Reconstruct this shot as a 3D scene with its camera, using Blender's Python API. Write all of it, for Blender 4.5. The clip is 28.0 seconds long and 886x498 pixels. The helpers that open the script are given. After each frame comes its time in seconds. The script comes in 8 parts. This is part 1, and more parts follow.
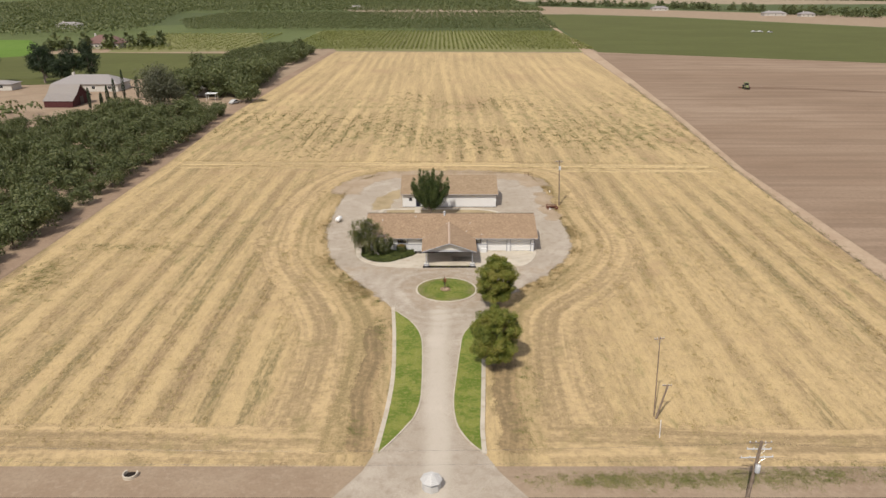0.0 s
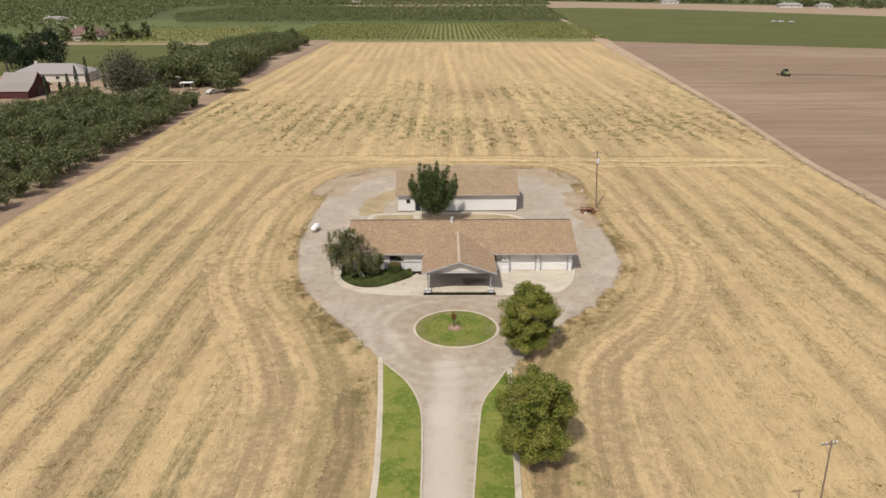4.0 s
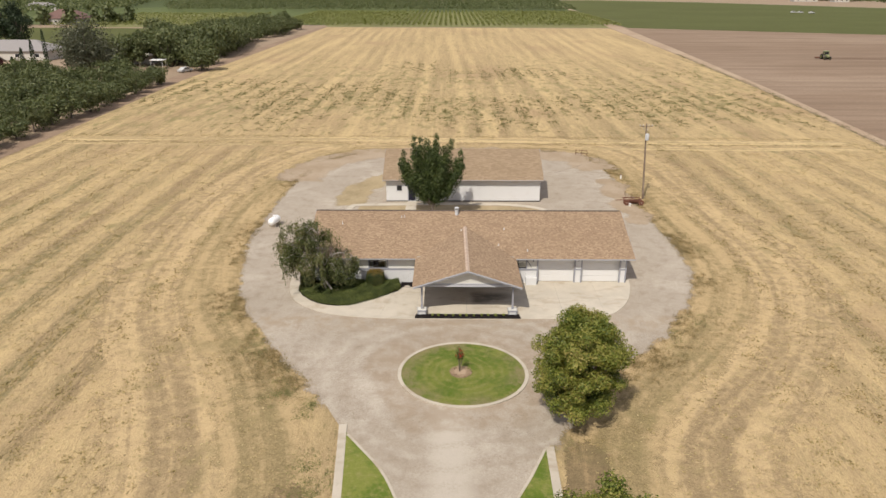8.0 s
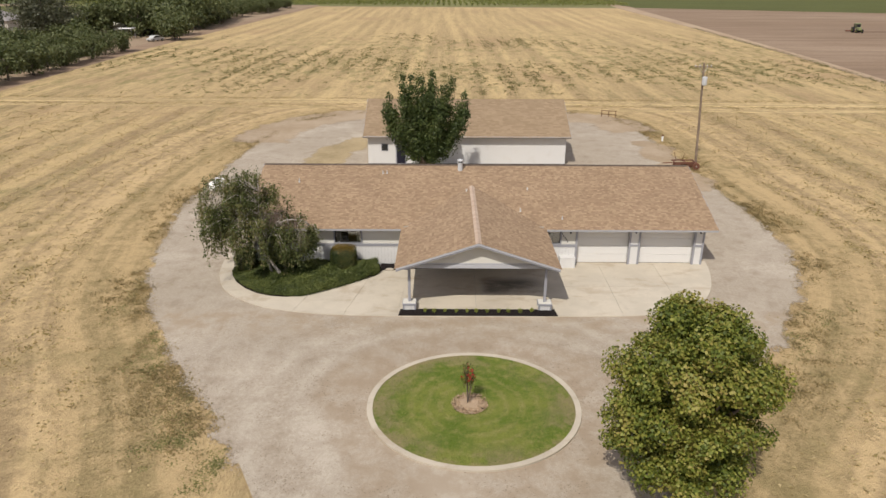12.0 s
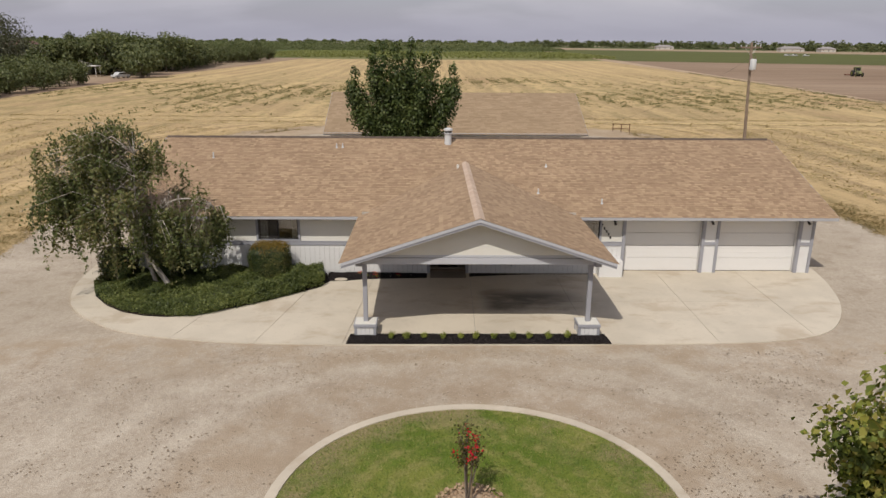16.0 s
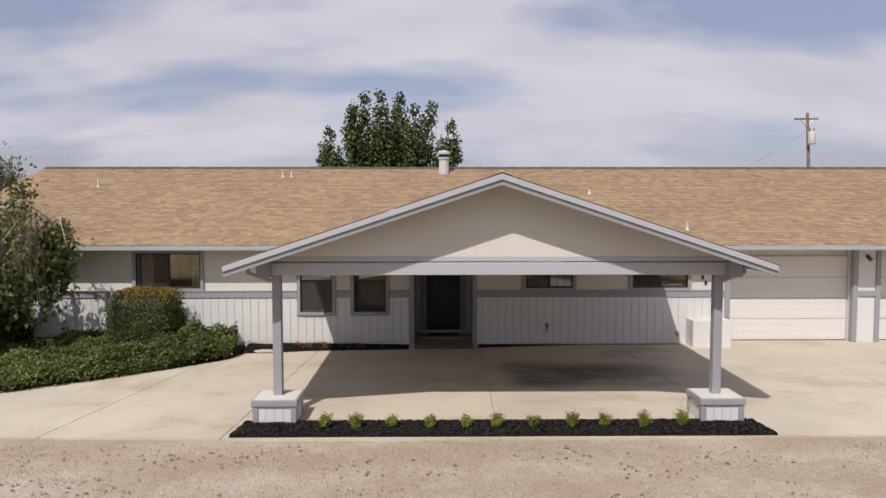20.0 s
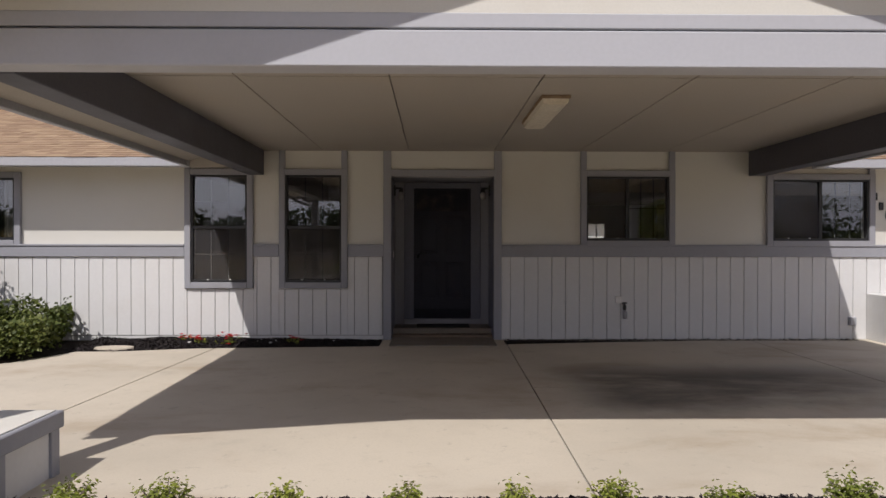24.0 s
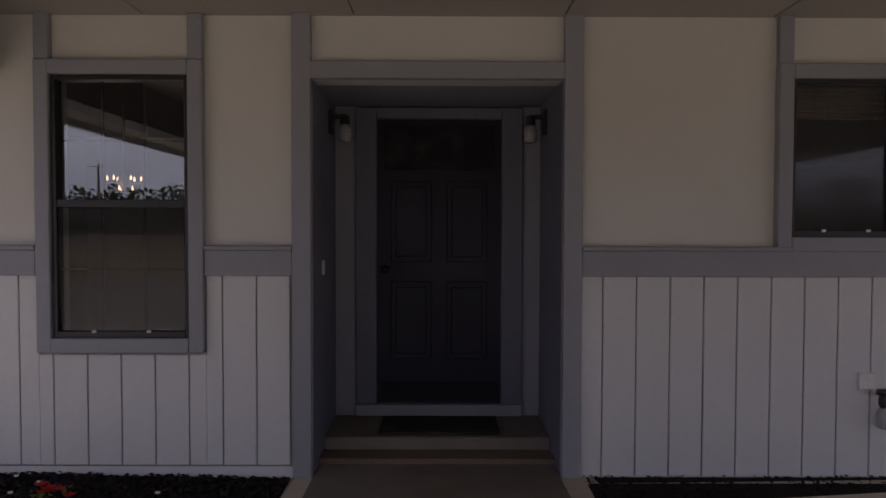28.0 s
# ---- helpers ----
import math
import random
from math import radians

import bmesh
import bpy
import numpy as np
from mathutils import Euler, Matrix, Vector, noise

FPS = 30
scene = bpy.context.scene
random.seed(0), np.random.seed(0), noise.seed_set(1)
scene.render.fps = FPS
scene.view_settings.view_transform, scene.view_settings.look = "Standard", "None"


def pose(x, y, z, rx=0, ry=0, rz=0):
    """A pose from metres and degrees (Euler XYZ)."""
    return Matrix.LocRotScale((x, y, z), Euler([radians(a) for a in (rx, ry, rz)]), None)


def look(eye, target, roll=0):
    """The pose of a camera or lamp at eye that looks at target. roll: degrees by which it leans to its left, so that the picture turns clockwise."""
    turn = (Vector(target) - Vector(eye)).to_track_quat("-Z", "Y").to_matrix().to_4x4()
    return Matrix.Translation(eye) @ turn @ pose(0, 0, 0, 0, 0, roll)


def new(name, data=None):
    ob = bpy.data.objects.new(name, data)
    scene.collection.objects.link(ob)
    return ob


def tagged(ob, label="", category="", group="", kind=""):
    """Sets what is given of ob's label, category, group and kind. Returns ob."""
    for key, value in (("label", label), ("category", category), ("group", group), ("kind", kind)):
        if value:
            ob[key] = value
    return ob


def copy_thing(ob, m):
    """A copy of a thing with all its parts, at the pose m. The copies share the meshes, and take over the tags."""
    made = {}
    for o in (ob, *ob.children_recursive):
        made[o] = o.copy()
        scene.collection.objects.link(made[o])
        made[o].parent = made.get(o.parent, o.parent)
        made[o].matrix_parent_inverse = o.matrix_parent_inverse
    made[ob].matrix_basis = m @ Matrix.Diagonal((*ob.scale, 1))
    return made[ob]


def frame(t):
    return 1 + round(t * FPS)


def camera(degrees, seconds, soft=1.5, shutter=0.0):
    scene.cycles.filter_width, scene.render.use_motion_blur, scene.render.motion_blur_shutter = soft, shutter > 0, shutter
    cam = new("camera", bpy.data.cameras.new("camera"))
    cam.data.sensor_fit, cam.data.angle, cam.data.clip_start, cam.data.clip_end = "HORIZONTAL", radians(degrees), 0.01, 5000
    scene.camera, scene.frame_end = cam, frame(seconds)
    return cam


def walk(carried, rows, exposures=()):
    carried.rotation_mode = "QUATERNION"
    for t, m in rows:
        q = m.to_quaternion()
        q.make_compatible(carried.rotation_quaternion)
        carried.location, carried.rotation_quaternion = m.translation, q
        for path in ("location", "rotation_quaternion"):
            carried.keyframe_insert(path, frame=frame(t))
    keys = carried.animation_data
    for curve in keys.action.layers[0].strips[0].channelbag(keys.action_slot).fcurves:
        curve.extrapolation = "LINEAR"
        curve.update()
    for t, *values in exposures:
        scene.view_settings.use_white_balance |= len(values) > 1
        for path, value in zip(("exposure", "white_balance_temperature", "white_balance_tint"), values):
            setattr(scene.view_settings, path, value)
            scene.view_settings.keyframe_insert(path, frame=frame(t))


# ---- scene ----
cam = camera(65.0, 28.0)
PATH = [
    (0, (-0.324, -6.452, 42.799), (-0.303, 12.174, 35.514), 0.04),
    (0.5, (-0.354, -2.84, 41.757), (-0.347, 15.786, 34.472), 0.01),
    (1, (-0.389, 0.732, 40.715), (-0.397, 19.358, 33.431), -0.03),
    (1.5, (-0.436, 4.289, 39.669), (-0.459, 22.916, 32.387), -0.09),
    (2, (-0.496, 7.836, 38.619), (-0.534, 26.464, 31.339), -0.15),
    (2.5, (-0.57, 11.362, 37.563), (-0.623, 29.991, 30.286), -0.21),
    (3, (-0.646, 14.839, 36.497), (-0.712, 33.469, 29.223), -0.27),
    (3.5, (-0.71, 18.241, 35.419), (-0.787, 36.872, 28.148), -0.31),
    (5.5, (-0.847, 31.223, 31.025), (-0.951, 49.851, 23.746), -0.27),
    (6, (-0.861, 34.218, 29.9), (-0.97, 52.846, 22.622), -0.22),
    (6.5, (-0.87, 37.11, 28.769), (-0.981, 55.739, 21.492), -0.16),
    (7, (-0.872, 39.893, 27.651), (-0.984, 58.521, 20.371), -0.10),
    (7.5, (-0.867, 42.563, 26.545), (-0.98, 61.188, 19.257), -0.02),
    (8, (-0.858, 45.111, 25.438), (-0.971, 63.732, 18.141), 0.06),
    (8.5, (-0.853, 47.521, 24.328), (-0.966, 66.139, 17.021), 0.13),
    (9, (-0.863, 49.789, 23.22), (-0.972, 68.404, 15.907), 0.18),
    (9.5, (-0.887, 51.934, 22.128), (-0.99, 70.546, 14.808), 0.20),
    (10, (-0.917, 53.993, 21.058), (-1.013, 72.601, 13.729), 0.21),
    (10.5, (-0.945, 55.999, 20.013), (-1.031, 74.602, 12.67), 0.21),
    (11, (-0.966, 57.965, 19.0), (-1.039, 76.559, 11.634), 0.21),
    (11.5, (-0.977, 59.889, 18.02), (-1.037, 78.469, 10.621), 0.20),
    (12, (-0.981, 61.761, 17.052), (-1.023, 80.33, 9.624), 0.21),
    (12.5, (-0.979, 63.564, 16.081), (-0.993, 82.137, 8.661), 0.24),
    (14.5, (-0.902, 69.977, 12.304), (-0.691, 88.728, 5.35), 0.55),
    (15, (-0.847, 71.498, 11.308), (-0.591, 90.37, 4.69), 0.57),
    (15.5, (-0.775, 72.986, 10.292), (-0.482, 91.997, 4.087), 0.53),
    (16, (-0.699, 74.429, 9.29), (-0.377, 93.582, 3.54), 0.43),
    (16.5, (-0.627, 75.825, 8.321), (-0.283, 95.118, 3.061), 0.32),
    (17, (-0.562, 77.174, 7.392), (-0.202, 96.604, 2.663), 0.23),
    (17.5, (-0.502, 78.475, 6.522), (-0.136, 98.035, 2.363), 0.17),
    (18, (-0.44, 79.726, 5.742), (-0.086, 99.403, 2.18), 0.13),
    (18.5, (-0.379, 80.932, 5.073), (-0.05, 100.71, 2.118), 0.09),
    (19, (-0.325, 82.104, 4.507), (-0.026, 101.963, 2.151), 0.04),
    (19.5, (-0.286, 83.196, 4.013), (-0.016, 103.114, 2.25), 0.01),
    (20, (-0.259, 84.254, 3.566), (-0.014, 104.211, 2.341), -0.02),
    (20.5, (-0.245, 85.331, 3.131), (-0.023, 105.31, 2.31), -0.06),
    (21, (-0.233, 86.381, 2.712), (-0.03, 106.37, 2.155), -0.11),
    (21.5, (-0.201, 87.382, 2.418), (-0.003, 107.375, 1.972), -0.15),
    (23.5, (-0.203, 90.769, 1.502), (0.111, 110.766, 1.44), 0.00),
    (24, (-0.179, 91.651, 1.473), (0.122, 111.648, 1.32), 0.06),
    (24.5, (-0.143, 92.557, 1.464), (0.128, 112.553, 1.227), 0.12),
    (25, (-0.096, 93.44, 1.471), (0.106, 113.436, 1.157), 0.17),
    (25.5, (-0.044, 94.263, 1.488), (0.052, 114.259, 1.105), 0.19),
    (26, (0.001, 95.027, 1.511), (-0.011, 115.022, 1.067), 0.19),
    (26.5, (0.028, 95.736, 1.536), (-0.054, 115.729, 1.037), 0.18),
    (27, (0.029, 96.391, 1.557), (-0.053, 116.384, 1.011), 0.16),
    (27.5, (0.008, 96.992, 1.57), (-0.003, 116.984, 0.984), 0.15),
    (28, (-0.023, 97.54, 1.57), (0.082, 117.53, 0.953), 0.15),
]
EXPOSURES = [(0.0, -0.36, 6550, 10), (9.0, -0.33, 6550, 10), (12.0, -0.43, 6550, 10), (17.0, -0.55, 6480, 11), (20.0, -0.38, 6350, 13), (22.0, -0.24, 6300, 14), (24.5, -0.33, 6150, 15), (26.0, -0.13, 6050, 18), (28.0, -0.24, 5900, 22)]
walk(cam, [(t, look(eye, target, roll)) for t, eye, target, roll in PATH], EXPOSURES)

# ---- light ----
SUN_WAY = Vector((0.322, 0.735, -1.0)).normalized()
sun = new("sun", bpy.data.lights.new("sun", "SUN"))
sun.data.energy, sun.data.angle, sun.data.color = 5.0, radians(0.6), (1.0, 0.94, 0.85)
sun.matrix_world = look((-40, -60, 120), Vector((-40, -60, 120)) + SUN_WAY)

world = bpy.data.worlds.new("sky")
scene.world = world
world.use_nodes = True
wn, wl = world.node_tree.nodes, world.node_tree.links
wn.clear()
sky = wn.new("ShaderNodeTexSky")
sky.sky_type, sky.sun_disc = "NISHITA", False
sky.sun_elevation = math.asin(-SUN_WAY.z)
sky.sun_rotation = math.atan2(-SUN_WAY.x, -SUN_WAY.y)
sky.air_density, sky.dust_density, sky.ozone_density = 1.0, 1.5, 3.0
wc = wn.new("ShaderNodeTexCoord")
wsep = wn.new("ShaderNodeSeparateXYZ")
wl.new(wc.outputs["Generated"], wsep.inputs[0])
# clouds lie on a plane overhead, so they thin out and crowd towards the horizon
wz = wn.new("ShaderNodeMath"); wz.operation = "ADD"; wz.inputs[1].default_value = 0.34
wl.new(wsep.outputs["Z"], wz.inputs[0])
wzm = wn.new("ShaderNodeMath"); wzm.operation = "MAXIMUM"; wzm.inputs[1].default_value = 0.05
wl.new(wz.outputs[0], wzm.inputs[0])
wdiv = wn.new("ShaderNodeVectorMath"); wdiv.operation = "DIVIDE"
wcomb = wn.new("ShaderNodeCombineXYZ")
wl.new(wzm.outputs[0], wcomb.inputs[0]); wl.new(wzm.outputs[0], wcomb.inputs[1]); wcomb.inputs[2].default_value = 1.0
wl.new(wc.outputs["Generated"], wdiv.inputs[0]); wl.new(wcomb.outputs[0], wdiv.inputs[1])
wmap = wn.new("ShaderNodeMapping")
wmap.inputs["Location"].default_value = (0.9, 0.35, 0.0)
wmap.inputs["Scale"].default_value = (0.62, 1.15, 0.0)
wl.new(wdiv.outputs[0], wmap.inputs[0])
wno = wn.new("ShaderNodeTexNoise")
wno.inputs["Scale"].default_value, wno.inputs["Detail"].default_value, wno.inputs["Roughness"].default_value = 1.9, 8.0, 0.47
wl.new(wmap.outputs[0], wno.inputs[0])
wr = wn.new("ShaderNodeValToRGB")
wr.color_ramp.elements[0].position, wr.color_ramp.elements[1].position = 0.41, 0.54
wr.color_ramp.elements[0].color, wr.color_ramp.elements[1].color = (0.32, 0.32, 0.32, 1), (0.97, 0.97, 0.97, 1)
wl.new(wno.outputs[0], wr.inputs[0])
wno2 = wn.new("ShaderNodeTexNoise")
wno2.inputs["Scale"].default_value, wno2.inputs["Detail"].default_value = 3.0, 7.0
wl.new(wmap.outputs[0], wno2.inputs[0])
wcl = wn.new("ShaderNodeMix"); wcl.data_type = "RGBA"
wcl.inputs["A"].default_value, wcl.inputs["B"].default_value = (7.6, 7.5, 8.3, 1), (12.6, 12.3, 12.7, 1)
wl.new(wno2.outputs[0], wcl.inputs["Factor"])
wmix = wn.new("ShaderNodeMix"); wmix.data_type = "RGBA"
wl.new(wr.outputs[0], wmix.inputs["Factor"])
wsk = wn.new("ShaderNodeVectorMath"); wsk.operation = "MULTIPLY"
wsk.inputs[1].default_value = (1.55, 1.38, 1.5)
wl.new(sky.outputs[0], wsk.inputs[0])
wl.new(wsk.outputs[0], wmix.inputs["A"]); wl.new(wcl.outputs["Result"], wmix.inputs["B"])
# dusty haze low over the land
whz = wn.new("ShaderNodeMapRange"); whz.interpolation_type = "SMOOTHSTEP"
whz.inputs["From Min"].default_value, whz.inputs["From Max"].default_value = 0.0, 0.085
whz.inputs["To Min"].default_value, whz.inputs["To Max"].default_value = 0.92, 0.0
wl.new(wsep.outputs["Z"], whz.inputs["Value"])
wmh = wn.new("ShaderNodeMix"); wmh.data_type = "RGBA"
wmh.inputs["B"].default_value = (6.9, 6.8, 8.2, 1)
wl.new(whz.outputs[0], wmh.inputs["Factor"]); wl.new(wmix.outputs["Result"], wmh.inputs["A"])
wb = wn.new("ShaderNodeBackground"); wb.inputs["Strength"].default_value = 0.080
wo = wn.new("ShaderNodeOutputWorld")
wl.new(wmh.outputs["Result"], wb.inputs[0]); wl.new(wb.outputs[0], wo.inputs[0])


# ---- materials ----
class Nodes:
    """A small writer of node trees."""
    def __init__(self, name):
        self.mat = bpy.data.materials.new(name)
        self.mat.use_nodes = True
        self.t = self.mat.node_tree
        self.t.nodes.clear()
        self.out = self.t.nodes.new("ShaderNodeOutputMaterial")
        self.pos = self.t.nodes.new("ShaderNodeNewGeometry").outputs["Position"]

    def link(self, a, b):
        self.t.links.new(a, b)

    def put(self, socket, value):
        if isinstance(value, bpy.types.NodeSocket):
            self.t.links.new(value, socket)
        else:
            socket.default_value = value

    def math(self, op, a, b=0.0, clamp=False):
        n = self.t.nodes.new("ShaderNodeMath")
        n.operation, n.use_clamp = op, clamp
        self.put(n.inputs[0], a); self.put(n.inputs[1], b)
        return n.outputs[0]

    def scaled(self, v, sx, sy, sz, shift=(0, 0, 0)):
        n = self.t.nodes.new("ShaderNodeMapping")
        n.inputs["Scale"].default_value = (sx, sy, sz)
        n.inputs["Location"].default_value = shift
        self.link(v, n.inputs[0])
        return n.outputs[0]

    def noise(self, v, scale, detail=4.0, rough=0.55, distort=0.0):
        n = self.t.nodes.new("ShaderNodeTexNoise")
        self.put(n.inputs["Vector"], v)
        n.inputs["Scale"].default_value, n.inputs["Detail"].default_value = scale, detail
        n.inputs["Roughness"].default_value, n.inputs["Distortion"].default_value = rough, distort
        return n.outputs[0]

    def cells(self, v, scale, feature="F1", output="Distance"):
        n = self.t.nodes.new("ShaderNodeTexVoronoi")
        n.feature = feature
        self.put(n.inputs["Vector"], v)
        n.inputs["Scale"].default_value = scale
        return n.outputs[output]

    def span(self, v, lo, hi, a=0.0, b=1.0):
        n = self.t.nodes.new("ShaderNodeMapRange")
        n.interpolation_type = "SMOOTHSTEP"
        self.put(n.inputs["Value"], v)
        for k, x in zip(("From Min", "From Max", "To Min", "To Max"), (lo, hi, a, b)):
            n.inputs[k].default_value = x
        return n.outputs[0]

    def mix(self, f, a, b, blend="MIX"):
        n = self.t.nodes.new("ShaderNodeMix")
        n.data_type, n.blend_type = "RGBA", blend
        self.put(n.inputs["Factor"], f)
        for s, x in ((n.inputs["A"], a), (n.inputs["B"], b)):
            self.put(s, (*x, 1.0) if isinstance(x, tuple) and len(x) == 3 else x)
        return n.outputs["Result"]

    def bump(self, h, strength, distance=0.02):
        n = self.t.nodes.new("ShaderNodeBump")
        n.inputs["Strength"].default_value, n.inputs["Distance"].default_value = strength, distance
        self.link(h, n.inputs["Height"])
        return n.outputs[0]

    def done(self, color, rough=0.8, normal=None, metal=0.0, spec=0.3, keep=None, **more):
        b = self.t.nodes.new("ShaderNodeBsdfPrincipled")
        self.put(b.inputs["Base Color"], (*color, 1.0) if isinstance(color, tuple) and len(color) == 3 else color)
        self.put(b.inputs["Roughness"], rough)
        b.inputs["Metallic"].default_value, b.inputs["Specular IOR Level"].default_value = metal, spec
        for k, v in more.items():
            b.inputs[k.replace("_", " ")].default_value = v
        if normal is not None:
            self.link(normal, b.inputs["Normal"])
        if keep is None:
            self.link(b.outputs[0], self.out.inputs[0])
        else:
            m = self.t.nodes.new("ShaderNodeMixShader")
            self.put(m.inputs[0], keep)
            self.link(self.t.nodes.new("ShaderNodeBsdfTransparent").outputs[0], m.inputs[1])
            self.link(b.outputs[0], m.inputs[2])
            self.link(m.outputs[0], self.out.inputs[0])
        return self.mat

    def frayed(self, scale=0.9, reach=0.9):
        """1 inside a band, running out in patches towards its two edges."""
        e = self.t.nodes.new("ShaderNodeUVMap")
        e.uv_map = "edge"
        s = self.t.nodes.new("ShaderNodeSeparateXYZ")
        self.link(e.outputs[0], s.inputs[0])
        crumbs = self.math("ADD", self.math("MULTIPLY", self.noise(self.pos, scale, 5, 0.65), 0.5), self.math("MULTIPLY", self.noise(self.pos, scale * 11, 4, 0.7), 0.5))
        return self.span(self.math("ADD", s.outputs[0], self.math("MULTIPLY", self.math("SUBTRACT", crumbs, 0.5), reach)), 0.655, 0.685, 1.0, 0.0)


def plain(name, color, rough=0.6, vary=0.12, scale=3.0, fine=40.0, bump=0.15, dirt=(0.35, 0.30, 0.24), dirty=0.15, metal=0.0, spec=0.3, distance=0.004):
    """Paint, metal, plaster: one colour with soft wear at two scales and a fine relief."""
    n = Nodes(name)
    big, small = n.noise(n.pos, scale, 5), n.noise(n.pos, fine, 3)
    c = n.mix(n.span(small, 0.3, 0.7, 0, 1), tuple(x * (1 - vary) for x in color), tuple(min(1, x * (1 + vary * 0.5)) for x in color))
    c = n.mix(n.span(big, 0.5, 0.8, 0, dirty), c, dirt)
    r = n.span(big, 0.2, 0.8, max(0.05, rough - 0.1), min(1, rough + 0.1))
    return n.done(c, r, n.bump(small, bump, distance), metal, spec)


def pieces(name, colors, rough=0.85, fine=60.0, bump=0.4, single=False, scale=0.6):
    """Shingles, mulch, pebbles: every piece takes its own tone."""
    n = Nodes(name)
    r = n.t.nodes.new("ShaderNodeObjectInfo").outputs["Random"] if single else n.t.nodes.new("ShaderNodeNewGeometry").outputs["Random Per Island"]
    ramp = n.t.nodes.new("ShaderNodeValToRGB")
    el = ramp.color_ramp.elements
    while len(el) < len(colors):
        el.new(0.5)
    for i, c in enumerate(colors):
        el[i].position, el[i].color = i / max(1, len(colors) - 1), (*c, 1)
    n.link(r, ramp.inputs[0])
    big, small = n.noise(n.pos, scale, 4), n.noise(n.pos, fine, 3)
    c = n.mix(n.span(big, 0.35, 0.7, 0, 0.25), ramp.outputs[0], tuple(x * 0.75 for x in colors[0]))
    c = n.mix(n.span(small, 0.3, 0.7, 0, 0.35), c, tuple(x * 0.6 for x in colors[-1]))
    return n.done(c, rough, n.bump(small, bump, 0.006), 0, 0.2)


def foliage(name, colors, rough=0.55, through_light=0.25):
    n = Nodes(name)
    r = n.t.nodes.new("ShaderNodeNewGeometry").outputs["Random Per Island"]
    ramp = n.t.nodes.new("ShaderNodeValToRGB")
    el = ramp.color_ramp.elements
    while len(el) < len(colors):
        el.new(0.5)
    for i, c in enumerate(colors):
        el[i].position, el[i].color = i / max(1, len(colors) - 1), (*c, 1)
    patch = n.noise(n.pos, 0.7, 3)
    n.link(n.math("ADD", n.math("MULTIPLY", r, 0.6), n.span(patch, 0.3, 0.7, 0, 0.4)), ramp.inputs[0])
    b = n.t.nodes.new("ShaderNodeBsdfPrincipled")
    n.link(ramp.outputs[0], b.inputs["Base Color"])
    b.inputs["Roughness"].default_value, b.inputs["Specular IOR Level"].default_value = rough, 0.35
    tr = n.t.nodes.new("ShaderNodeBsdfTranslucent")
    n.link(n.mix(1.0, ramp.outputs[0], (1.0, 1.0, 0.45), "MULTIPLY"), tr.inputs[0])
    m = n.t.nodes.new("ShaderNodeMixShader")
    m.inputs[0].default_value = through_light
    n.link(b.outputs[0], m.inputs[1]); n.link(tr.outputs[0], m.inputs[2])
    n.link(m.outputs[0], n.out.inputs[0])
    return n.mat


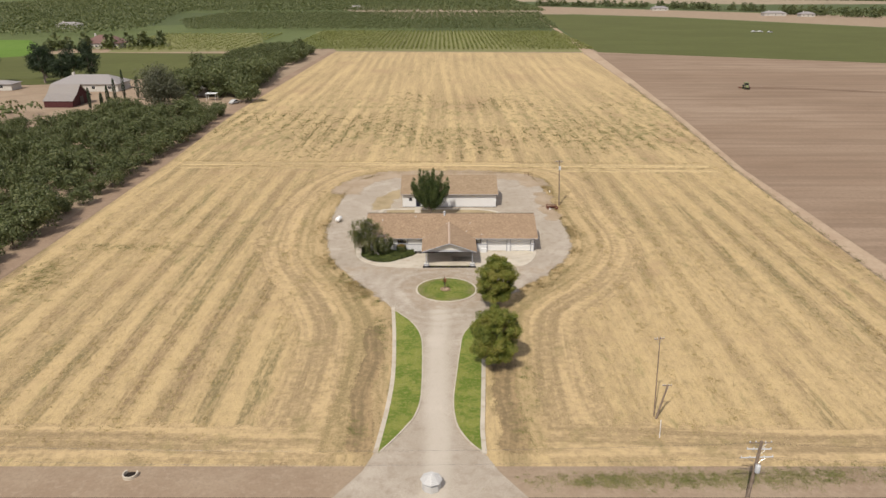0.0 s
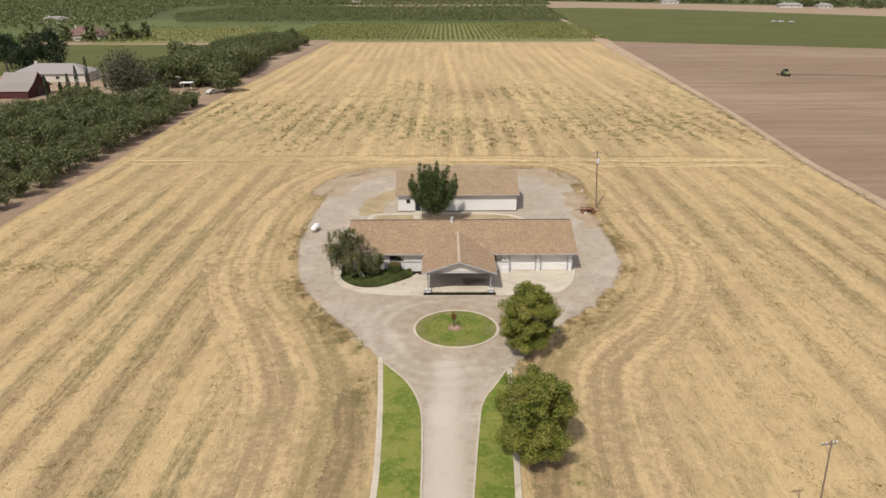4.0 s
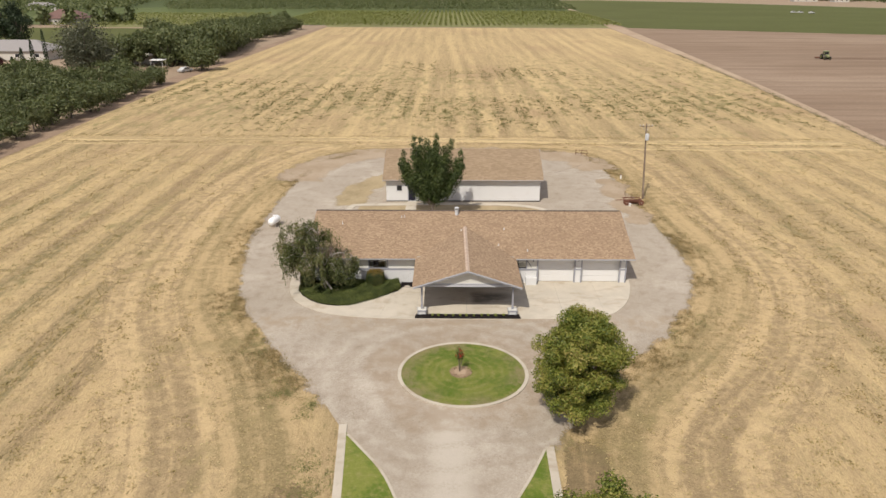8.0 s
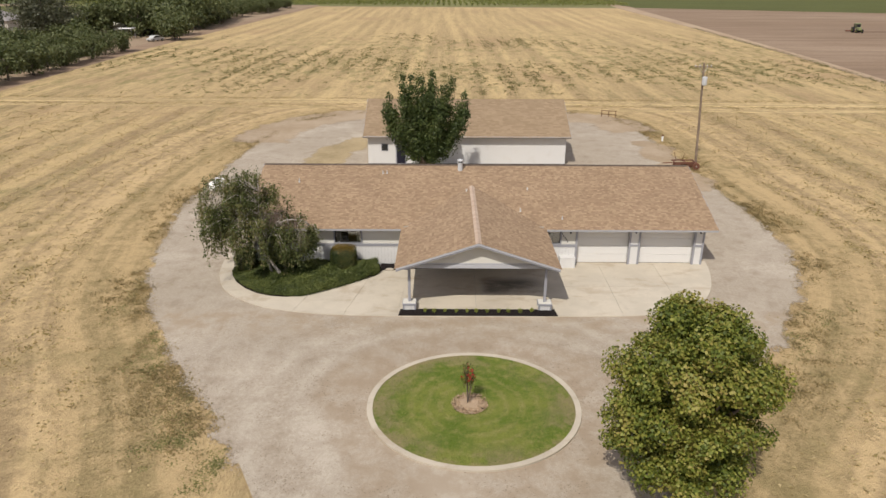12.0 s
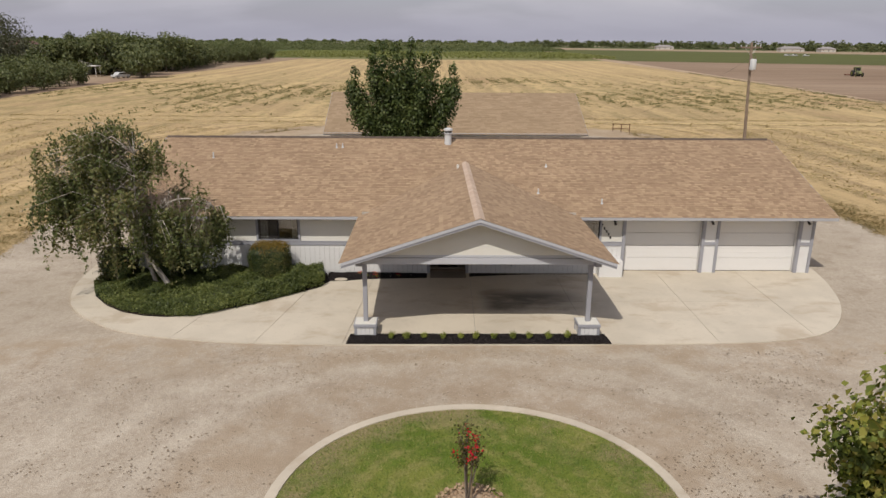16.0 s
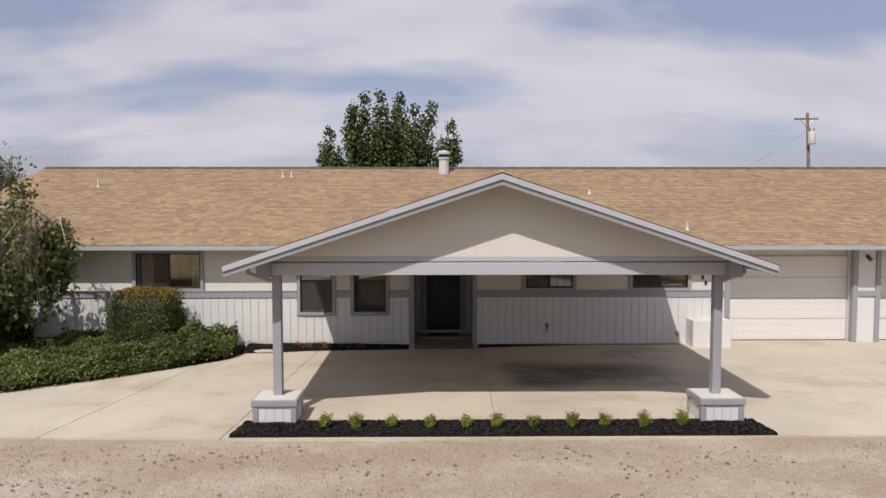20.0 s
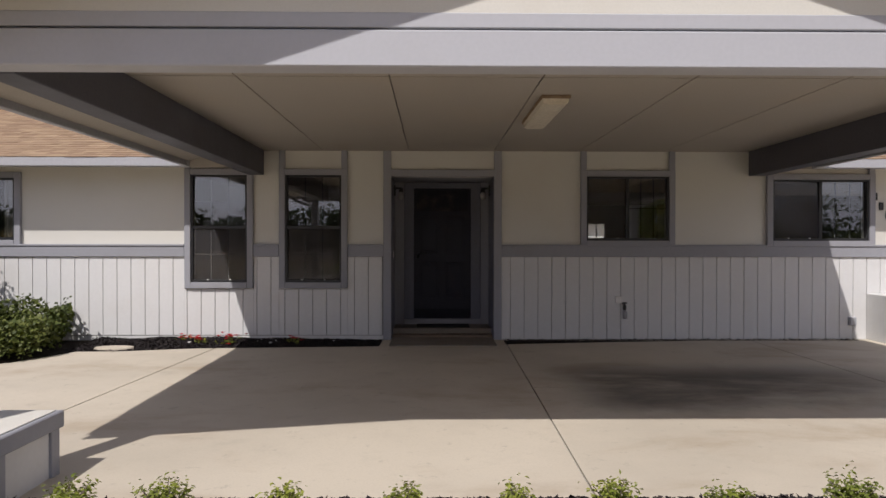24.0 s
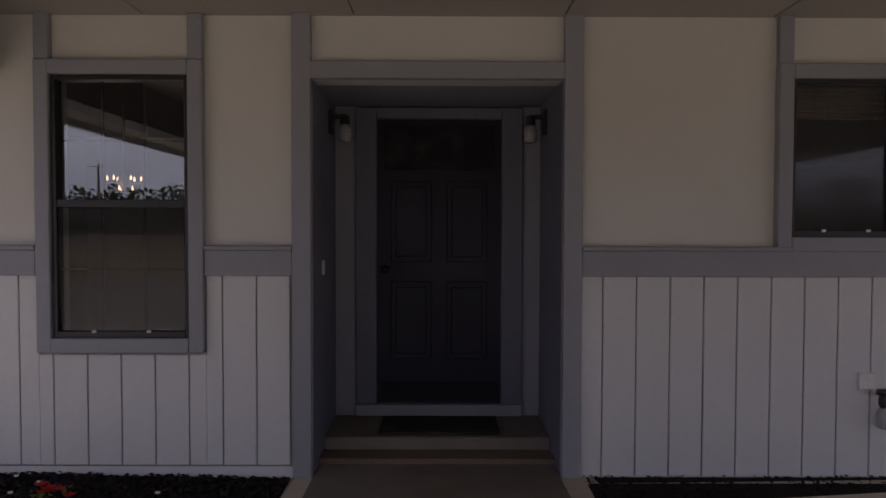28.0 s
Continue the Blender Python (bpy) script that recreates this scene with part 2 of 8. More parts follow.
def stubble_material():
    """Mown straw in swaths along y, with weeds and bare earth showing through."""
    n = Nodes("stubble")
    sep = n.t.nodes.new("ShaderNodeSeparateXYZ")
    n.link(n.pos, sep.inputs[0])
    # the mower's lines sway a little; swath() below follows the same curve
    sway = n.math("SINE", n.math("ADD", n.math("MULTIPLY", sep.outputs[1], 0.021), n.math("MULTIPLY", sep.outputs[0], 0.03)))
    x = n.math("ADD", sep.outputs[0], n.math("MULTIPLY", sway, 1.6))
    ragged = n.noise(n.scaled(n.pos, 0.9, 0.22, 0, (7, 3, 0)), 1.0, 5, 0.7)
    x = n.math("ADD", x, n.math("MULTIPLY", n.math("SUBTRACT", ragged, 0.5), 2.0))
    swath = n.math("SINE", n.math("MULTIPLY", x, 2 * math.pi / 4.7))
    patchy = n.noise(n.scaled(n.pos, 0.06, 0.02, 0, (2, 8, 0)), 1.0, 3)
    fine_rows = n.noise(n.scaled(n.pos, 1.5, 0.06, 0), 1.0, 6, 0.68)
    rows = n.noise(n.scaled(n.pos, 0.24, 0.010, 0, (3, 1, 0)), 1.0, 3)
    clods = n.noise(n.scaled(n.pos, 1.0, 0.4, 0), 1.2, 6, 0.72)
    straw = n.noise(n.scaled(n.pos, 1.0, 0.45, 0), 8.0, 5, 0.72)
    f = n.math("ADD", n.math("MULTIPLY", swath, n.math("MULTIPLY", n.span(patchy, 0.38, 0.62, 0.0, 0.075), n.span(sep.outputs[1], 150, 175, 1.0, 0.55))), n.math("ADD", n.math("MULTIPLY", fine_rows, 0.45), n.math("MULTIPLY", rows, 0.55)))
    f = n.math("ADD", f, n.math("MULTIPLY", n.math("SUBTRACT", clods, 0.5), 0.62))
    c = n.mix(n.span(f, 0.30, 0.70), (0.33, 0.24, 0.131), (0.545, 0.402, 0.209))
    c = n.mix(n.span(straw, 0.35, 0.75, 0, 0.5), c, (0.59, 0.462, 0.25))
    c = n.mix(n.span(straw, 0.55, 0.3, 0, 0.3), c, (0.26, 0.185, 0.105))
    # weeds: thick in the far half beyond the cross track, thin elsewhere
    far = n.math("MULTIPLY", n.span(sep.outputs[1], 158, 190), n.span(sep.outputs[1], 235, 300, 1, 0))
    weedy = n.noise(n.scaled(n.pos, 0.5, 0.16, 0, (9, 4, 0)), 1.0, 6, 0.7)
    patch = n.noise(n.scaled(n.pos, 0.03, 0.02, 0), 1.0, 3)
    w = n.span(n.math("ADD", n.math("ADD", weedy, n.math("MULTIPLY", far, 0.08)), n.math("MULTIPLY", n.math("SUBTRACT", patch, 0.5), 0.3)), 0.55, 0.72, 0, 0.7)
    c = n.mix(w, c, (0.215, 0.195, 0.085))
    specks = n.span(n.noise(n.scaled(n.pos, 1.0, 0.55, 0, (5, 5, 0)), 1.9, 6, 0.78), 0.53, 0.62, 0, 0.75)
    c = n.mix(n.math("MULTIPLY", specks, n.span(f, 0.36, 0.6, 1.0, 0.15)), c, (0.185, 0.155, 0.072))
    bare = n.span(n.noise(n.scaled(n.pos, 0.05, 0.03, 0, (20, 7, 0)), 1.0, 6, 0.65), 0.52, 0.72, 0, 0.6)
    c = n.mix(bare, c, (0.36, 0.245, 0.145))
    # broken dark lines of weeds and bare soil between the swaths, more of them to the west
    where = n.noise(n.scaled(n.pos, 0.045, 0.022, 0, (13, 2, 0)), 1.0, 4, 0.6)
    where = n.math("ADD", where, n.span(sep.outputs[0], -12, 18, 0.05, -0.015))
    crumbs = n.noise(n.scaled(n.pos, 1.0, 0.5, 0, (1, 9, 0)), 1.7, 6, 0.78)
    near = n.math("MULTIPLY", n.span(sep.outputs[1], 150, 185, 1.0, 0.4), n.span(n.noise(n.scaled(n.pos, 1.9, 0.07, 0, (6, 2, 0)), 1.0, 4, 0.6), 0.38, 0.56, 0.2, 1.0))
    d = n.math("MULTIPLY", n.math("MULTIPLY", n.span(swath, 0.1, -0.6), n.span(where, 0.46, 0.60)), n.math("MULTIPLY", n.span(crumbs, 0.40, 0.56, 0.25, 1.0), near))
    dark = n.mix(n.span(n.noise(n.scaled(n.pos, 0.09, 0.04, 0, (3, 3, 0)), 1.0, 3), 0.42, 0.58), (0.245, 0.172, 0.10), (0.20, 0.168, 0.083))
    c = n.mix(n.math("MULTIPLY", d, 0.85), c, dark)
    h = n.math("ADD", straw, n.math("MULTIPLY", clods, 1.5))
    return n.done(c, 0.95, n.bump(h, 0.8, 0.12), 0, 0.1)


def driven_material(name, low, high, pale=True):
    """Straw pressed down by wheels: streaks run along the band (v), with dry weeds between."""
    n = Nodes(name)
    uv = n.t.nodes.new("ShaderNodeUVMap").outputs[0]
    streak = n.noise(n.scaled(uv, 1.1, 0.05, 0), 1.0, 5, 0.65)
    wide = n.noise(n.scaled(uv, 0.33, 0.018, 0, (4, 2, 0)), 1.0, 3)
    clods, straw = n.noise(n.pos, 1.2, 6, 0.72), n.noise(n.pos, 8.0, 5, 0.72)
    f = n.math("ADD", n.math("ADD", n.math("MULTIPLY", streak, 0.5), n.math("MULTIPLY", wide, 0.5)), n.math("MULTIPLY", n.math("SUBTRACT", clods, 0.5), 0.55))
    c = n.mix(n.span(f, 0.37, 0.62), low, high)
    c = n.mix(n.span(straw, 0.35, 0.75, 0, 0.42 if pale else 0.22), c, (0.59, 0.462, 0.25))
    c = n.mix(n.span(n.noise(n.pos, 0.25, 5, 0.65), 0.52, 0.72, 0, 0.6), c, (0.25, 0.205, 0.095))
    return n.done(c, 0.95, n.bump(n.math("ADD", straw, clods), 0.8, 0.10), 0, 0.1, n.frayed(0.5, 1.5))


def earth_material(name, a, b, c3, scale=0.08, grain=2.5, furrows=0.0, stretch=(1, 1), bumpy=0.6, distance=0.06, fray=False):
    n = Nodes(name)
    v = n.scaled(n.pos, stretch[0], stretch[1], 0)
    big, mid, small = n.noise(v, scale, 6, 0.6), n.noise(v, scale * 9, 5, 0.65), n.noise(n.pos, grain, 6, 0.7)
    c = n.mix(n.span(big, 0.35, 0.65), a, b)
    c = n.mix(n.span(mid, 0.45, 0.75, 0, 0.6), c, c3)
    c = n.mix(n.span(small, 0.4, 0.75, 0, 0.4), c, tuple(x * 0.62 for x in a))
    h = small
    if furrows:
        sep = n.t.nodes.new("ShaderNodeSeparateXYZ")
        n.link(n.pos, sep.inputs[0])
        s = n.noise(n.scaled(n.pos, 0.012, furrows, 0), 1.0, 4, 0.6)
        c = n.mix(n.span(s, 0.4, 0.65, 0, 0.5), c, tuple(x * 0.7 for x in a))
    return n.done(c, 0.95, n.bump(h, bumpy, distance), 0, 0.12, n.frayed(0.7, 1.6) if fray else None)


def gravel_material(name, fray=False):
    n = Nodes(name)
    big, mid = n.noise(n.pos, 0.11, 5, 0.6), n.noise(n.pos, 0.9, 6, 0.65)
    stones = n.cells(n.pos, 38.0)
    tone = n.cells(n.pos, 38.0, "F1", "Color")
    bw = n.t.nodes.new("ShaderNodeRGBToBW")
    n.link(tone, bw.inputs[0])
    c = n.mix(n.span(big, 0.35, 0.7), (0.43, 0.37, 0.292), (0.505, 0.442, 0.36))
    c = n.mix(n.span(mid, 0.46, 0.70, 0, 0.65), c, (0.295, 0.235, 0.172))
    crumbs = n.noise(n.pos, 5.5, 5, 0.7)
    c = n.mix(n.math("MULTIPLY", n.span(crumbs, 0.54, 0.68), n.span(n.noise(n.pos, 0.28, 4, 0.6), 0.4, 0.62, 0.08, 0.75)), c, (0.23, 0.178, 0.125))
    c = n.mix(n.span(bw.outputs[0], 0.1, 0.9, 0, 0.5), c, (0.26, 0.22, 0.18))
    c = n.mix(n.span(n.noise(n.pos, 0.22, 5, 0.6), 0.5, 0.78, 0, 0.4), c, (0.57, 0.51, 0.425))
    lumps = n.t.nodes.new("ShaderNodeRGBToBW")
    n.link(n.cells(n.pos, 9.0, "F1", "Color"), lumps.inputs[0])
    c = n.mix(n.span(lumps.outputs[0], 0.15, 0.85, 0, 0.22), c, (0.27, 0.215, 0.16))
    # pale dust where wheels roll up the drive, and brown crumbs thrown to its rims
    sep = n.t.nodes.new("ShaderNodeSeparateXYZ")
    n.link(n.pos, sep.inputs[0])
    off = n.math("ABSOLUTE", n.math("ADD", sep.outputs[0], n.math("ADD", 0.9, n.math("MULTIPLY", n.math("SUBTRACT", big, 0.5), 2.0))))
    roll = n.math("MULTIPLY", n.span(off, 0.4, 2.1, 1, 0), n.span(sep.outputs[1], 80, 87, 1, 0))
    c = n.mix(n.math("MULTIPLY", roll, n.span(mid, 0.3, 0.7, 0.4, 0.62)), c, (0.57, 0.515, 0.435))
    front = n.math("MULTIPLY", n.span(sep.outputs[1], 91.6, 94.2), n.span(sep.outputs[1], 94.6, 96.0, 1, 0))
    c = n.mix(n.math("MULTIPLY", front, n.span(mid, 0.4, 0.6, 0.05, 0.5)), c, (0.36, 0.275, 0.185))
    # wheels swing round the island: two paler ruts, with a brown bank of crumbs along its kerb
    dx, dy = n.math("DIVIDE", n.math("SUBTRACT", sep.outputs[0], 0.28), 1.12), n.math("SUBTRACT", sep.outputs[1], 86.6)
    far = n.math("ADD", n.math("SQRT", n.math("ADD", n.math("MULTIPLY", dx, dx), n.math("MULTIPLY", dy, dy))), n.math("MULTIPLY", n.math("SUBTRACT", big, 0.5), 5.0))
    rut = n.math("MULTIPLY", n.span(n.math("SINE", n.math("MULTIPLY", far, 3.9)), 0.1, 0.9), n.math("MULTIPLY", n.span(far, 6.4, 7.2), n.span(far, 9.5, 10.8, 1, 0)))
    c = n.mix(n.math("MULTIPLY", rut, n.span(mid, 0.38, 0.58, 0.34, 0.1)), c, (0.52, 0.465, 0.385))
    between = n.math("MULTIPLY", n.span(n.math("SINE", n.math("MULTIPLY", far, 3.9)), -0.2, -0.9), n.math("MULTIPLY", n.span(far, 5.4, 6.4), n.span(far, 10.0, 12.0, 1, 0)))
    c = n.mix(n.math("MULTIPLY", between, n.span(crumbs, 0.42, 0.58, 0.05, 0.28)), c, (0.30, 0.24, 0.175))
    c = n.mix(n.math("MULTIPLY", n.span(far, 5.7, 6.8, 1, 0), n.span(mid, 0.35, 0.6, 0.1, 0.6)), c, (0.315, 0.24, 0.165))
    return n.done(c, 0.93, n.bump(stones, 0.5, 0.02), 0, 0.15, n.frayed(0.8, 1.7) if fray else None)


def concrete_material(name, color=(0.58, 0.515, 0.42)):
    n = Nodes(name)
    big, mid, small = n.noise(n.pos, 0.45, 5, 0.6), n.noise(n.pos, 2.2, 6, 0.65), n.noise(n.pos, 60, 4)
    one = n.t.nodes.new("ShaderNodeObjectInfo").outputs["Random"]
    c = n.mix(n.span(big, 0.35, 0.7), color, tuple(x * 0.86 for x in color))
    c = n.mix(n.span(mid, 0.55, 0.8, 0, 0.45), c, tuple(x * 0.62 for x in color))
    c = n.mix(n.math("MULTIPLY", one, 0.12), c, tuple(x * 0.7 for x in color))
    c = n.mix(n.span(small, 0.45, 0.7, 0, 0.2), c, tuple(x * 0.7 for x in color))
    # rusty damp stains and hairline darkening in broad clouds
    cloud = n.noise(n.scaled(n.pos, 0.5, 0.8, 0, (4, 4, 0)), 1.0, 6, 0.62, 0.4)
    c = n.mix(n.span(cloud, 0.5, 0.68, 0, 0.5), c, (color[0] * 0.62, color[1] * 0.54, color[2] * 0.46))
    c = n.mix(n.span(n.noise(n.pos, 7.0, 5, 0.7), 0.6, 0.72, 0, 0.45), c, tuple(x * 0.55 for x in color))
    # old drips of oil where cars stand
    sep = n.t.nodes.new("ShaderNodeSeparateXYZ")
    n.link(n.pos, sep.inputs[0])
    oil = n.span(n.noise(n.scaled(n.pos, 0.3, 0.8, 0, (5, 2, 0)), 1.0, 6, 0.6, 0.3), 0.32, 0.55, 0.25, 0.85)
    where = n.math("MULTIPLY", n.math("MULTIPLY", n.span(sep.outputs[0], 0.9, 1.7), n.span(sep.outputs[0], 3.3, 5.6, 1, 0)), n.math("MULTIPLY", n.span(n.math("ADD", sep.outputs[1], n.math("MULTIPLY", n.math("SUBTRACT", big, 0.5), 1.6)), 97.3, 98.0), n.span(sep.outputs[1], 98.9, 99.9, 1, 0)))
    c = n.mix(n.math("MULTIPLY", oil, where), c, (0.085, 0.075, 0.066))
    return n.done(c, n.span(mid, 0.3, 0.7, 0.7, 0.9), n.bump(small, 0.25, 0.003), 0, 0.3)


def grass_material():
    n = Nodes("lawn")
    sep = n.t.nodes.new("ShaderNodeSeparateXYZ")
    n.link(n.pos, sep.inputs[0])
    big, mid, small = n.noise(n.pos, 0.4, 5, 0.65), n.noise(n.pos, 2.4, 6, 0.7), n.noise(n.pos, 30, 4, 0.7)
    # mown in rings round the island, in lines along the strips
    dx, dy = n.math("SUBTRACT", sep.outputs[0], 0.28), n.math("SUBTRACT", sep.outputs[1], 86.6)
    far = n.math("SQRT", n.math("ADD", n.math("MULTIPLY", dx, dx), n.math("MULTIPLY", dy, dy)))
    ring = n.math("SINE", n.math("MULTIPLY", far, 10.0))
    c = n.mix(n.span(big, 0.42, 0.6), (0.12, 0.172, 0.022), (0.235, 0.25, 0.055))
    c = n.mix(n.span(n.math("ADD", mid, n.math("MULTIPLY", n.math("MULTIPLY", ring, n.span(big, 0.38, 0.6, 0.03, 0.13)), n.span(far, 5.6, 6.0, 1, 0))), 0.44, 0.70, 0, 0.8), c, (0.31, 0.28, 0.10))
    # thirsty grass near the island's kerb
    dry = n.math("MULTIPLY", n.math("MULTIPLY", n.span(far, 2.4, 4.2), n.span(far, 5.5, 7.5, 1, 0)), n.span(n.noise(n.pos, 0.55, 5, 0.65), 0.42, 0.58, 0, 0.9))
    c = n.mix(dry, c, (0.32, 0.245, 0.14))
    c = n.mix(n.span(small, 0.35, 0.7, 0, 0.5), c, (0.075, 0.115, 0.025))
    return n.done(c, 0.9, n.bump(small, 0.9, 0.05), 0, 0.15)


def farmland_material():
    """Far country: a patchwork of orchards, green crops and dry ground."""
    n = Nodes("farmland")
    v = n.scaled(n.pos, 0.0022, 0.0038, 0)
    cell = n.cells(v, 1.0, "F1", "Color")
    sep = n.t.nodes.new("ShaderNodeSeparateColor")
    n.link(cell, sep.inputs[0])
    mid, small = n.noise(n.scaled(n.pos, 1, 1, 0), 0.03, 6, 0.65), n.noise(n.pos, 0.6, 6, 0.7)
    c = n.mix(n.span(sep.outputs[0], 0.3, 0.55), (0.085, 0.105, 0.045), (0.115, 0.14, 0.055))
    c = n.mix(n.span(sep.outputs[1], 0.66, 0.74), c, (0.33, 0.265, 0.19))
    c = n.mix(n.span(mid, 0.5, 0.72, 0, 0.6), c, (0.075, 0.09, 0.04))
    c = n.mix(n.span(small, 0.5, 0.75, 0, 0.4), c, (0.05, 0.06, 0.028))
    return n.done(c, 0.95, n.bump(small, 0.7, 0.4), 0, 0.1)


def bark_material(name, a, b, scale=6.0):
    n = Nodes(name)
    f = n.noise(n.scaled(n.pos, 1, 1, 0.25), scale, 6, 0.7)
    return n.done(n.mix(n.span(f, 0.35, 0.65), a, b), 0.9, n.bump(f, 0.8, 0.03), 0, 0.1)


def glass_material(name, ior):
    n = Nodes(name)
    f = n.noise(n.pos, 1.2, 2)
    return n.done((0.9, 0.93, 0.92), 0.0, n.bump(f, 0.02, 0.01), 0, 0.5, Transmission_Weight=1.0, IOR=ior)


def screen_material():
    """Fine grey insect mesh: lets most light pass."""
    n = Nodes("insect_screen")
    return n.done((0.12, 0.114, 0.115), 0.8, None, 0, 0.2, 0.18)


def glow_material(name, color, strength):
    n = Nodes(name)
    return n.done(color, 0.4, Emission_Color=(*color, 1), Emission_Strength=strength)


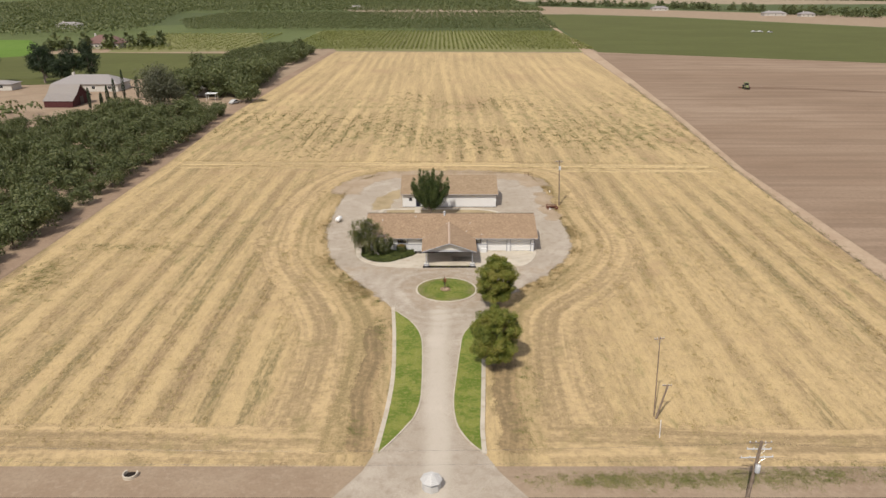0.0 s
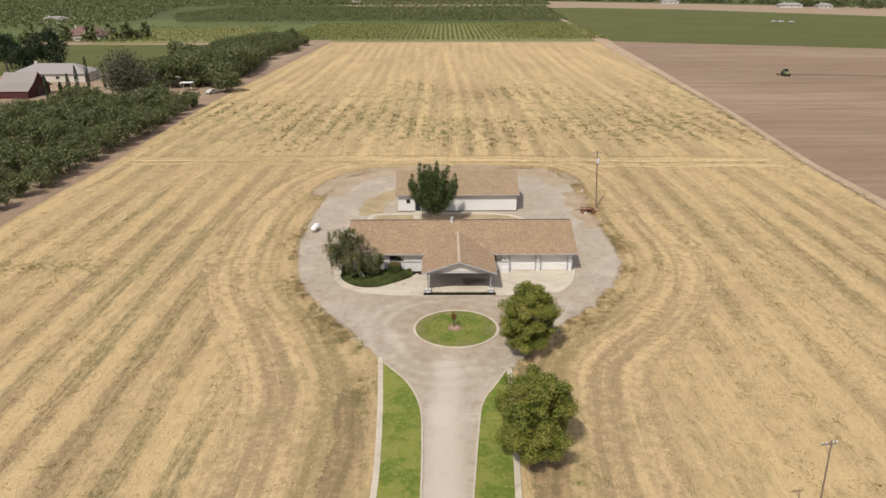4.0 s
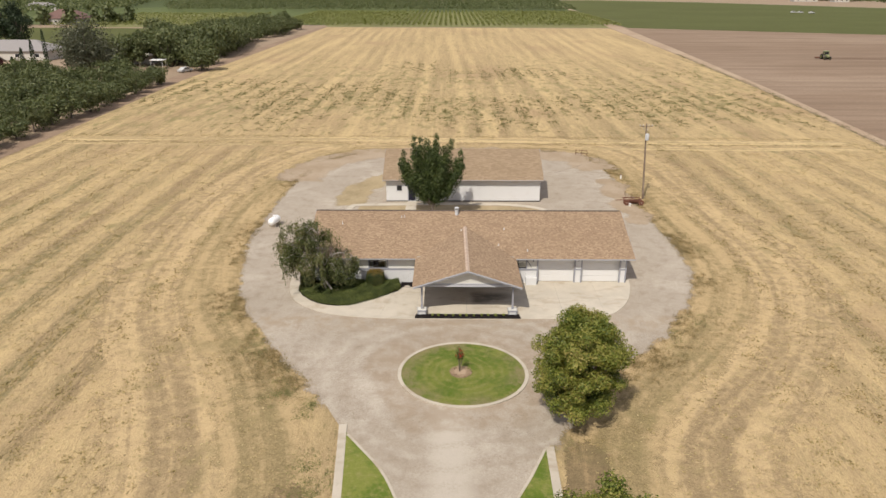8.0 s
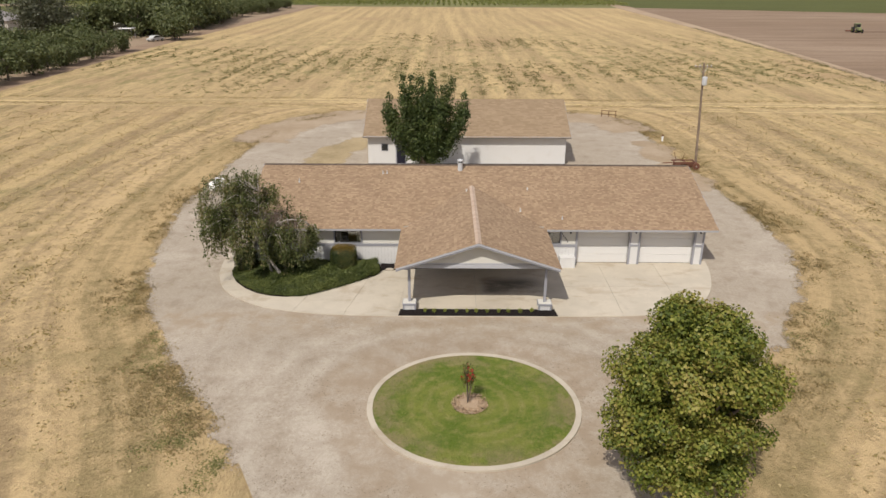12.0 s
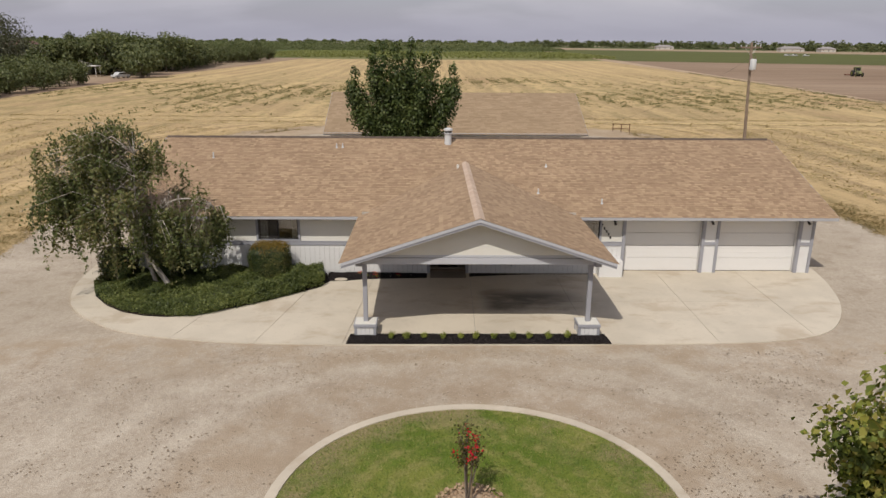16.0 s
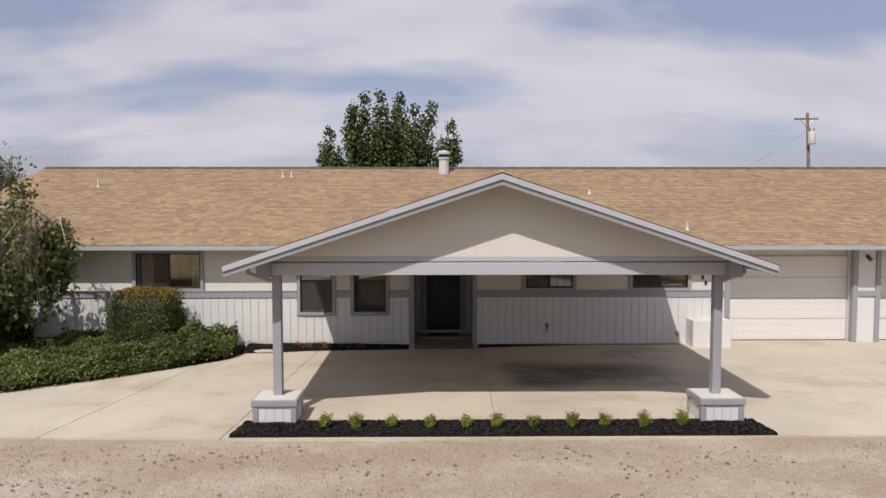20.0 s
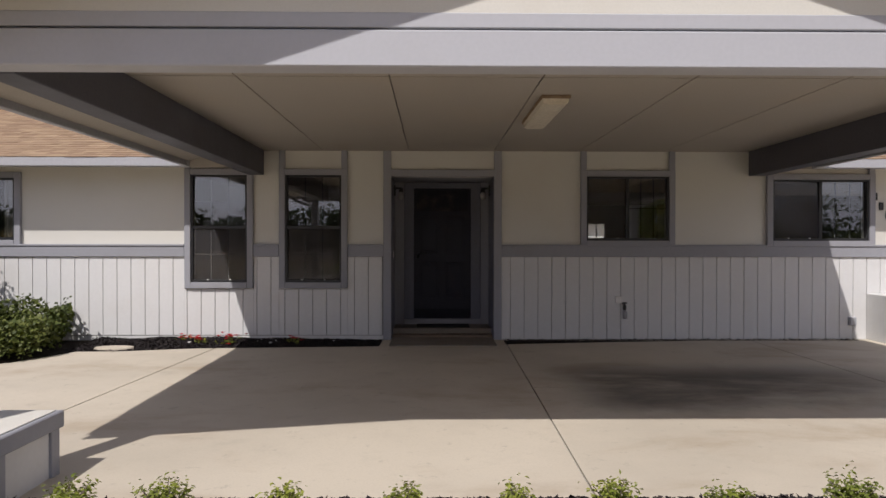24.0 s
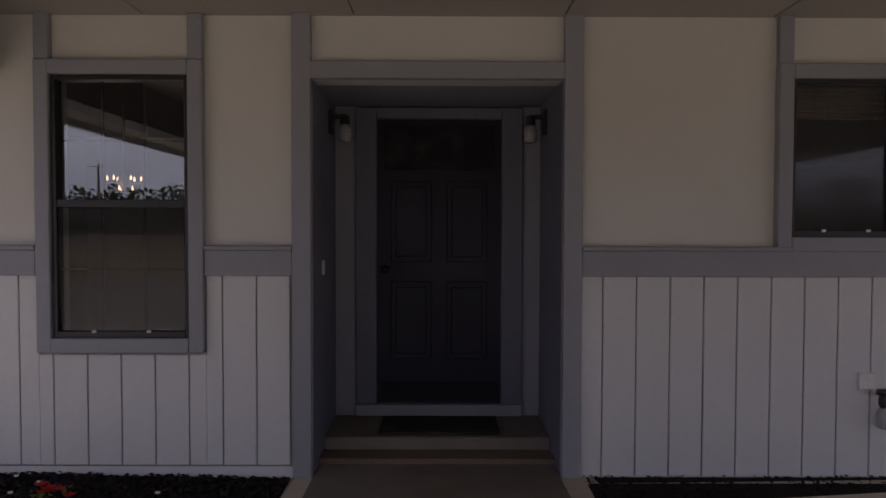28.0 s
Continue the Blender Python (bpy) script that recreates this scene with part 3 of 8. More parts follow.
M = {
    "stubble": stubble_material(), "gravel": gravel_material("gravel"), "gravel_rim": gravel_material("thin_gravel", True), "concrete": concrete_material("concrete", (0.555, 0.495, 0.40)),
    "kerb": concrete_material("kerb_concrete", (0.52, 0.46, 0.37)), "lawn": grass_material(), "farmland": farmland_material(),
    "brown": earth_material("ploughed_earth", (0.255, 0.18, 0.124), (0.345, 0.258, 0.185), (0.215, 0.148, 0.098), 0.012, 1.2, 0.22, (0.4, 1)),
    "dirt": earth_material("dry_dirt", (0.33, 0.252, 0.175), (0.28, 0.205, 0.14), (0.39, 0.305, 0.22), 0.15, 3.0),
    "orchard_track": earth_material("orchard_track", (0.30, 0.215, 0.15), (0.25, 0.175, 0.12), (0.36, 0.27, 0.19), 0.12, 3.0),
    "track": earth_material("dusty_track", (0.43, 0.33, 0.23), (0.37, 0.27, 0.185), (0.48, 0.38, 0.275)),
    "headland": driven_material("driven_straw", (0.27, 0.195, 0.11), (0.53, 0.388, 0.212)), "pale_track": driven_material("pale_straw_track", (0.33, 0.245, 0.13), (0.60, 0.455, 0.245)),
    "verge": driven_material("dry_verge", (0.235, 0.178, 0.088), (0.46, 0.335, 0.18)),
    "brown_verge": driven_material("brown_verge", (0.18, 0.132, 0.072), (0.37, 0.262, 0.142), False),
    "dry_grass": earth_material("dry_grass", (0.40, 0.315, 0.19), (0.30, 0.235, 0.135), (0.47, 0.385, 0.255), 0.35, 3.2, fray=True),
    "back_dirt": earth_material("back_dirt", (0.40, 0.315, 0.225), (0.33, 0.25, 0.165), (0.46, 0.375, 0.28), 0.3, 3.0, fray=True),
    "harrowed": earth_material("fresh_harrowed_soil", (0.175, 0.115, 0.078), (0.21, 0.145, 0.10), (0.15, 0.10, 0.068), 0.1, 1.2, fray=True),
    "green_crop": earth_material("green_crop", (0.10, 0.108, 0.036), (0.115, 0.125, 0.042), (0.085, 0.088, 0.032), 0.02, 1.2, 0.5),
    "pale_crop": earth_material("pale_crop", (0.20, 0.20, 0.085), (0.23, 0.225, 0.10), (0.165, 0.17, 0.07), 0.05, 1.2),
    "bright_crop": earth_material("bright_crop", (0.11, 0.19, 0.03), (0.13, 0.21, 0.04), (0.09, 0.15, 0.03), 0.02, 1.2),
    "asphalt": earth_material("asphalt", (0.052, 0.05, 0.048), (0.06, 0.057, 0.053), (0.045, 0.043, 0.042), 0.3, 25, bumpy=0.3, distance=0.004),
    "mulch_bed": earth_material("mulch_ground", (0.022, 0.017, 0.014), (0.03, 0.022, 0.018), (0.015, 0.012, 0.01), 1.0, 20, bumpy=1.0, distance=0.03),
    "mulch": pieces("mulch_chips", [(0.011, 0.010, 0.011), (0.026, 0.022, 0.023), (0.05, 0.040, 0.038)]),
    "straw_mulch": pieces("wood_chips", [(0.30, 0.20, 0.12), (0.42, 0.30, 0.19), (0.5, 0.38, 0.26)]),
    "debris": pieces("dry_leaves", [(0.20, 0.15, 0.10), (0.26, 0.20, 0.14), (0.33, 0.265, 0.19)]),
    "pebble": pieces("pebbles", [(0.28, 0.24, 0.20), (0.45, 0.40, 0.34), (0.60, 0.55, 0.49)]),
    "shingle": pieces("shingles", [(0.25, 0.168, 0.108), (0.325, 0.228, 0.146), (0.41, 0.297, 0.19), (0.285, 0.192, 0.126), (0.365, 0.262, 0.167)]),
    "shingle_one": pieces("shingles_single", [(0.25, 0.168, 0.108), (0.325, 0.228, 0.146), (0.41, 0.297, 0.19), (0.285, 0.192, 0.126), (0.365, 0.262, 0.167)], single=True),
    "shingle_old": pieces("weathered_shingles", [(0.27, 0.195, 0.122), (0.31, 0.228, 0.146), (0.35, 0.258, 0.17)]),
    "ridge": pieces("dark_ridge_caps", [(0.09, 0.068, 0.055), (0.13, 0.10, 0.08)], single=True),
    "cap": pieces("ridge_caps", [(0.50, 0.385, 0.30), (0.56, 0.44, 0.35), (0.46, 0.35, 0.27)], single=True),
    "underlay": plain("roof_underlay", (0.20, 0.14, 0.10), 0.9),
    "white": plain("white_paint", (0.64, 0.635, 0.625), 0.55, 0.02, 1.2, 25, 0.02, (0.45, 0.40, 0.33), 0.18),
    "cream": plain("cream_paint", (0.62, 0.605, 0.555), 0.65, 0.03, 1.0, 90, 0.12, (0.5, 0.43, 0.33), 0.2),
    # Cream lowered below the walls' tone to put carport shade into the colour.
    "soffit": plain("dimmed_cream_ceiling", (0.395, 0.36, 0.312), 0.7, 0.06, 0.8, 60, 0.3, (0.5, 0.41, 0.30), 0.3),
    "grey": plain("grey_trim_paint", (0.295, 0.298, 0.325), 0.5, 0.03, 1.5, 40, 0.05, (0.22, 0.2, 0.19), 0.25),
    "pale_grey": plain("pale_grey_beam_paint", (0.43, 0.435, 0.465), 0.5, 0.02, 1.5, 40, 0.03, (0.3, 0.29, 0.28), 0.2),
    # Trim grey darkened and blued: the entry recess's shade is in the colour.
    "recess": plain("recess_shade_paint", (0.165, 0.168, 0.205), 0.5, 0.06, 1.5, 40, 0.2, (0.12, 0.11, 0.11), 0.25),
    "gutter": plain("grey_gutter", (0.37, 0.373, 0.395), 0.4, 0.05, 1.5, 30, 0.1),
    "garage": plain("garage_white", (0.68, 0.67, 0.65), 0.5, 0.04, 0.8, 30, 0.12, (0.6, 0.55, 0.47), 0.15),
    "groove": plain("groove_shadow_paint", (0.30, 0.29, 0.28), 0.8),
    "black": plain("black_metal", (0.018, 0.018, 0.02), 0.4, 0.2, 4, 50, 0.1, (0.05, 0.045, 0.04), 0.2, 0.0, 0.5),
    "door": plain("dark_door_paint", (0.012, 0.012, 0.026), 0.45, 0.15, 3, 50, 0.15, (0.04, 0.035, 0.035), 0.3),
    "door_dark": plain("screen_mesh", (0.010, 0.010, 0.018), 0.7),
    "metal": plain("galvanised_metal", (0.45, 0.44, 0.43), 0.4, 0.1, 3, 30, 0.1, metal=0.9),
    "silver": plain("transformer_grey", (0.52, 0.53, 0.54), 0.4, 0.05, 3, 30, 0.1),
    "pipe": plain("white_pipe", (0.72, 0.70, 0.67), 0.5),
    "tank": plain("tank_white", (0.85, 0.85, 0.83), 0.35, 0.04, 2, 30, 0.05),
    "pole": bark_material("weathered_pole", (0.17, 0.125, 0.09), (0.28, 0.22, 0.17), 8),
    "rust": plain("rusty_iron", (0.16, 0.07, 0.045), 0.85, 0.3, 6, 50, 0.5, (0.09, 0.05, 0.04), 0.5),
    "tyre": plain("rubber", (0.02, 0.02, 0.02), 0.85),
    "tractor": plain("dusty_green_paint", (0.25, 0.27, 0.13), 0.5),
    "barn_red": plain("barn_red_boards", (0.075, 0.022, 0.022), 0.85, 0.2, 2, 15, 0.3),
    "barn_roof": plain("sheet_metal_roof", (0.27, 0.245, 0.225), 0.5, 0.1, 0.6, 8, 0.2, (0.28, 0.23, 0.19), 0.5),
    "grey_roof": plain("grey_shingle_roof", (0.28, 0.26, 0.25), 0.85, 0.1, 1.2, 8, 0.3),
    "red_roof": plain("clay_roof", (0.17, 0.10, 0.085), 0.85, 0.15, 1.2, 8, 0.3),
    "stucco": plain("pale_stucco", (0.52, 0.49, 0.44), 0.85),
    "dark_glass": plain("dark_window", (0.02, 0.022, 0.025), 0.15, spec=0.5),
    "car_white": plain("car_paint_white", (0.5, 0.5, 0.49), 0.4, 0.12),
    "wood": bark_material("plain_wood", (0.22, 0.155, 0.10), (0.32, 0.24, 0.16), 5),
    # Beam paint is trim grey with the shade under the soffit put in.
    "beam": plain("beam_shade_paint", (0.088, 0.088, 0.108), 0.55, 0.08, 1.5, 40, 0.2, (0.12, 0.11, 0.10), 0.3), "jar": plain("grey_glass", (0.36, 0.35, 0.34), 0.15, spec=0.5),
    "shelter": plain("dull_white_sheet", (0.52, 0.51, 0.49), 0.5, 0.08, 2, 30, 0.1), "screen": screen_material(),
    "muntin": plain("grey_muntin", (0.06, 0.057, 0.055), 0.6),
    "curtain": plain("pale_curtain", (0.44, 0.40, 0.345), 0.9),
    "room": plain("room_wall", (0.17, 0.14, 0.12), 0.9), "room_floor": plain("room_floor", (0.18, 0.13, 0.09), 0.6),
    "lens": plain("lamp_diffuser", (0.68, 0.62, 0.50), 0.4), "mat": plain("door_mat", (0.03, 0.028, 0.026), 0.95, fine=120, bump=0.8),
    "step": concrete_material("step_concrete", (0.22, 0.19, 0.155)),
    "glass": glass_material("window_glass", 2.1), "screen_glass": glass_material("screened_glass", 1.5), "bulb": glow_material("warm_bulb", (1.0, 0.66, 0.32), 2.5),
    "bark": bark_material("grey_bark", (0.13, 0.105, 0.085), (0.24, 0.20, 0.165)),
    "birch": bark_material("birch_bark", (0.30, 0.26, 0.22), (0.52, 0.48, 0.43), 9),
    "leaf_lime": foliage("lime_leaves", [(0.05, 0.072, 0.012), (0.125, 0.16, 0.025), (0.265, 0.265, 0.052), (0.36, 0.28, 0.095)]),
    "leaf_deep": foliage("deep_leaves", [(0.024, 0.042, 0.011), (0.062, 0.088, 0.022), (0.125, 0.148, 0.042)]),
    "leaf_birch": foliage("birch_leaves", [(0.04, 0.056, 0.017), (0.09, 0.112, 0.034), (0.16, 0.17, 0.06), (0.28, 0.22, 0.11)]),
    "leaf_ivy": foliage("ivy_leaves", [(0.018, 0.03, 0.008), (0.072, 0.094, 0.02), (0.205, 0.225, 0.062)]),
    "leaf_box": foliage("boxwood_leaves", [(0.10, 0.135, 0.022), (0.215, 0.25, 0.04), (0.37, 0.39, 0.08)]),
    "leaf_bronze": foliage("bronzed_leaves", [(0.09, 0.06, 0.012), (0.18, 0.115, 0.022), (0.28, 0.2, 0.045)]),
    "leaf_hedge": foliage("hedge_leaves", [(0.016, 0.03, 0.009), (0.055, 0.08, 0.018), (0.18, 0.15, 0.045)]),
    "leaf_orchard": foliage("orchard_leaves", [(0.05, 0.067, 0.024), (0.11, 0.13, 0.05), (0.20, 0.208, 0.092)]),
    # Dust and distance haze are both mixed into this grey-green.
    "leaf_dust_haze": foliage("dust_haze_leaves", [(0.05, 0.057, 0.032), (0.095, 0.10, 0.06), (0.165, 0.163, 0.11)]),
    "leaf_dark": foliage("cypress_leaves", [(0.012, 0.024, 0.010), (0.028, 0.045, 0.018), (0.05, 0.07, 0.03)]),
    "leaf_vine": foliage("vine_leaves", [(0.12, 0.14, 0.035), (0.18, 0.195, 0.055), (0.25, 0.25, 0.09)]),
    "weed_green": foliage("green_weed_leaves", [(0.115, 0.118, 0.042), (0.18, 0.168, 0.064), (0.29, 0.25, 0.105)]),
    "weed_patch": foliage("weed_patch_leaves", [(0.13, 0.14, 0.045), (0.20, 0.20, 0.07), (0.30, 0.26, 0.11)]),
    "weed_thin": foliage("thin_weed_leaves", [(0.221, 0.181, 0.072), (0.325, 0.256, 0.105), (0.468, 0.362, 0.165)]),
    "straw": foliage("dry_stalks", [(0.33, 0.25, 0.12), (0.45, 0.35, 0.18), (0.55, 0.44, 0.25)]),
    "petal": foliage("red_petals", [(0.35, 0.01, 0.02), (0.55, 0.02, 0.03)]),
}


# ---- building blocks ----
BASE = {}


def mesh_of(name, verts, faces, mat, smooth=False):
    me = bpy.data.meshes.new(name)
    me.from_pydata([tuple(v) for v in verts], [], [tuple(f) for f in faces])
    me.materials.append(mat)
    if smooth:
        me.polygons.foreach_set("use_smooth", [True] * len(me.polygons))
    me.update()
    return me


def quads_of(name, v, mat):
    """A mesh of loose quads from an array (n, 4, 3)."""
    v = np.asarray(v, dtype=np.float32)
    k = len(v)
    me = bpy.data.meshes.new(name)
    me.vertices.add(4 * k)
    me.vertices.foreach_set("co", v.reshape(-1))
    me.loops.add(4 * k)
    me.loops.foreach_set("vertex_index", np.arange(4 * k, dtype=np.int32))
    me.polygons.add(k)
    me.polygons.foreach_set("loop_start", np.arange(0, 4 * k, 4, dtype=np.int32))
    me.materials.append(mat)
    me.update(calc_edges=True)
    return me


def thing(name, at, label, category, group="", kind=""):
    ob = new(name)
    ob.empty_display_size = 0.3
    ob.location = at
    BASE[ob.name] = Vector(at)
    return tagged(ob, label, category, group, kind)


def hang(name, me, parent, label="", kind="", at=None):
    """A mesh under a thing or part; its mesh is in world places, or round its own origin at a world place `at`."""
    ob = new(name, me)
    o = BASE[parent.name]
    ob.parent = parent
    if at is None:
        me.transform(Matrix.Translation(-o))
        BASE[ob.name] = o
    else:
        ob.location = Vector(at) - o
        BASE[ob.name] = Vector(at)
    return tagged(ob, label, "", "", kind)


def part(name, bm, mat, parent, label="", smooth=False):
    me = bpy.data.meshes.new(name)
    bm.normal_update()
    bm.to_mesh(me)
    bm.free()
    me.materials.append(mat)
    if smooth:
        me.polygons.foreach_set("use_smooth", [True] * len(me.polygons))
    return hang(name, me, parent, label)


def pieces_of(name, rows, mat, parent, label="", bevel=0.0):
    """One part for every box (x0, x1, y0, y1, z0, z1)."""
    return [part(name, boxes(r, bevel=bevel), mat, parent, label) for r in rows]


def solo(name, bm, mat, label, category, group="", kind="", smooth=False):
    me = bpy.data.meshes.new(name)
    bm.normal_update()
    bm.to_mesh(me)
    bm.free()
    me.materials.append(mat)
    if smooth:
        me.polygons.foreach_set("use_smooth", [True] * len(me.polygons))
    ob = new(name, me)
    BASE[ob.name] = Vector((0, 0, 0))
    return tagged(ob, label, category, group, kind)


def box(bm, x0, x1, y0, y1, z0, z1, bevel=0.0):
    r = bmesh.ops.create_cube(bm, size=1.0)
    for v in r["verts"]:
        v.co = Vector(((x0 + x1) / 2 + v.co.x * (x1 - x0), (y0 + y1) / 2 + v.co.y * (y1 - y0), (z0 + z1) / 2 + v.co.z * (z1 - z0)))
    if bevel:
        es = list({e for v in r["verts"] for e in v.link_edges})
        bmesh.ops.bevel(bm, geom=es, offset=bevel, segments=1, affect="EDGES")
    return bm


def boxes(*rows, bevel=0.0):
    bm = bmesh.new()
    for r in rows:
        box(bm, *r, bevel=bevel)
    return bm


def prism(bm, outline, axis, a, b):
    """A solid with an outline in the two other axes, from a to b along axis (0, 1 or 2)."""
    def at(p, s):
        q = list(p)
        q.insert(axis, s)
        return bm.verts.new(q)
    lo, hi = [at(p, a) for p in outline], [at(p, b) for p in outline]
    k = len(outline)
    fs = [bm.faces.new(lo), bm.faces.new(list(reversed(hi)))]
    for i in range(k):
        fs.append(bm.faces.new((lo[i], hi[i], hi[(i + 1) % k], lo[(i + 1) % k])))
    bmesh.ops.recalc_face_normals(bm, faces=fs)
    return bm


def rod(bm, a, b, r0, r1=None, sides=10, caps=True):
    a, b = Vector(a), Vector(b)
    r1 = r0 if r1 is None else r1
    m = Matrix.Translation((a + b) / 2) @ (b - a).to_track_quat("Z", "Y").to_matrix().to_4x4()
    bmesh.ops.create_cone(bm, cap_ends=caps, segments=sides, radius1=r0, radius2=r1, depth=(b - a).length, matrix=m)
    return bm


def lathe(bm, profile, at, sides=20):
    """A turned body: (radius, height) pairs round z at a place."""
    rings = []
    for r, z in profile:
        rings.append([bm.verts.new((at[0] + r * math.cos(2 * math.pi * i / sides), at[1] + r * math.sin(2 * math.pi * i / sides), at[2] + z)) for i in range(sides)])
    for p, q in zip(rings, rings[1:]):
        for i in range(sides):
            bm.faces.new((p[i], p[(i + 1) % sides], q[(i + 1) % sides], q[i]))
    bm.faces.new(list(reversed(rings[0])))
    bm.faces.new(rings[-1])
    return bm


def smooth_line(points, steps=6, closed=False):
    """A Catmull-Rom line through points."""
    p = [Vector((*q, 0.0)) if len(q) == 2 else Vector(q) for q in points]
    k, out = len(p), []
    for i in range(k if closed else k - 1):
        if closed:
            a, b, c, d = p[(i - 1) % k], p[i], p[(i + 1) % k], p[(i + 2) % k]
        else:
            a, b, c, d = p[max(i - 1, 0)], p[i], p[i + 1], p[min(i + 2, k - 1)]
        for s in range(steps):
            t = s / steps
            out.append(0.5 * ((2 * b) + (c - a) * t + (2 * a - 5 * b + 4 * c - d) * t * t + (3 * b - a - 3 * c + d) * t ** 3))
    if not closed:
        out.append(p[-1])
    return out


def sheet(name, outline, z, mat, label, category, depth=0.0, kind="structure"):
    """A piece of ground with a drawn outline; with depth it has sides."""
    bm = bmesh.new()
    f = bm.faces.new([bm.verts.new((p[0], p[1], z)) for p in outline])
    if f.normal.z < 0:
        f.normal_flip()
    if depth:
        r = bmesh.ops.extrude_face_region(bm, geom=[f])
        for v in r["geom"]:
            if isinstance(v, bmesh.types.BMVert):
                v.co.z -= 0
        for v in f.verts:
            v.co.z -= depth
        bmesh.ops.recalc_face_normals(bm, faces=bm.faces[:])
    bmesh.ops.triangulate(bm, faces=[g for g in bm.faces if len(g.verts) > 4])
    return solo(name, bm, mat, label, category, kind=kind)


def ribbon_mesh(bm, line, width, z0, z1, closed=False):
    """A band of that width along a line, with sides down to z0."""
    k = len(line)
    rings = []
    for i, p in enumerate(line):
        a = line[(i - 1) % k] if closed or i else p
        b = line[(i + 1) % k] if closed or i < k - 1 else p
        d = Vector((b[0] - a[0], b[1] - a[1])).normalized()
        s = Vector((-d.y, d.x)) * width / 2
        rings.append([bm.verts.new(c) for c in ((p[0] + s.x, p[1] + s.y, z0), (p[0] + s.x, p[1] + s.y, z1), (p[0] - s.x, p[1] - s.y, z1), (p[0] - s.x, p[1] - s.y, z0))])
    for i in range(k if closed else k - 1):
        a, b = rings[i], rings[(i + 1) % k]
        for j in range(3):
            bm.faces.new((a[j], a[j + 1], b[j + 1], b[j]))
    if not closed:
        bm.faces.new(rings[0])
        bm.faces.new(list(reversed(rings[-1])))
    bmesh.ops.recalc_face_normals(bm, faces=bm.faces[:])
    return bm


def band(name, line, width, z, mat, label, category, ragged=0.5, seed=0, cells=6, one_side=False):
    """A flat strip with ragged edges whose UV runs across (u) and along (v) in metres."""
    rng = np.random.default_rng(seed)
    verts, faces, uvs, rims, along = [], [], [], [], 0.0
    k = len(line)
    for i, p in enumerate(line):
        a, b = line[max(i - 1, 0)], line[min(i + 1, k - 1)]
        d = Vector((b[0] - a[0], b[1] - a[1])).normalized()
        if i:
            along += math.hypot(p[0] - line[i - 1][0], p[1] - line[i - 1][1])
        w = width / 2 + rng.normal(0, ragged, 2)
        for j in range(cells + 1):
            f = j / cells
            o = -w[0] * (1 - f) + w[1] * f
            verts.append((p[0] - d.y * o, p[1] + d.x * o, z))
            uvs.append((o, along))
            rims.append((max(0.0, 2 * f - 1) if one_side else abs(2 * f - 1), along))
    for i in range(k - 1):
        for j in range(cells):
            q = i * (cells + 1) + j
            faces.append((q, q + 1, q + cells + 2, q + cells + 1))
    rims = [(max(r, 1.0 - min(a, along - a) / 2.5), a) for r, a in rims]
    me = mesh_of(name, verts, faces, mat)
    layer = me.uv_layers.new(name="UVMap")
    for loop in me.loops:
        layer.data[loop.index].uv = uvs[loop.vertex_index]
    layer = me.uv_layers.new(name="edge")
    for loop in me.loops:
        layer.data[loop.index].uv = rims[loop.vertex_index]
    ob = new(name, me)
    BASE[ob.name] = Vector((0, 0, 0))
    return tagged(ob, label, category, kind="structure")


def tube_mesh(paths, sides=7):
    """Verts and faces of tapered tubes; each path is a list of (point, radius)."""
    vs, fs = [], []
    for path in paths:
        first = len(vs)
        for i, (p, r) in enumerate(path):
            q = Vector(path[min(i + 1, len(path) - 1)][0]) - Vector(path[max(i - 1, 0)][0])
            m = q.normalized().to_track_quat("Z", "Y").to_matrix()
            for s in range(sides):
                w = 2 * math.pi * s / sides
                vs.append(Vector(p) + m @ Vector((r * math.cos(w), r * math.sin(w), 0)))
        for i in range(len(path) - 1):
            for s in range(sides):
                a, b = first + i * sides + s, first + i * sides + (s + 1) % sides
                fs.append((a, b, b + sides, a + sides))
    return vs, fs


def leaves_at(rng, points, normals, size, spread=0.6, slim=0.55, droop=0.0):
    """Leaf quads at points, facing about along normals."""
    k = len(points)
    n = normals + rng.normal(0, spread, (k, 3))
    n /= np.linalg.norm(n, axis=1, keepdims=True) + 1e-9
    t = rng.normal(0, 1, (k, 3))
    t[:, 2] -= droop
    t -= n * (t * n).sum(1, keepdims=True)
    t /= np.linalg.norm(t, axis=1, keepdims=True) + 1e-9
    b = np.cross(n, t)
    s = size * rng.uniform(0.6, 1.3, (k, 1))
    lift = n * s * 0.18
    return np.stack([points - t * s * 0.5, points + b * s * slim * 0.5 + lift, points + t * s * 0.5, points - b * s * slim * 0.5 + lift], 1)


def clump_leaves(rng, clumps, count, size, spread=0.6, slim=0.6, inner=0.55):
    """Leaves spread over the shells of clumps (centre, radii)."""
    area = np.array([max(r) ** 2 for _, r in clumps])
    pick = rng.choice(len(clumps), count, p=area / area.sum())
    d = rng.normal(0, 1, (count, 3))
    d /= np.linalg.norm(d, axis=1, keepdims=True)
    c, r = np.array([q for q, _ in clumps])[pick], np.array([q for _, q in clumps])[pick]
    far = rng.uniform(inner, 1.05, (count, 1)) + (rng.random((count, 1)) < 0.06) * rng.uniform(0, 0.25, (count, 1))
    return leaves_at(rng, c + d * r * far, d + np.array([0, 0, 0.35]), size, spread, slim)


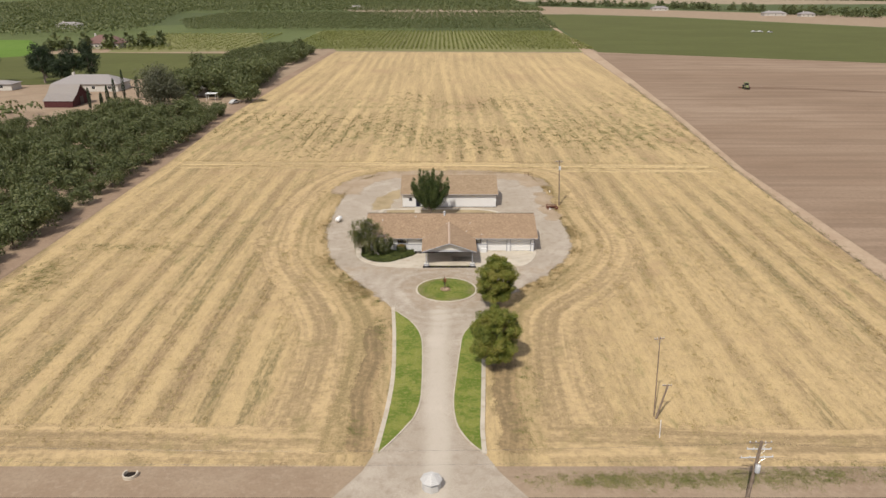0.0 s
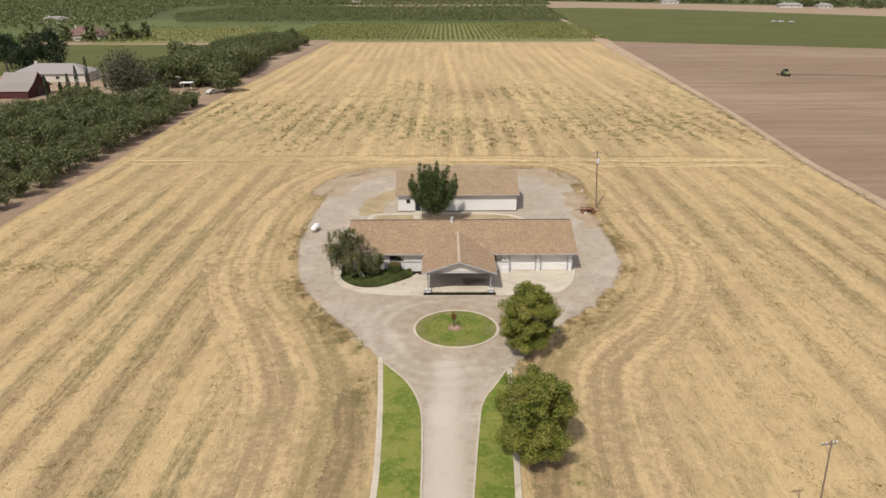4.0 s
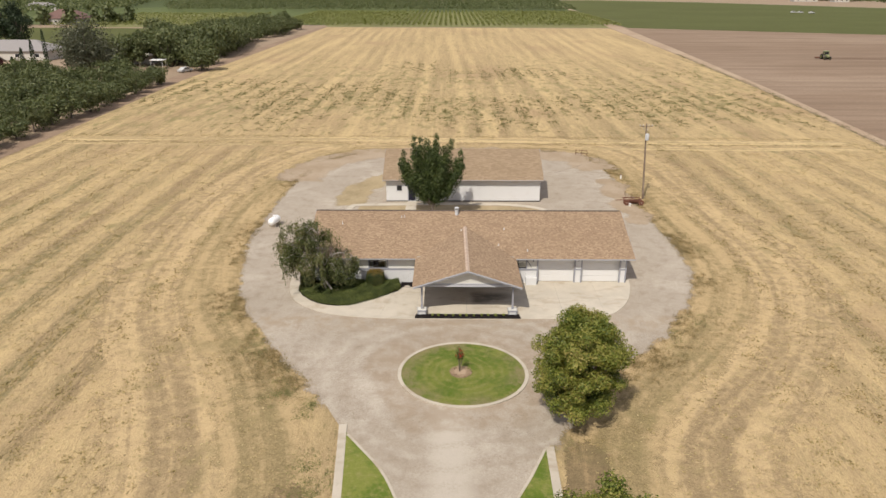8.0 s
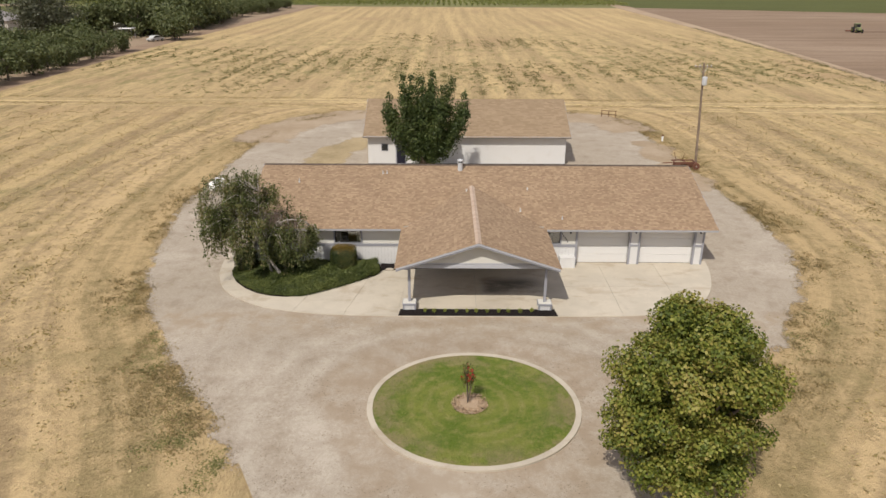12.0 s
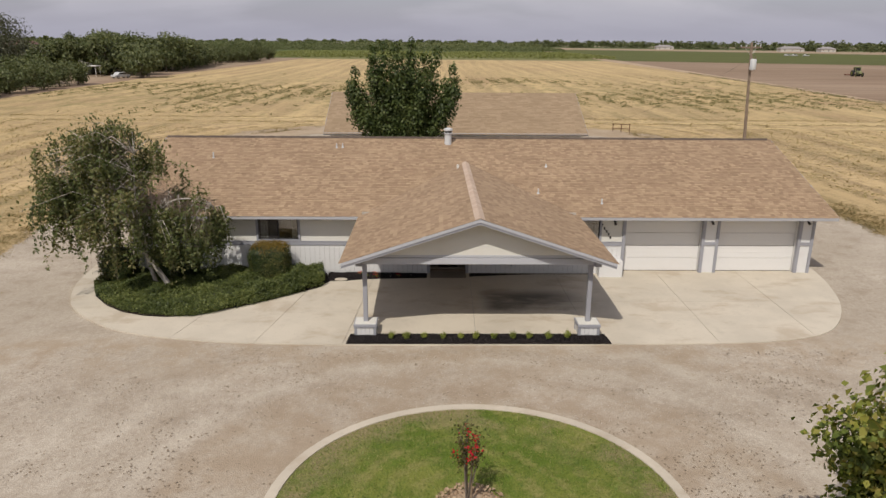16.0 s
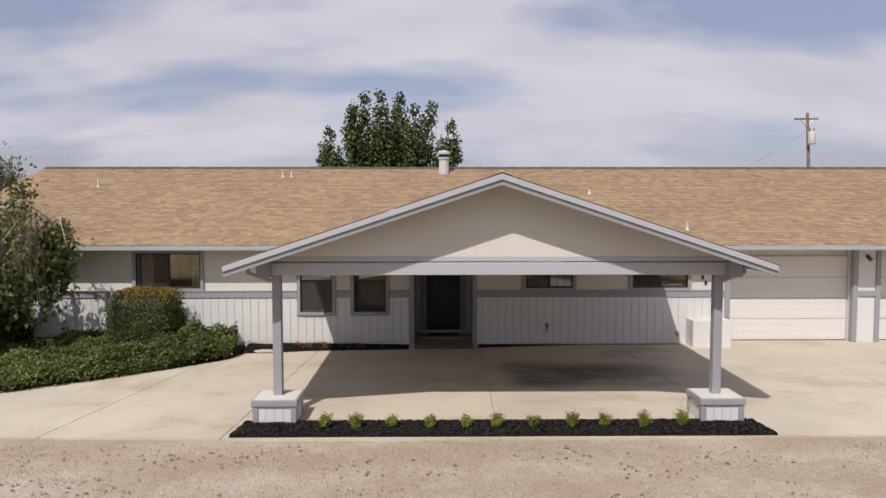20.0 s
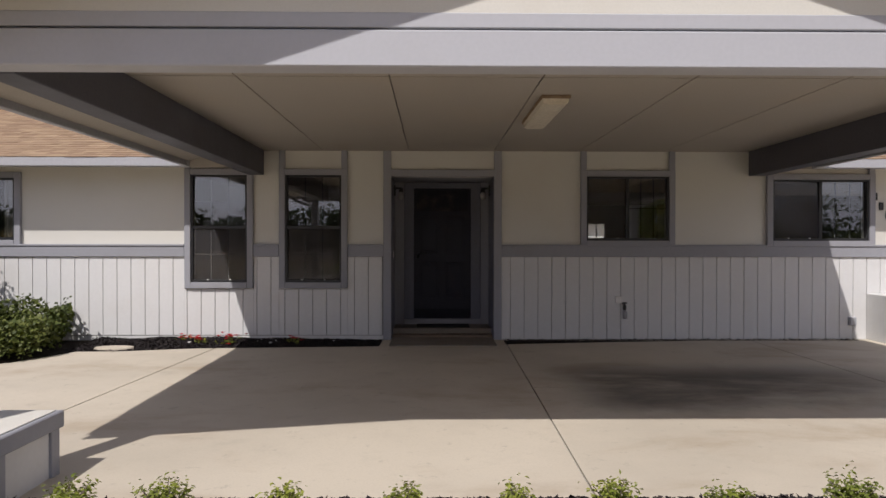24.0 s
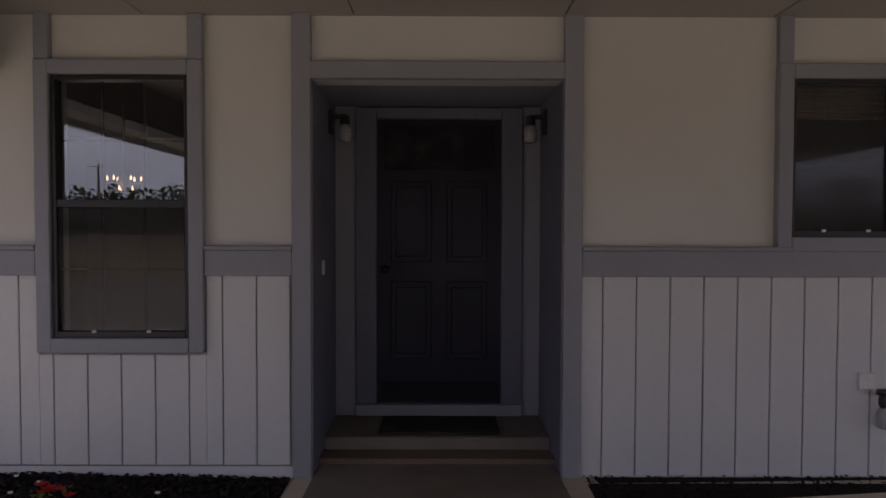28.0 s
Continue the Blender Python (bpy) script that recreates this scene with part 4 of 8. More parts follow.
def crown_clumps(rng, count, centre, radii, lump, shell=0.55, flat=0.8):
    out = []
    while len(out) < count:
        d = rng.normal(0, 1, 3)
        d /= np.linalg.norm(d)
        f = rng.uniform(shell, 1.0)
        p = np.array(centre) + d * np.array(radii) * f
        s = lump * rng.uniform(0.65, 1.35)
        out.append((p, np.array([s, s, s * flat])))
    return out


def tree(name, at, trunk_r, fork, clumps, count, leaf, leaf_mat, bark, label, seed, slim=0.65, limbs=9, category="tree", group="", inner=0.55, lean=(0, 0), near=False):
    """A trunk, limbs that reach into the clumps, and a crown of single leaves."""
    rng = np.random.default_rng(seed)
    top = thing(name, at, label, category, group)
    o = Vector(at)
    f = o + Vector((lean[0], lean[1], fork))
    paths = [[(o - Vector((0, 0, 0.1)), trunk_r * 1.35), (o + (f - o) * 0.25, trunk_r), (o + (f - o) * 0.6 + Vector((0.04, 0.03, 0)), trunk_r * 0.85), (f, trunk_r * 0.7)]]
    if near:
        hang("trunk", mesh_of("trunk", *tube_mesh(paths, 9), bark, True), top)
        paths = []
    order = sorted(range(len(clumps)), key=lambda i: -clumps[i][0][2])[:: max(1, len(clumps) // limbs)][:limbs]
    for i in order:
        e = o + Vector(clumps[i][0])
        mid = f.lerp(e, 0.5) + Vector((rng.normal(0, 0.15), rng.normal(0, 0.15), 0.15))
        paths.append([(f - Vector((0, 0, 0.15)), trunk_r * 0.55), (mid, trunk_r * 0.33), (e, trunk_r * 0.1)])
    if near:
        for path in paths:
            hang("limb", mesh_of("limb", *tube_mesh([path], 6), bark, True), top)
    else:
        hang("trunk", mesh_of("trunk", *tube_mesh(paths, 7), bark, True), top)
    q = clump_leaves(rng, [(np.array(c) + np.array(at), r) for c, r in clumps], count, leaf, slim=slim, inner=inner)
    hang("crown", quads_of("crown", q, leaf_mat), top)
    return top


def clip(poly, nx, ny, d):
    """The part of a polygon where nx * x + ny * y <= d."""
    out = []
    for a, b in zip(poly, poly[1:] + poly[:1]):
        fa, fb = nx * a[0] + ny * a[1] - d, nx * b[0] + ny * b[1] - d
        if fa <= 0:
            out.append(a)
        if (fa < 0 < fb) or (fb < 0 < fa):
            t = fa / (fa - fb)
            out.append((a[0] + (b[0] - a[0]) * t, a[1] + (b[1] - a[1]) * t))
    return out


# ---- ground ----
sheet("ground", [(-2400, -1500), (2400, -1500), (2400, 3600), (-2400, 3600)], -0.10, M["farmland"], "flat farm country of orchards and dry fields", "ground")
sheet("farmyard_ground", [(-330, -60), (330, -60), (330, 455), (-330, 455)], -0.08, M["dirt"], "dry bare dirt round the fields", "ground")
PAD = [(-10.2, 85.6), (-13.4, 90.0), (-17.2, 96.7), (-19.7, 104.4), (-20.9, 113.3), (-21.1, 127.0), (-19.4, 140.8), (-15.5, 149.0), (-9.0, 151.5), (0.0, 151.0), (12.0, 151.5),
       (18.0, 149.5), (20.8, 143.5), (21.3, 132.5), (21.8, 118.0), (22.0, 110.0), (21.2, 103.5), (18.5, 97.0), (14.6, 91.2), (10.5, 86.5), (6.2, 80.3)]
FIELD = [(-67, 46.5), (64, 46.5), (66.5, 89), (69.5, 155), (75, 215), (80.4, 313), (85, 430), (-66, 437), (-68.5, 330), (-70.5, 230), (-68, 160)]
sheet("stubble_field", FIELD, -0.055, M["stubble"], "mown straw field with long pale and brown swaths", "field")

# driven headlands: bands round the yard, the cross track and the field's front edge
WEST = smooth_line([(-9.6, 48), (-9.2, 60), (-9.8, 74), (-12.4, 82.5)] + [(p[0] - 2.2, p[1] - 0.6) for p in PAD[1:7]] + [(-17.5, 150.5), (-9.5, 153.6), (0.0, 153.2)], 7)
EAST = smooth_line([(7.6, 48), (7.0, 60), (7.6, 72), (9.0, 80.0)] + [(p[0] + 2.2, p[1] - 0.6) for p in reversed(PAD[12:20])] + [(20.0, 151.0), (12.5, 153.6), (0.0, 153.2)], 7)


def beside(line, off):
    out = []
    for i, p in enumerate(line):
        a, b = line[max(i - 1, 0)], line[min(i + 1, len(line) - 1)]
        d = Vector((b[0] - a[0], b[1] - a[1])).normalized()
        out.append((p[0] - d.y * off, p[1] + d.x * off))
    return out


for k, (line, s) in enumerate(((WEST, 1), (EAST, -1))):
    band("headland", beside(line, s * 5.5), 11.5, -0.050, M["headland"], "straw pressed flat by wheels round the yard", "field", 0.6, 30 + k, 10)
    band("yard_verge", beside(line, s * 0.6), 7.2, -0.045, M["verge"], "dry weedy verge round the gravel yard", "verge", 0.35, 40 + k)
band("walk_verge", [(-8.9 + 0.35 * math.sin(y * 0.4), y) for y in range(48, 77, 2)], 3.4, -0.040, M["brown_verge"], "strip of brown weeds beside the walk", "verge", 0.3, 44)
band("walk_verge", [(6.9 + 0.3 * math.sin(y * 0.5), y) for y in range(48, 81, 2)], 4.0, -0.040, M["brown_verge"], "strip of reddish brown weeds beside the walk", "verge", 0.3, 45)
for k, (y, w, s) in enumerate(((159.8, 4.4, -0.02), (155.2, 2.8, -0.03))):
    band("cross_track", [(x, y + s * x + 0.5 * math.sin(x * 0.05 + y)) for x in range(-66, 69, 3)], w, -0.047, M["pale_track"], "straw-covered wheel track across the field", "track", 0.25, 50 + k)
for k, (x0, x1) in enumerate(((-66, -9), (8, 64))):
    band("front_track", [(x, 50.6 + 0.3 * math.sin(x * 0.13)) for x in range(x0, x1 + 1, 3)], 8.0, -0.047, M["headland"], "pale wheel tracks along the field's front edge", "track", 0.3, 60 + k)

sheet("roadside_verge", [(-330, 40), (330, 40), (330, 47.0), (-330, 47.0)], -0.052, M["dirt"], "reddish bare roadside dirt", "verge")
sheet("road", [(-900, 32.6), (900, 32.6), (900, 42.75), (-900, 42.75)], -0.03, M["asphalt"], "dark two-lane asphalt road", "road", 0.05)
for y in (42.45, 32.9):
    solo("road_edge_line", boxes((-600, 600, y - 0.06, y + 0.06, -0.03, -0.024)), M["pipe"], "thin white line painted along the road edge", "road marking", kind="structure")
sheet("left_track", [(-71.2, 47), (-67.2, 47), (-68, 160), (-70.5, 230), (-68.5, 330), (-66, 437), (-69.5, 437), (-72.5, 330), (-75.5, 235), (-71.6, 160)], -0.045, M["orchard_track"], "brown dirt farm track beside the orchard", "track")
sheet("right_track", [(66.5, 60), (70, 60), (71.7, 155), (77.6, 215), (85, 313), (93, 432), (99, 580), (116, 900), (112, 900), (95, 580), (86, 437), (81, 313), (75.5, 215), (70, 155), (67, 89)], -0.045, M["track"], "dusty tan farm track beside the ploughed field", "track")
sheet("ploughed_field", [(70.2, 46), (330, 46), (330, 340), (234, 376), (93.2, 432), (85.2, 313), (77.8, 215), (71.9, 155)], -0.06, M["brown"], "bare ploughed brown field with long furrows", "field")
sheet("green_field", [(95, 434), (234, 378), (330, 342), (520, 560), (400, 655), (264, 820), (124, 905), (101, 580)], -0.05, M["green_crop"], "flat dark green crop field", "field")
sheet("far_dry_field", [(128, 925), (268, 835), (410, 662), (530, 570), (700, 720), (420, 930), (150, 1150)], -0.05, M["dirt"], "far dry tan field", "field")
sheet("bright_field", [(-470, 330), (-215, 330), (-240, 430), (-300, 520), (-560, 520)], -0.062, M["bright_crop"], "flat bright green crop field", "field")
sheet("left_crop", [(-330, 262), (-150, 300), (-118, 330), (-112, 425), (-220, 430), (-330, 330)], -0.056, M["green_crop"], "flat green crop behind the barn", "field")
sheet("farmstead_yard", [(-190, 205), (-118, 222), (-75, 228), (-75, 262), (-100, 262), (-118, 300), (-150, 300), (-200, 250)], -0.05, M["dirt"], "pale bare dirt farmyard", "yard")

# the gravel yard and drive
DRIVE = smooth_line([(-7.4, 80.6)] + PAD + [(4.9, 78.2)], 5) + [Vector(p + (0,)) for p in ((4.6, 66), (4.1, 57), (3.8, 48.9), (5.0, 46.2), (7.8, 42.0), (-10.5, 42.0), (-7.8, 46.2), (-6.9, 48.9), (-6.1, 61), (-6.5, 71.7))]
sheet("gravel_drive", DRIVE, -0.012, M["gravel"], "pale grey gravel drive looping round the house", "drive")
band("gravel_rim", beside(smooth_line([(-7.4, 80.6)] + PAD + [(4.9, 78.2)], 6), -1.35), 4.6, -0.008, M["gravel_rim"], "thin gravel running out into the weeds", "gravel", 0.2, 70, 14, True)


# dry ground inside and behind the gravel loop
band("infield", smooth_line([(-12.0, 123.5), (-12.6, 127.0), (-11.9, 131.0), (-9.9, 135.0), (-7.5, 137.5)], 5), 5.6, -0.006, M["dry_grass"], "dry tan grass inside the gravel loop", "ground", 0.25, 71)
band("back_ground", smooth_line([(-21.2, 134.0), (-19.6, 142.5), (-15.0, 148.6), (-8.0, 151.0), (2.0, 151.2), (12.0, 150.4), (18.5, 147.2), (21.0, 140.0)], 6), 9.0, -0.006, M["back_dirt"], "bare tan dirt behind the gravel loop", "ground", 0.3, 72)
band("implement_ground", [(20.6 + 0.5 * math.sin(y), y) for y in range(117, 139, 2)], 4.6, -0.004, M["back_dirt"], "bare dirt round the old implement", "ground", 0.3, 73)


def planted(name, outline, z, label):
    return sheet(name, outline, z, M["lawn"], label, "lawn", 0.06)


def grass_blades(rng, inside, bounds, count, z, height):
    x = rng.uniform(bounds[0], bounds[1], count * 2)
    y = rng.uniform(bounds[2], bounds[3], count * 2)
    keep = inside(x, y)
    x, y = x[keep][:count], y[keep][:count]
    k = len(x)
    w, h = rng.uniform(0.006, 0.015, k), height * rng.uniform(0.5, 1.2, k)
    a = rng.uniform(0, math.pi, k)
    dx, dy = np.cos(a) * w, np.sin(a) * w
    lx, ly = rng.normal(0, 0.03, k), rng.normal(0, 0.03, k)
    zz = np.full(k, z)
    return np.stack([np.stack([x - dx, y - dy, zz], 1), np.stack([x + dx, y + dy, zz], 1), np.stack([x + lx + dx * 0.3, y + ly + dy * 0.3, zz + h], 1), np.stack([x + lx - dx * 0.3, y + ly - dy * 0.3, zz + h], 1)], 1)


def stuff(name, quads, mat, label, category):
    ob = new(name, quads_of(name, quads, mat))
    return tagged(ob, label, category, kind="stuff")


# oval island
OC, OA, OB = (0.28, 86.62), 4.38, 4.12
oval = [(OC[0] + (OA - 0.1) * math.cos(a), OC[1] + (OB - 0.1) * math.sin(a)) for a in np.linspace(0, 2 * math.pi, 64, endpoint=False)]
planted("oval_lawn", oval, 0.05, "round mown lawn island with brownish patches")
bm = ribbon_mesh(bmesh.new(), [(OC[0] + OA * math.cos(a), OC[1] + OB * math.sin(a), 0) for a in np.linspace(0, 2 * math.pi, 72, endpoint=False)], 0.24, -0.05, 0.075, True)
solo("oval_kerb", bm, M["kerb"], "low pale concrete kerb round the oval lawn", "kerb", kind="structure")
lawn_rng = np.random.default_rng(8)
stuff("oval_grass", grass_blades(lawn_rng, lambda x, y: ((x - OC[0]) / (OA - 0.14)) ** 2 + ((y - OC[1]) / (OB - 0.14)) ** 2 < 1, (-4.2, 4.8, 82.4, 90.8), 26000, 0.045, 0.04), foliage("lawn_blades", [(0.06, 0.105, 0.018), (0.125, 0.185, 0.03), (0.215, 0.24, 0.055), (0.33, 0.29, 0.12)]), "short mown grass blades on the oval island", "grass")
bm = bmesh.new()
bmesh.ops.create_cone(bm, cap_ends=True, segments=26, radius1=0.78, radius2=0.35, depth=0.12, matrix=Matrix.Translation((0.12, 86.6, 0.09)))
solo("mulch_ring", bm, M["track"], "ring of pale wood chips round the young tree", "mulch")

# lawn strips with their kerbs and walks
LEFT_KERB = smooth_line([(-6.75, 79.6), (-6.0, 78.6), (-4.27, 76.0), (-3.05, 72.4), (-2.70, 67.4), (-2.63, 58.9), (-3.14, 55.2), (-3.84, 53.5), (-4.98, 51.3), (-6.4, 49.0)], 5)
LEFT_WALK = smooth_line([(-7.15, 80.6), (-6.75, 76.0), (-6.42, 71.7), (-6.1, 66.0), (-6.0, 61.1), (-6.25, 55.0), (-6.78, 48.9)], 5)
RIGHT_KERB = smooth_line([(4.85, 78.3), (3.83, 76.0), (2.39, 72.9), (1.84, 68.8), (1.34, 63.5), (0.94, 58.9), (0.90, 56.2), (1.26, 53.2), (2.32, 50.7), (3.5, 49.1)], 5)
RIGHT_WALK = smooth_line([(5.15, 78.5), (4.95, 72.0), (4.62, 66.0), (4.05, 56.7), (3.78, 52.7), (3.76, 48.8)], 5)
for n, kerb, foot in (("left", LEFT_KERB, LEFT_WALK), ("right", RIGHT_KERB, RIGHT_WALK)):
    planted("strip_lawn", [p[:2] for p in kerb] + [p[:2] for p in reversed(foot)], 0.045, "long strip of mown lawn beside the drive")
    solo("strip_kerb", ribbon_mesh(bmesh.new(), kerb, 0.15, -0.05, 0.075), M["kerb"], "low pale concrete kerb along the drive", "kerb", kind="structure")
    solo("strip_walk", ribbon_mesh(bmesh.new(), foot, 0.48, -0.05, 0.062), M["kerb"], "narrow pale concrete walk beside the lawn strip", "walk", kind="structure")

# concrete apron, cut into slabs by its joints
BED = [(-13.7, 101.2), (-13.7, 99.9), (-13.2, 98.9), (-12.4, 98.0), (-11.6, 97.4), (-10.7, 97.05), (-9.9, 96.95), (-9.1, 97.06), (-8.3, 97.5), (-7.3, 98.15), (-6.0, 99.1), (-5.1, 99.85), (-4.67, 100.75)]
APRON_EDGE = smooth_line([(-14.9, 103.2), (-14.75, 101.4), (-14.45, 99.8), (-13.5, 97.8), (-11.4, 96.0), (-9.06, 95.2), (-6.5, 94.85), (-3.5, 94.74), (0.8, 94.70), (5.0, 94.75), (9.3, 94.9), (11.35, 95.2), (12.95, 96.05), (14.3, 98.0), (15.1, 100.3), (15.45, 102.3)], 4)
APRON = [tuple(p[:2]) for p in APRON_EDGE] + [(7.1, 102.3), (7.0, 101.7), (0.9, 101.5), (0.82, 102.0), (-0.85, 102.0), (-0.9, 101.0)] + list(reversed(BED)) + [(-13.9, 103.2)]


def apron_z(x, y):
    return 0.02 + 0.012 * (min(max(y, 95), 102) - 95)


def slab_mesh(poly):
    bm = bmesh.new()
    f = bm.faces.new([bm.verts.new((x, y, apron_z(x, y))) for x, y in poly])
    if f.normal.z < 0:
        f.normal_flip()
    r = bmesh.ops.extrude_face_region(bm, geom=[f])
    for v in f.verts:
        v.co.z = -0.15
    bmesh.ops.recalc_face_normals(bm, faces=bm.faces[:])
    bmesh.ops.triangulate(bm, faces=[g for g in bm.faces if len(g.verts) > 4])
    return bm


apron = thing("apron", (0.8, 98, 0), "pale concrete apron in front of the house, cut by joints", "pavement", kind="structure")
CUTS = [((-9.2, 95.1), (-8.6, 97.4)), ((-6.4, 94.7), (-5.2, 100.8)), ((-3.55, 94.6), (-3.0, 101.5)), ((0.74, 94.6), (0.86, 102.2)), ((4.55, 94.6), (4.35, 101.6)), ((8.6, 94.6), (8.6, 102.4)), ((12.0, 95.4), (12.0, 102.4))]


def split(polys, a, b, gap=0.007):
    nx, ny = b[1] - a[1], a[0] - b[0]
    ln = math.hypot(nx, ny)
    nx, ny = nx / ln, ny / ln
    d = nx * a[0] + ny * a[1]
    out = []
    for p in polys:
        for s in (1, -1):
            q = clip(p, s * nx, s * ny, s * d - gap)
            if len(q) > 2:
                out.append(q)
    return out


slabs = [APRON]
for a, b in CUTS:
    slabs = split(slabs, a, b)
slabs = [q for p in slabs for q in (split([p], (0, 98.45), (1, 98.45)) if min(x for x, _ in p) > -3.4 else [p])]
for p in slabs:
    part("slab", slab_mesh(p), M["concrete"], apron)
bm = bmesh.new()
bm.faces.new([bm.verts.new((x, y, apron_z(x, y) - 0.018)) for x, y in APRON])
bmesh.ops.triangulate(bm, faces=bm.faces[:])
part("joint_filler", bm, M["groove"], apron, "dark joint filler")


# ---- the house ----
WY = 101.62
house = thing("house", (1.0, 106.0, 0.05), "long low white ranch house with grey trim and tan shingle roof", "house")
EAVE_Y, EAVE_Z, RIDGE_Y, RIDGE_Z, HX0, HX1 = 101.10, 2.66, 107.70, 4.85, -13.2, 15.50
SLOPE = (RIDGE_Z - EAVE_Z) / (RIDGE_Y - EAVE_Y)
CX, CY0, CZ, CH, CSL = 0.78, 94.98, 4.08, 4.27, 0.330


def carve(x0, x1, z0, z1, holes):
    """Rectangles that fill a wall but for its holes (x0, x1, z0, z1)."""
    xs = sorted({x0, x1, *[min(max(h[i], x0), x1) for h in holes for i in (0, 1)]})
    out = []
    for a, b in zip(xs, xs[1:]):
        mid, z = (a + b) / 2, z0
        for h in sorted([h for h in holes if h[0] < mid < h[1]], key=lambda h: h[2]):
            if h[2] > z:
                out.append((a, b, z, min(h[2], z1)))
            z = max(z, h[3])
        if z < z1:
            out.append((a, b, z, z1))
    return out


# (x0, x1, z0, z1, kind)
WINDOWS = [(-11.6, -10.0, 1.52, 2.40, "slide"), (-7.70, -6.10, 1.52, 2.40, "slide"), (-3.62, -2.82, 0.92, 2.45, "hung"), (-2.28, -1.48, 0.92, 2.45, "hung"), (2.03, 3.22, 1.52, 2.44, "slide"), (4.72, 6.12, 1.52, 2.40, "slide")]
DOOR = (-0.77, 0.70, 0.05, 2.43)
holes = [w[:4] for w in WINDOWS] + [DOOR]
def inner(name, at, label=""):
    """An empty part of the house that gathers its own pieces."""
    e = new(name)
    e.parent, e.location = house, Vector(at) - BASE[house.name]
    BASE[e.name] = Vector(at)
    return tagged(e, label)


wall = part("wall", boxes((-3.0, 4.56, WY + 0.012, WY + 0.17, 2.62, 2.83)), M["cream"], house, "smooth cream-white wall panels above a grey belt board")
for a, b, c, d in carve(-12.75, 7.15, 0.0, 2.62, holes):
    part("wall_panel", boxes((a, b, WY + 0.012, WY + 0.17, c, d)), M["cream"], wall)
# side and back walls with gable ends
for x0, x1 in ((-12.75, -12.58), (14.82, 14.99)):
    part("gable_wall", prism(bmesh.new(), [(WY + 0.17, 0), (113.7, 0), (113.7, EAVE_Z + 0.05), (RIDGE_Y, RIDGE_Z - 0.2), (WY + 0.17, EAVE_Z + 0.05)], 0, x0, x1), M["white"], house)
REAR = (3.55, 5.35, 0.95, 2.15)
part("back_wall", boxes((-12.75, REAR[0], 113.7, 113.87, 0, 2.8), (REAR[1], 14.99, 113.7, 113.87, 0, 2.8), (REAR[0], REAR[1], 113.7, 113.87, 0, REAR[2]), (REAR[0], REAR[1], 113.7, 113.87, REAR[3], 2.8)), M["white"], house)
part("rear_window", boxes((REAR[0], REAR[0] + 0.05, 113.72, 113.85, REAR[2], REAR[3]), (REAR[1] - 0.05, REAR[1], 113.72, 113.85, REAR[2], REAR[3]), (REAR[0] + 0.05, REAR[1] - 0.05, 113.72, 113.85, REAR[2], REAR[2] + 0.05), (REAR[0] + 0.05, REAR[1] - 0.05, 113.72, 113.85, REAR[3] - 0.05, REAR[3])), M["pipe"], house, "white window frame at the back of the kitchen")
for k in range(1, 6):
    q = REAR[0] + (REAR[1] - REAR[0]) * k / 6
    part("muntin", boxes((q - 0.014, q + 0.014, 113.75, 113.79, REAR[2] + 0.05, REAR[3] - 0.05)), M["pipe"], house)
for k in (1, 2):
    q = REAR[2] + (REAR[3] - REAR[2]) * k / 3
    part("muntin", boxes((REAR[0] + 0.05, REAR[1] - 0.05, 113.792, 113.82, q - 0.014, q + 0.014)), M["pipe"], house)

# grooved siding below the belt, board by board
low = [(w[0] - 0.09, w[1] + 0.09, w[2] - 0.10, 3) for w in WINDOWS if w[2] < 1.2] + [(DOOR[0] - 0.11, DOOR[1] + 0.11, -1, 3)]
pitch = 0.1985
board_cache = {}
for start, lo, hi in ((-12.803, -12.74, -0.5), (0.7440, 0.7440, 7.13)):
    for k in range(int((hi - start) / pitch) + 1):
        x0, x1 = max(start + k * pitch, lo), min(start + (k + 1) * pitch - 0.008, hi)
        if x1 - x0 < 0.02:
            continue
        for a, b, c, d in carve(x0, x1, 0.165 if start < 0 else 0.10, 1.29, low):
            if b - a < 0.02:
                continue
            key = (round(b - a, 3), round(d - c, 3))
            if key not in board_cache:
                bb = boxes((-key[0] / 2, key[0] / 2, 0, 0.02, 0, key[1]), bevel=0.003)
                me = bpy.data.meshes.new("siding_board"); bb.to_mesh(me); bb.free(); me.materials.append(M["white"])
                board_cache[key] = me
            hang("siding_board", board_cache[key], wall, at=((a + b) / 2, WY - 0.008, c))
# Backing painted darker than the boards to give the grooves their shadow.
bm = bmesh.new()
for a, b, c, d in carve(-12.74, -0.2, 0.157, 1.29, low) + carve(-0.2, 7.13, 0.10, 1.29, low):
    box(bm, a, b, WY + 0.006, WY + 0.0135, c, d)
part("siding_backing", bm, M["groove"], wall, "dark grooves between the boards")
pieces_of("plinth", [(-12.75, DOOR[0] - 0.1, WY - 0.004, WY + 0.01, 0.0, 0.155), (DOOR[1] + 0.1, 7.13, WY - 0.02, WY + 0.01, 0.0, 0.10)], M["white"], house)

# belt board and upright trims
belt = [(w[0] - 0.09, w[1] + 0.09) for w in WINDOWS if w[2] < 1.2] + [(DOOR[0] - 0.11, DOOR[1] + 0.11)]
edges, start = sorted(belt), -12.75
for a, b in edges + [(7.15, 7.15)]:
    if a > start:
        part("belt_board", boxes((start, a, WY - 0.035, WY + 0.012, 1.285, 1.436), bevel=0.004), M["grey"], house, "grey belt board on the wall")
        part("belt_cap", boxes((start, a, WY - 0.05, WY + 0.011, 1.436, 1.462), bevel=0.004), M["grey"], house)
    start = b


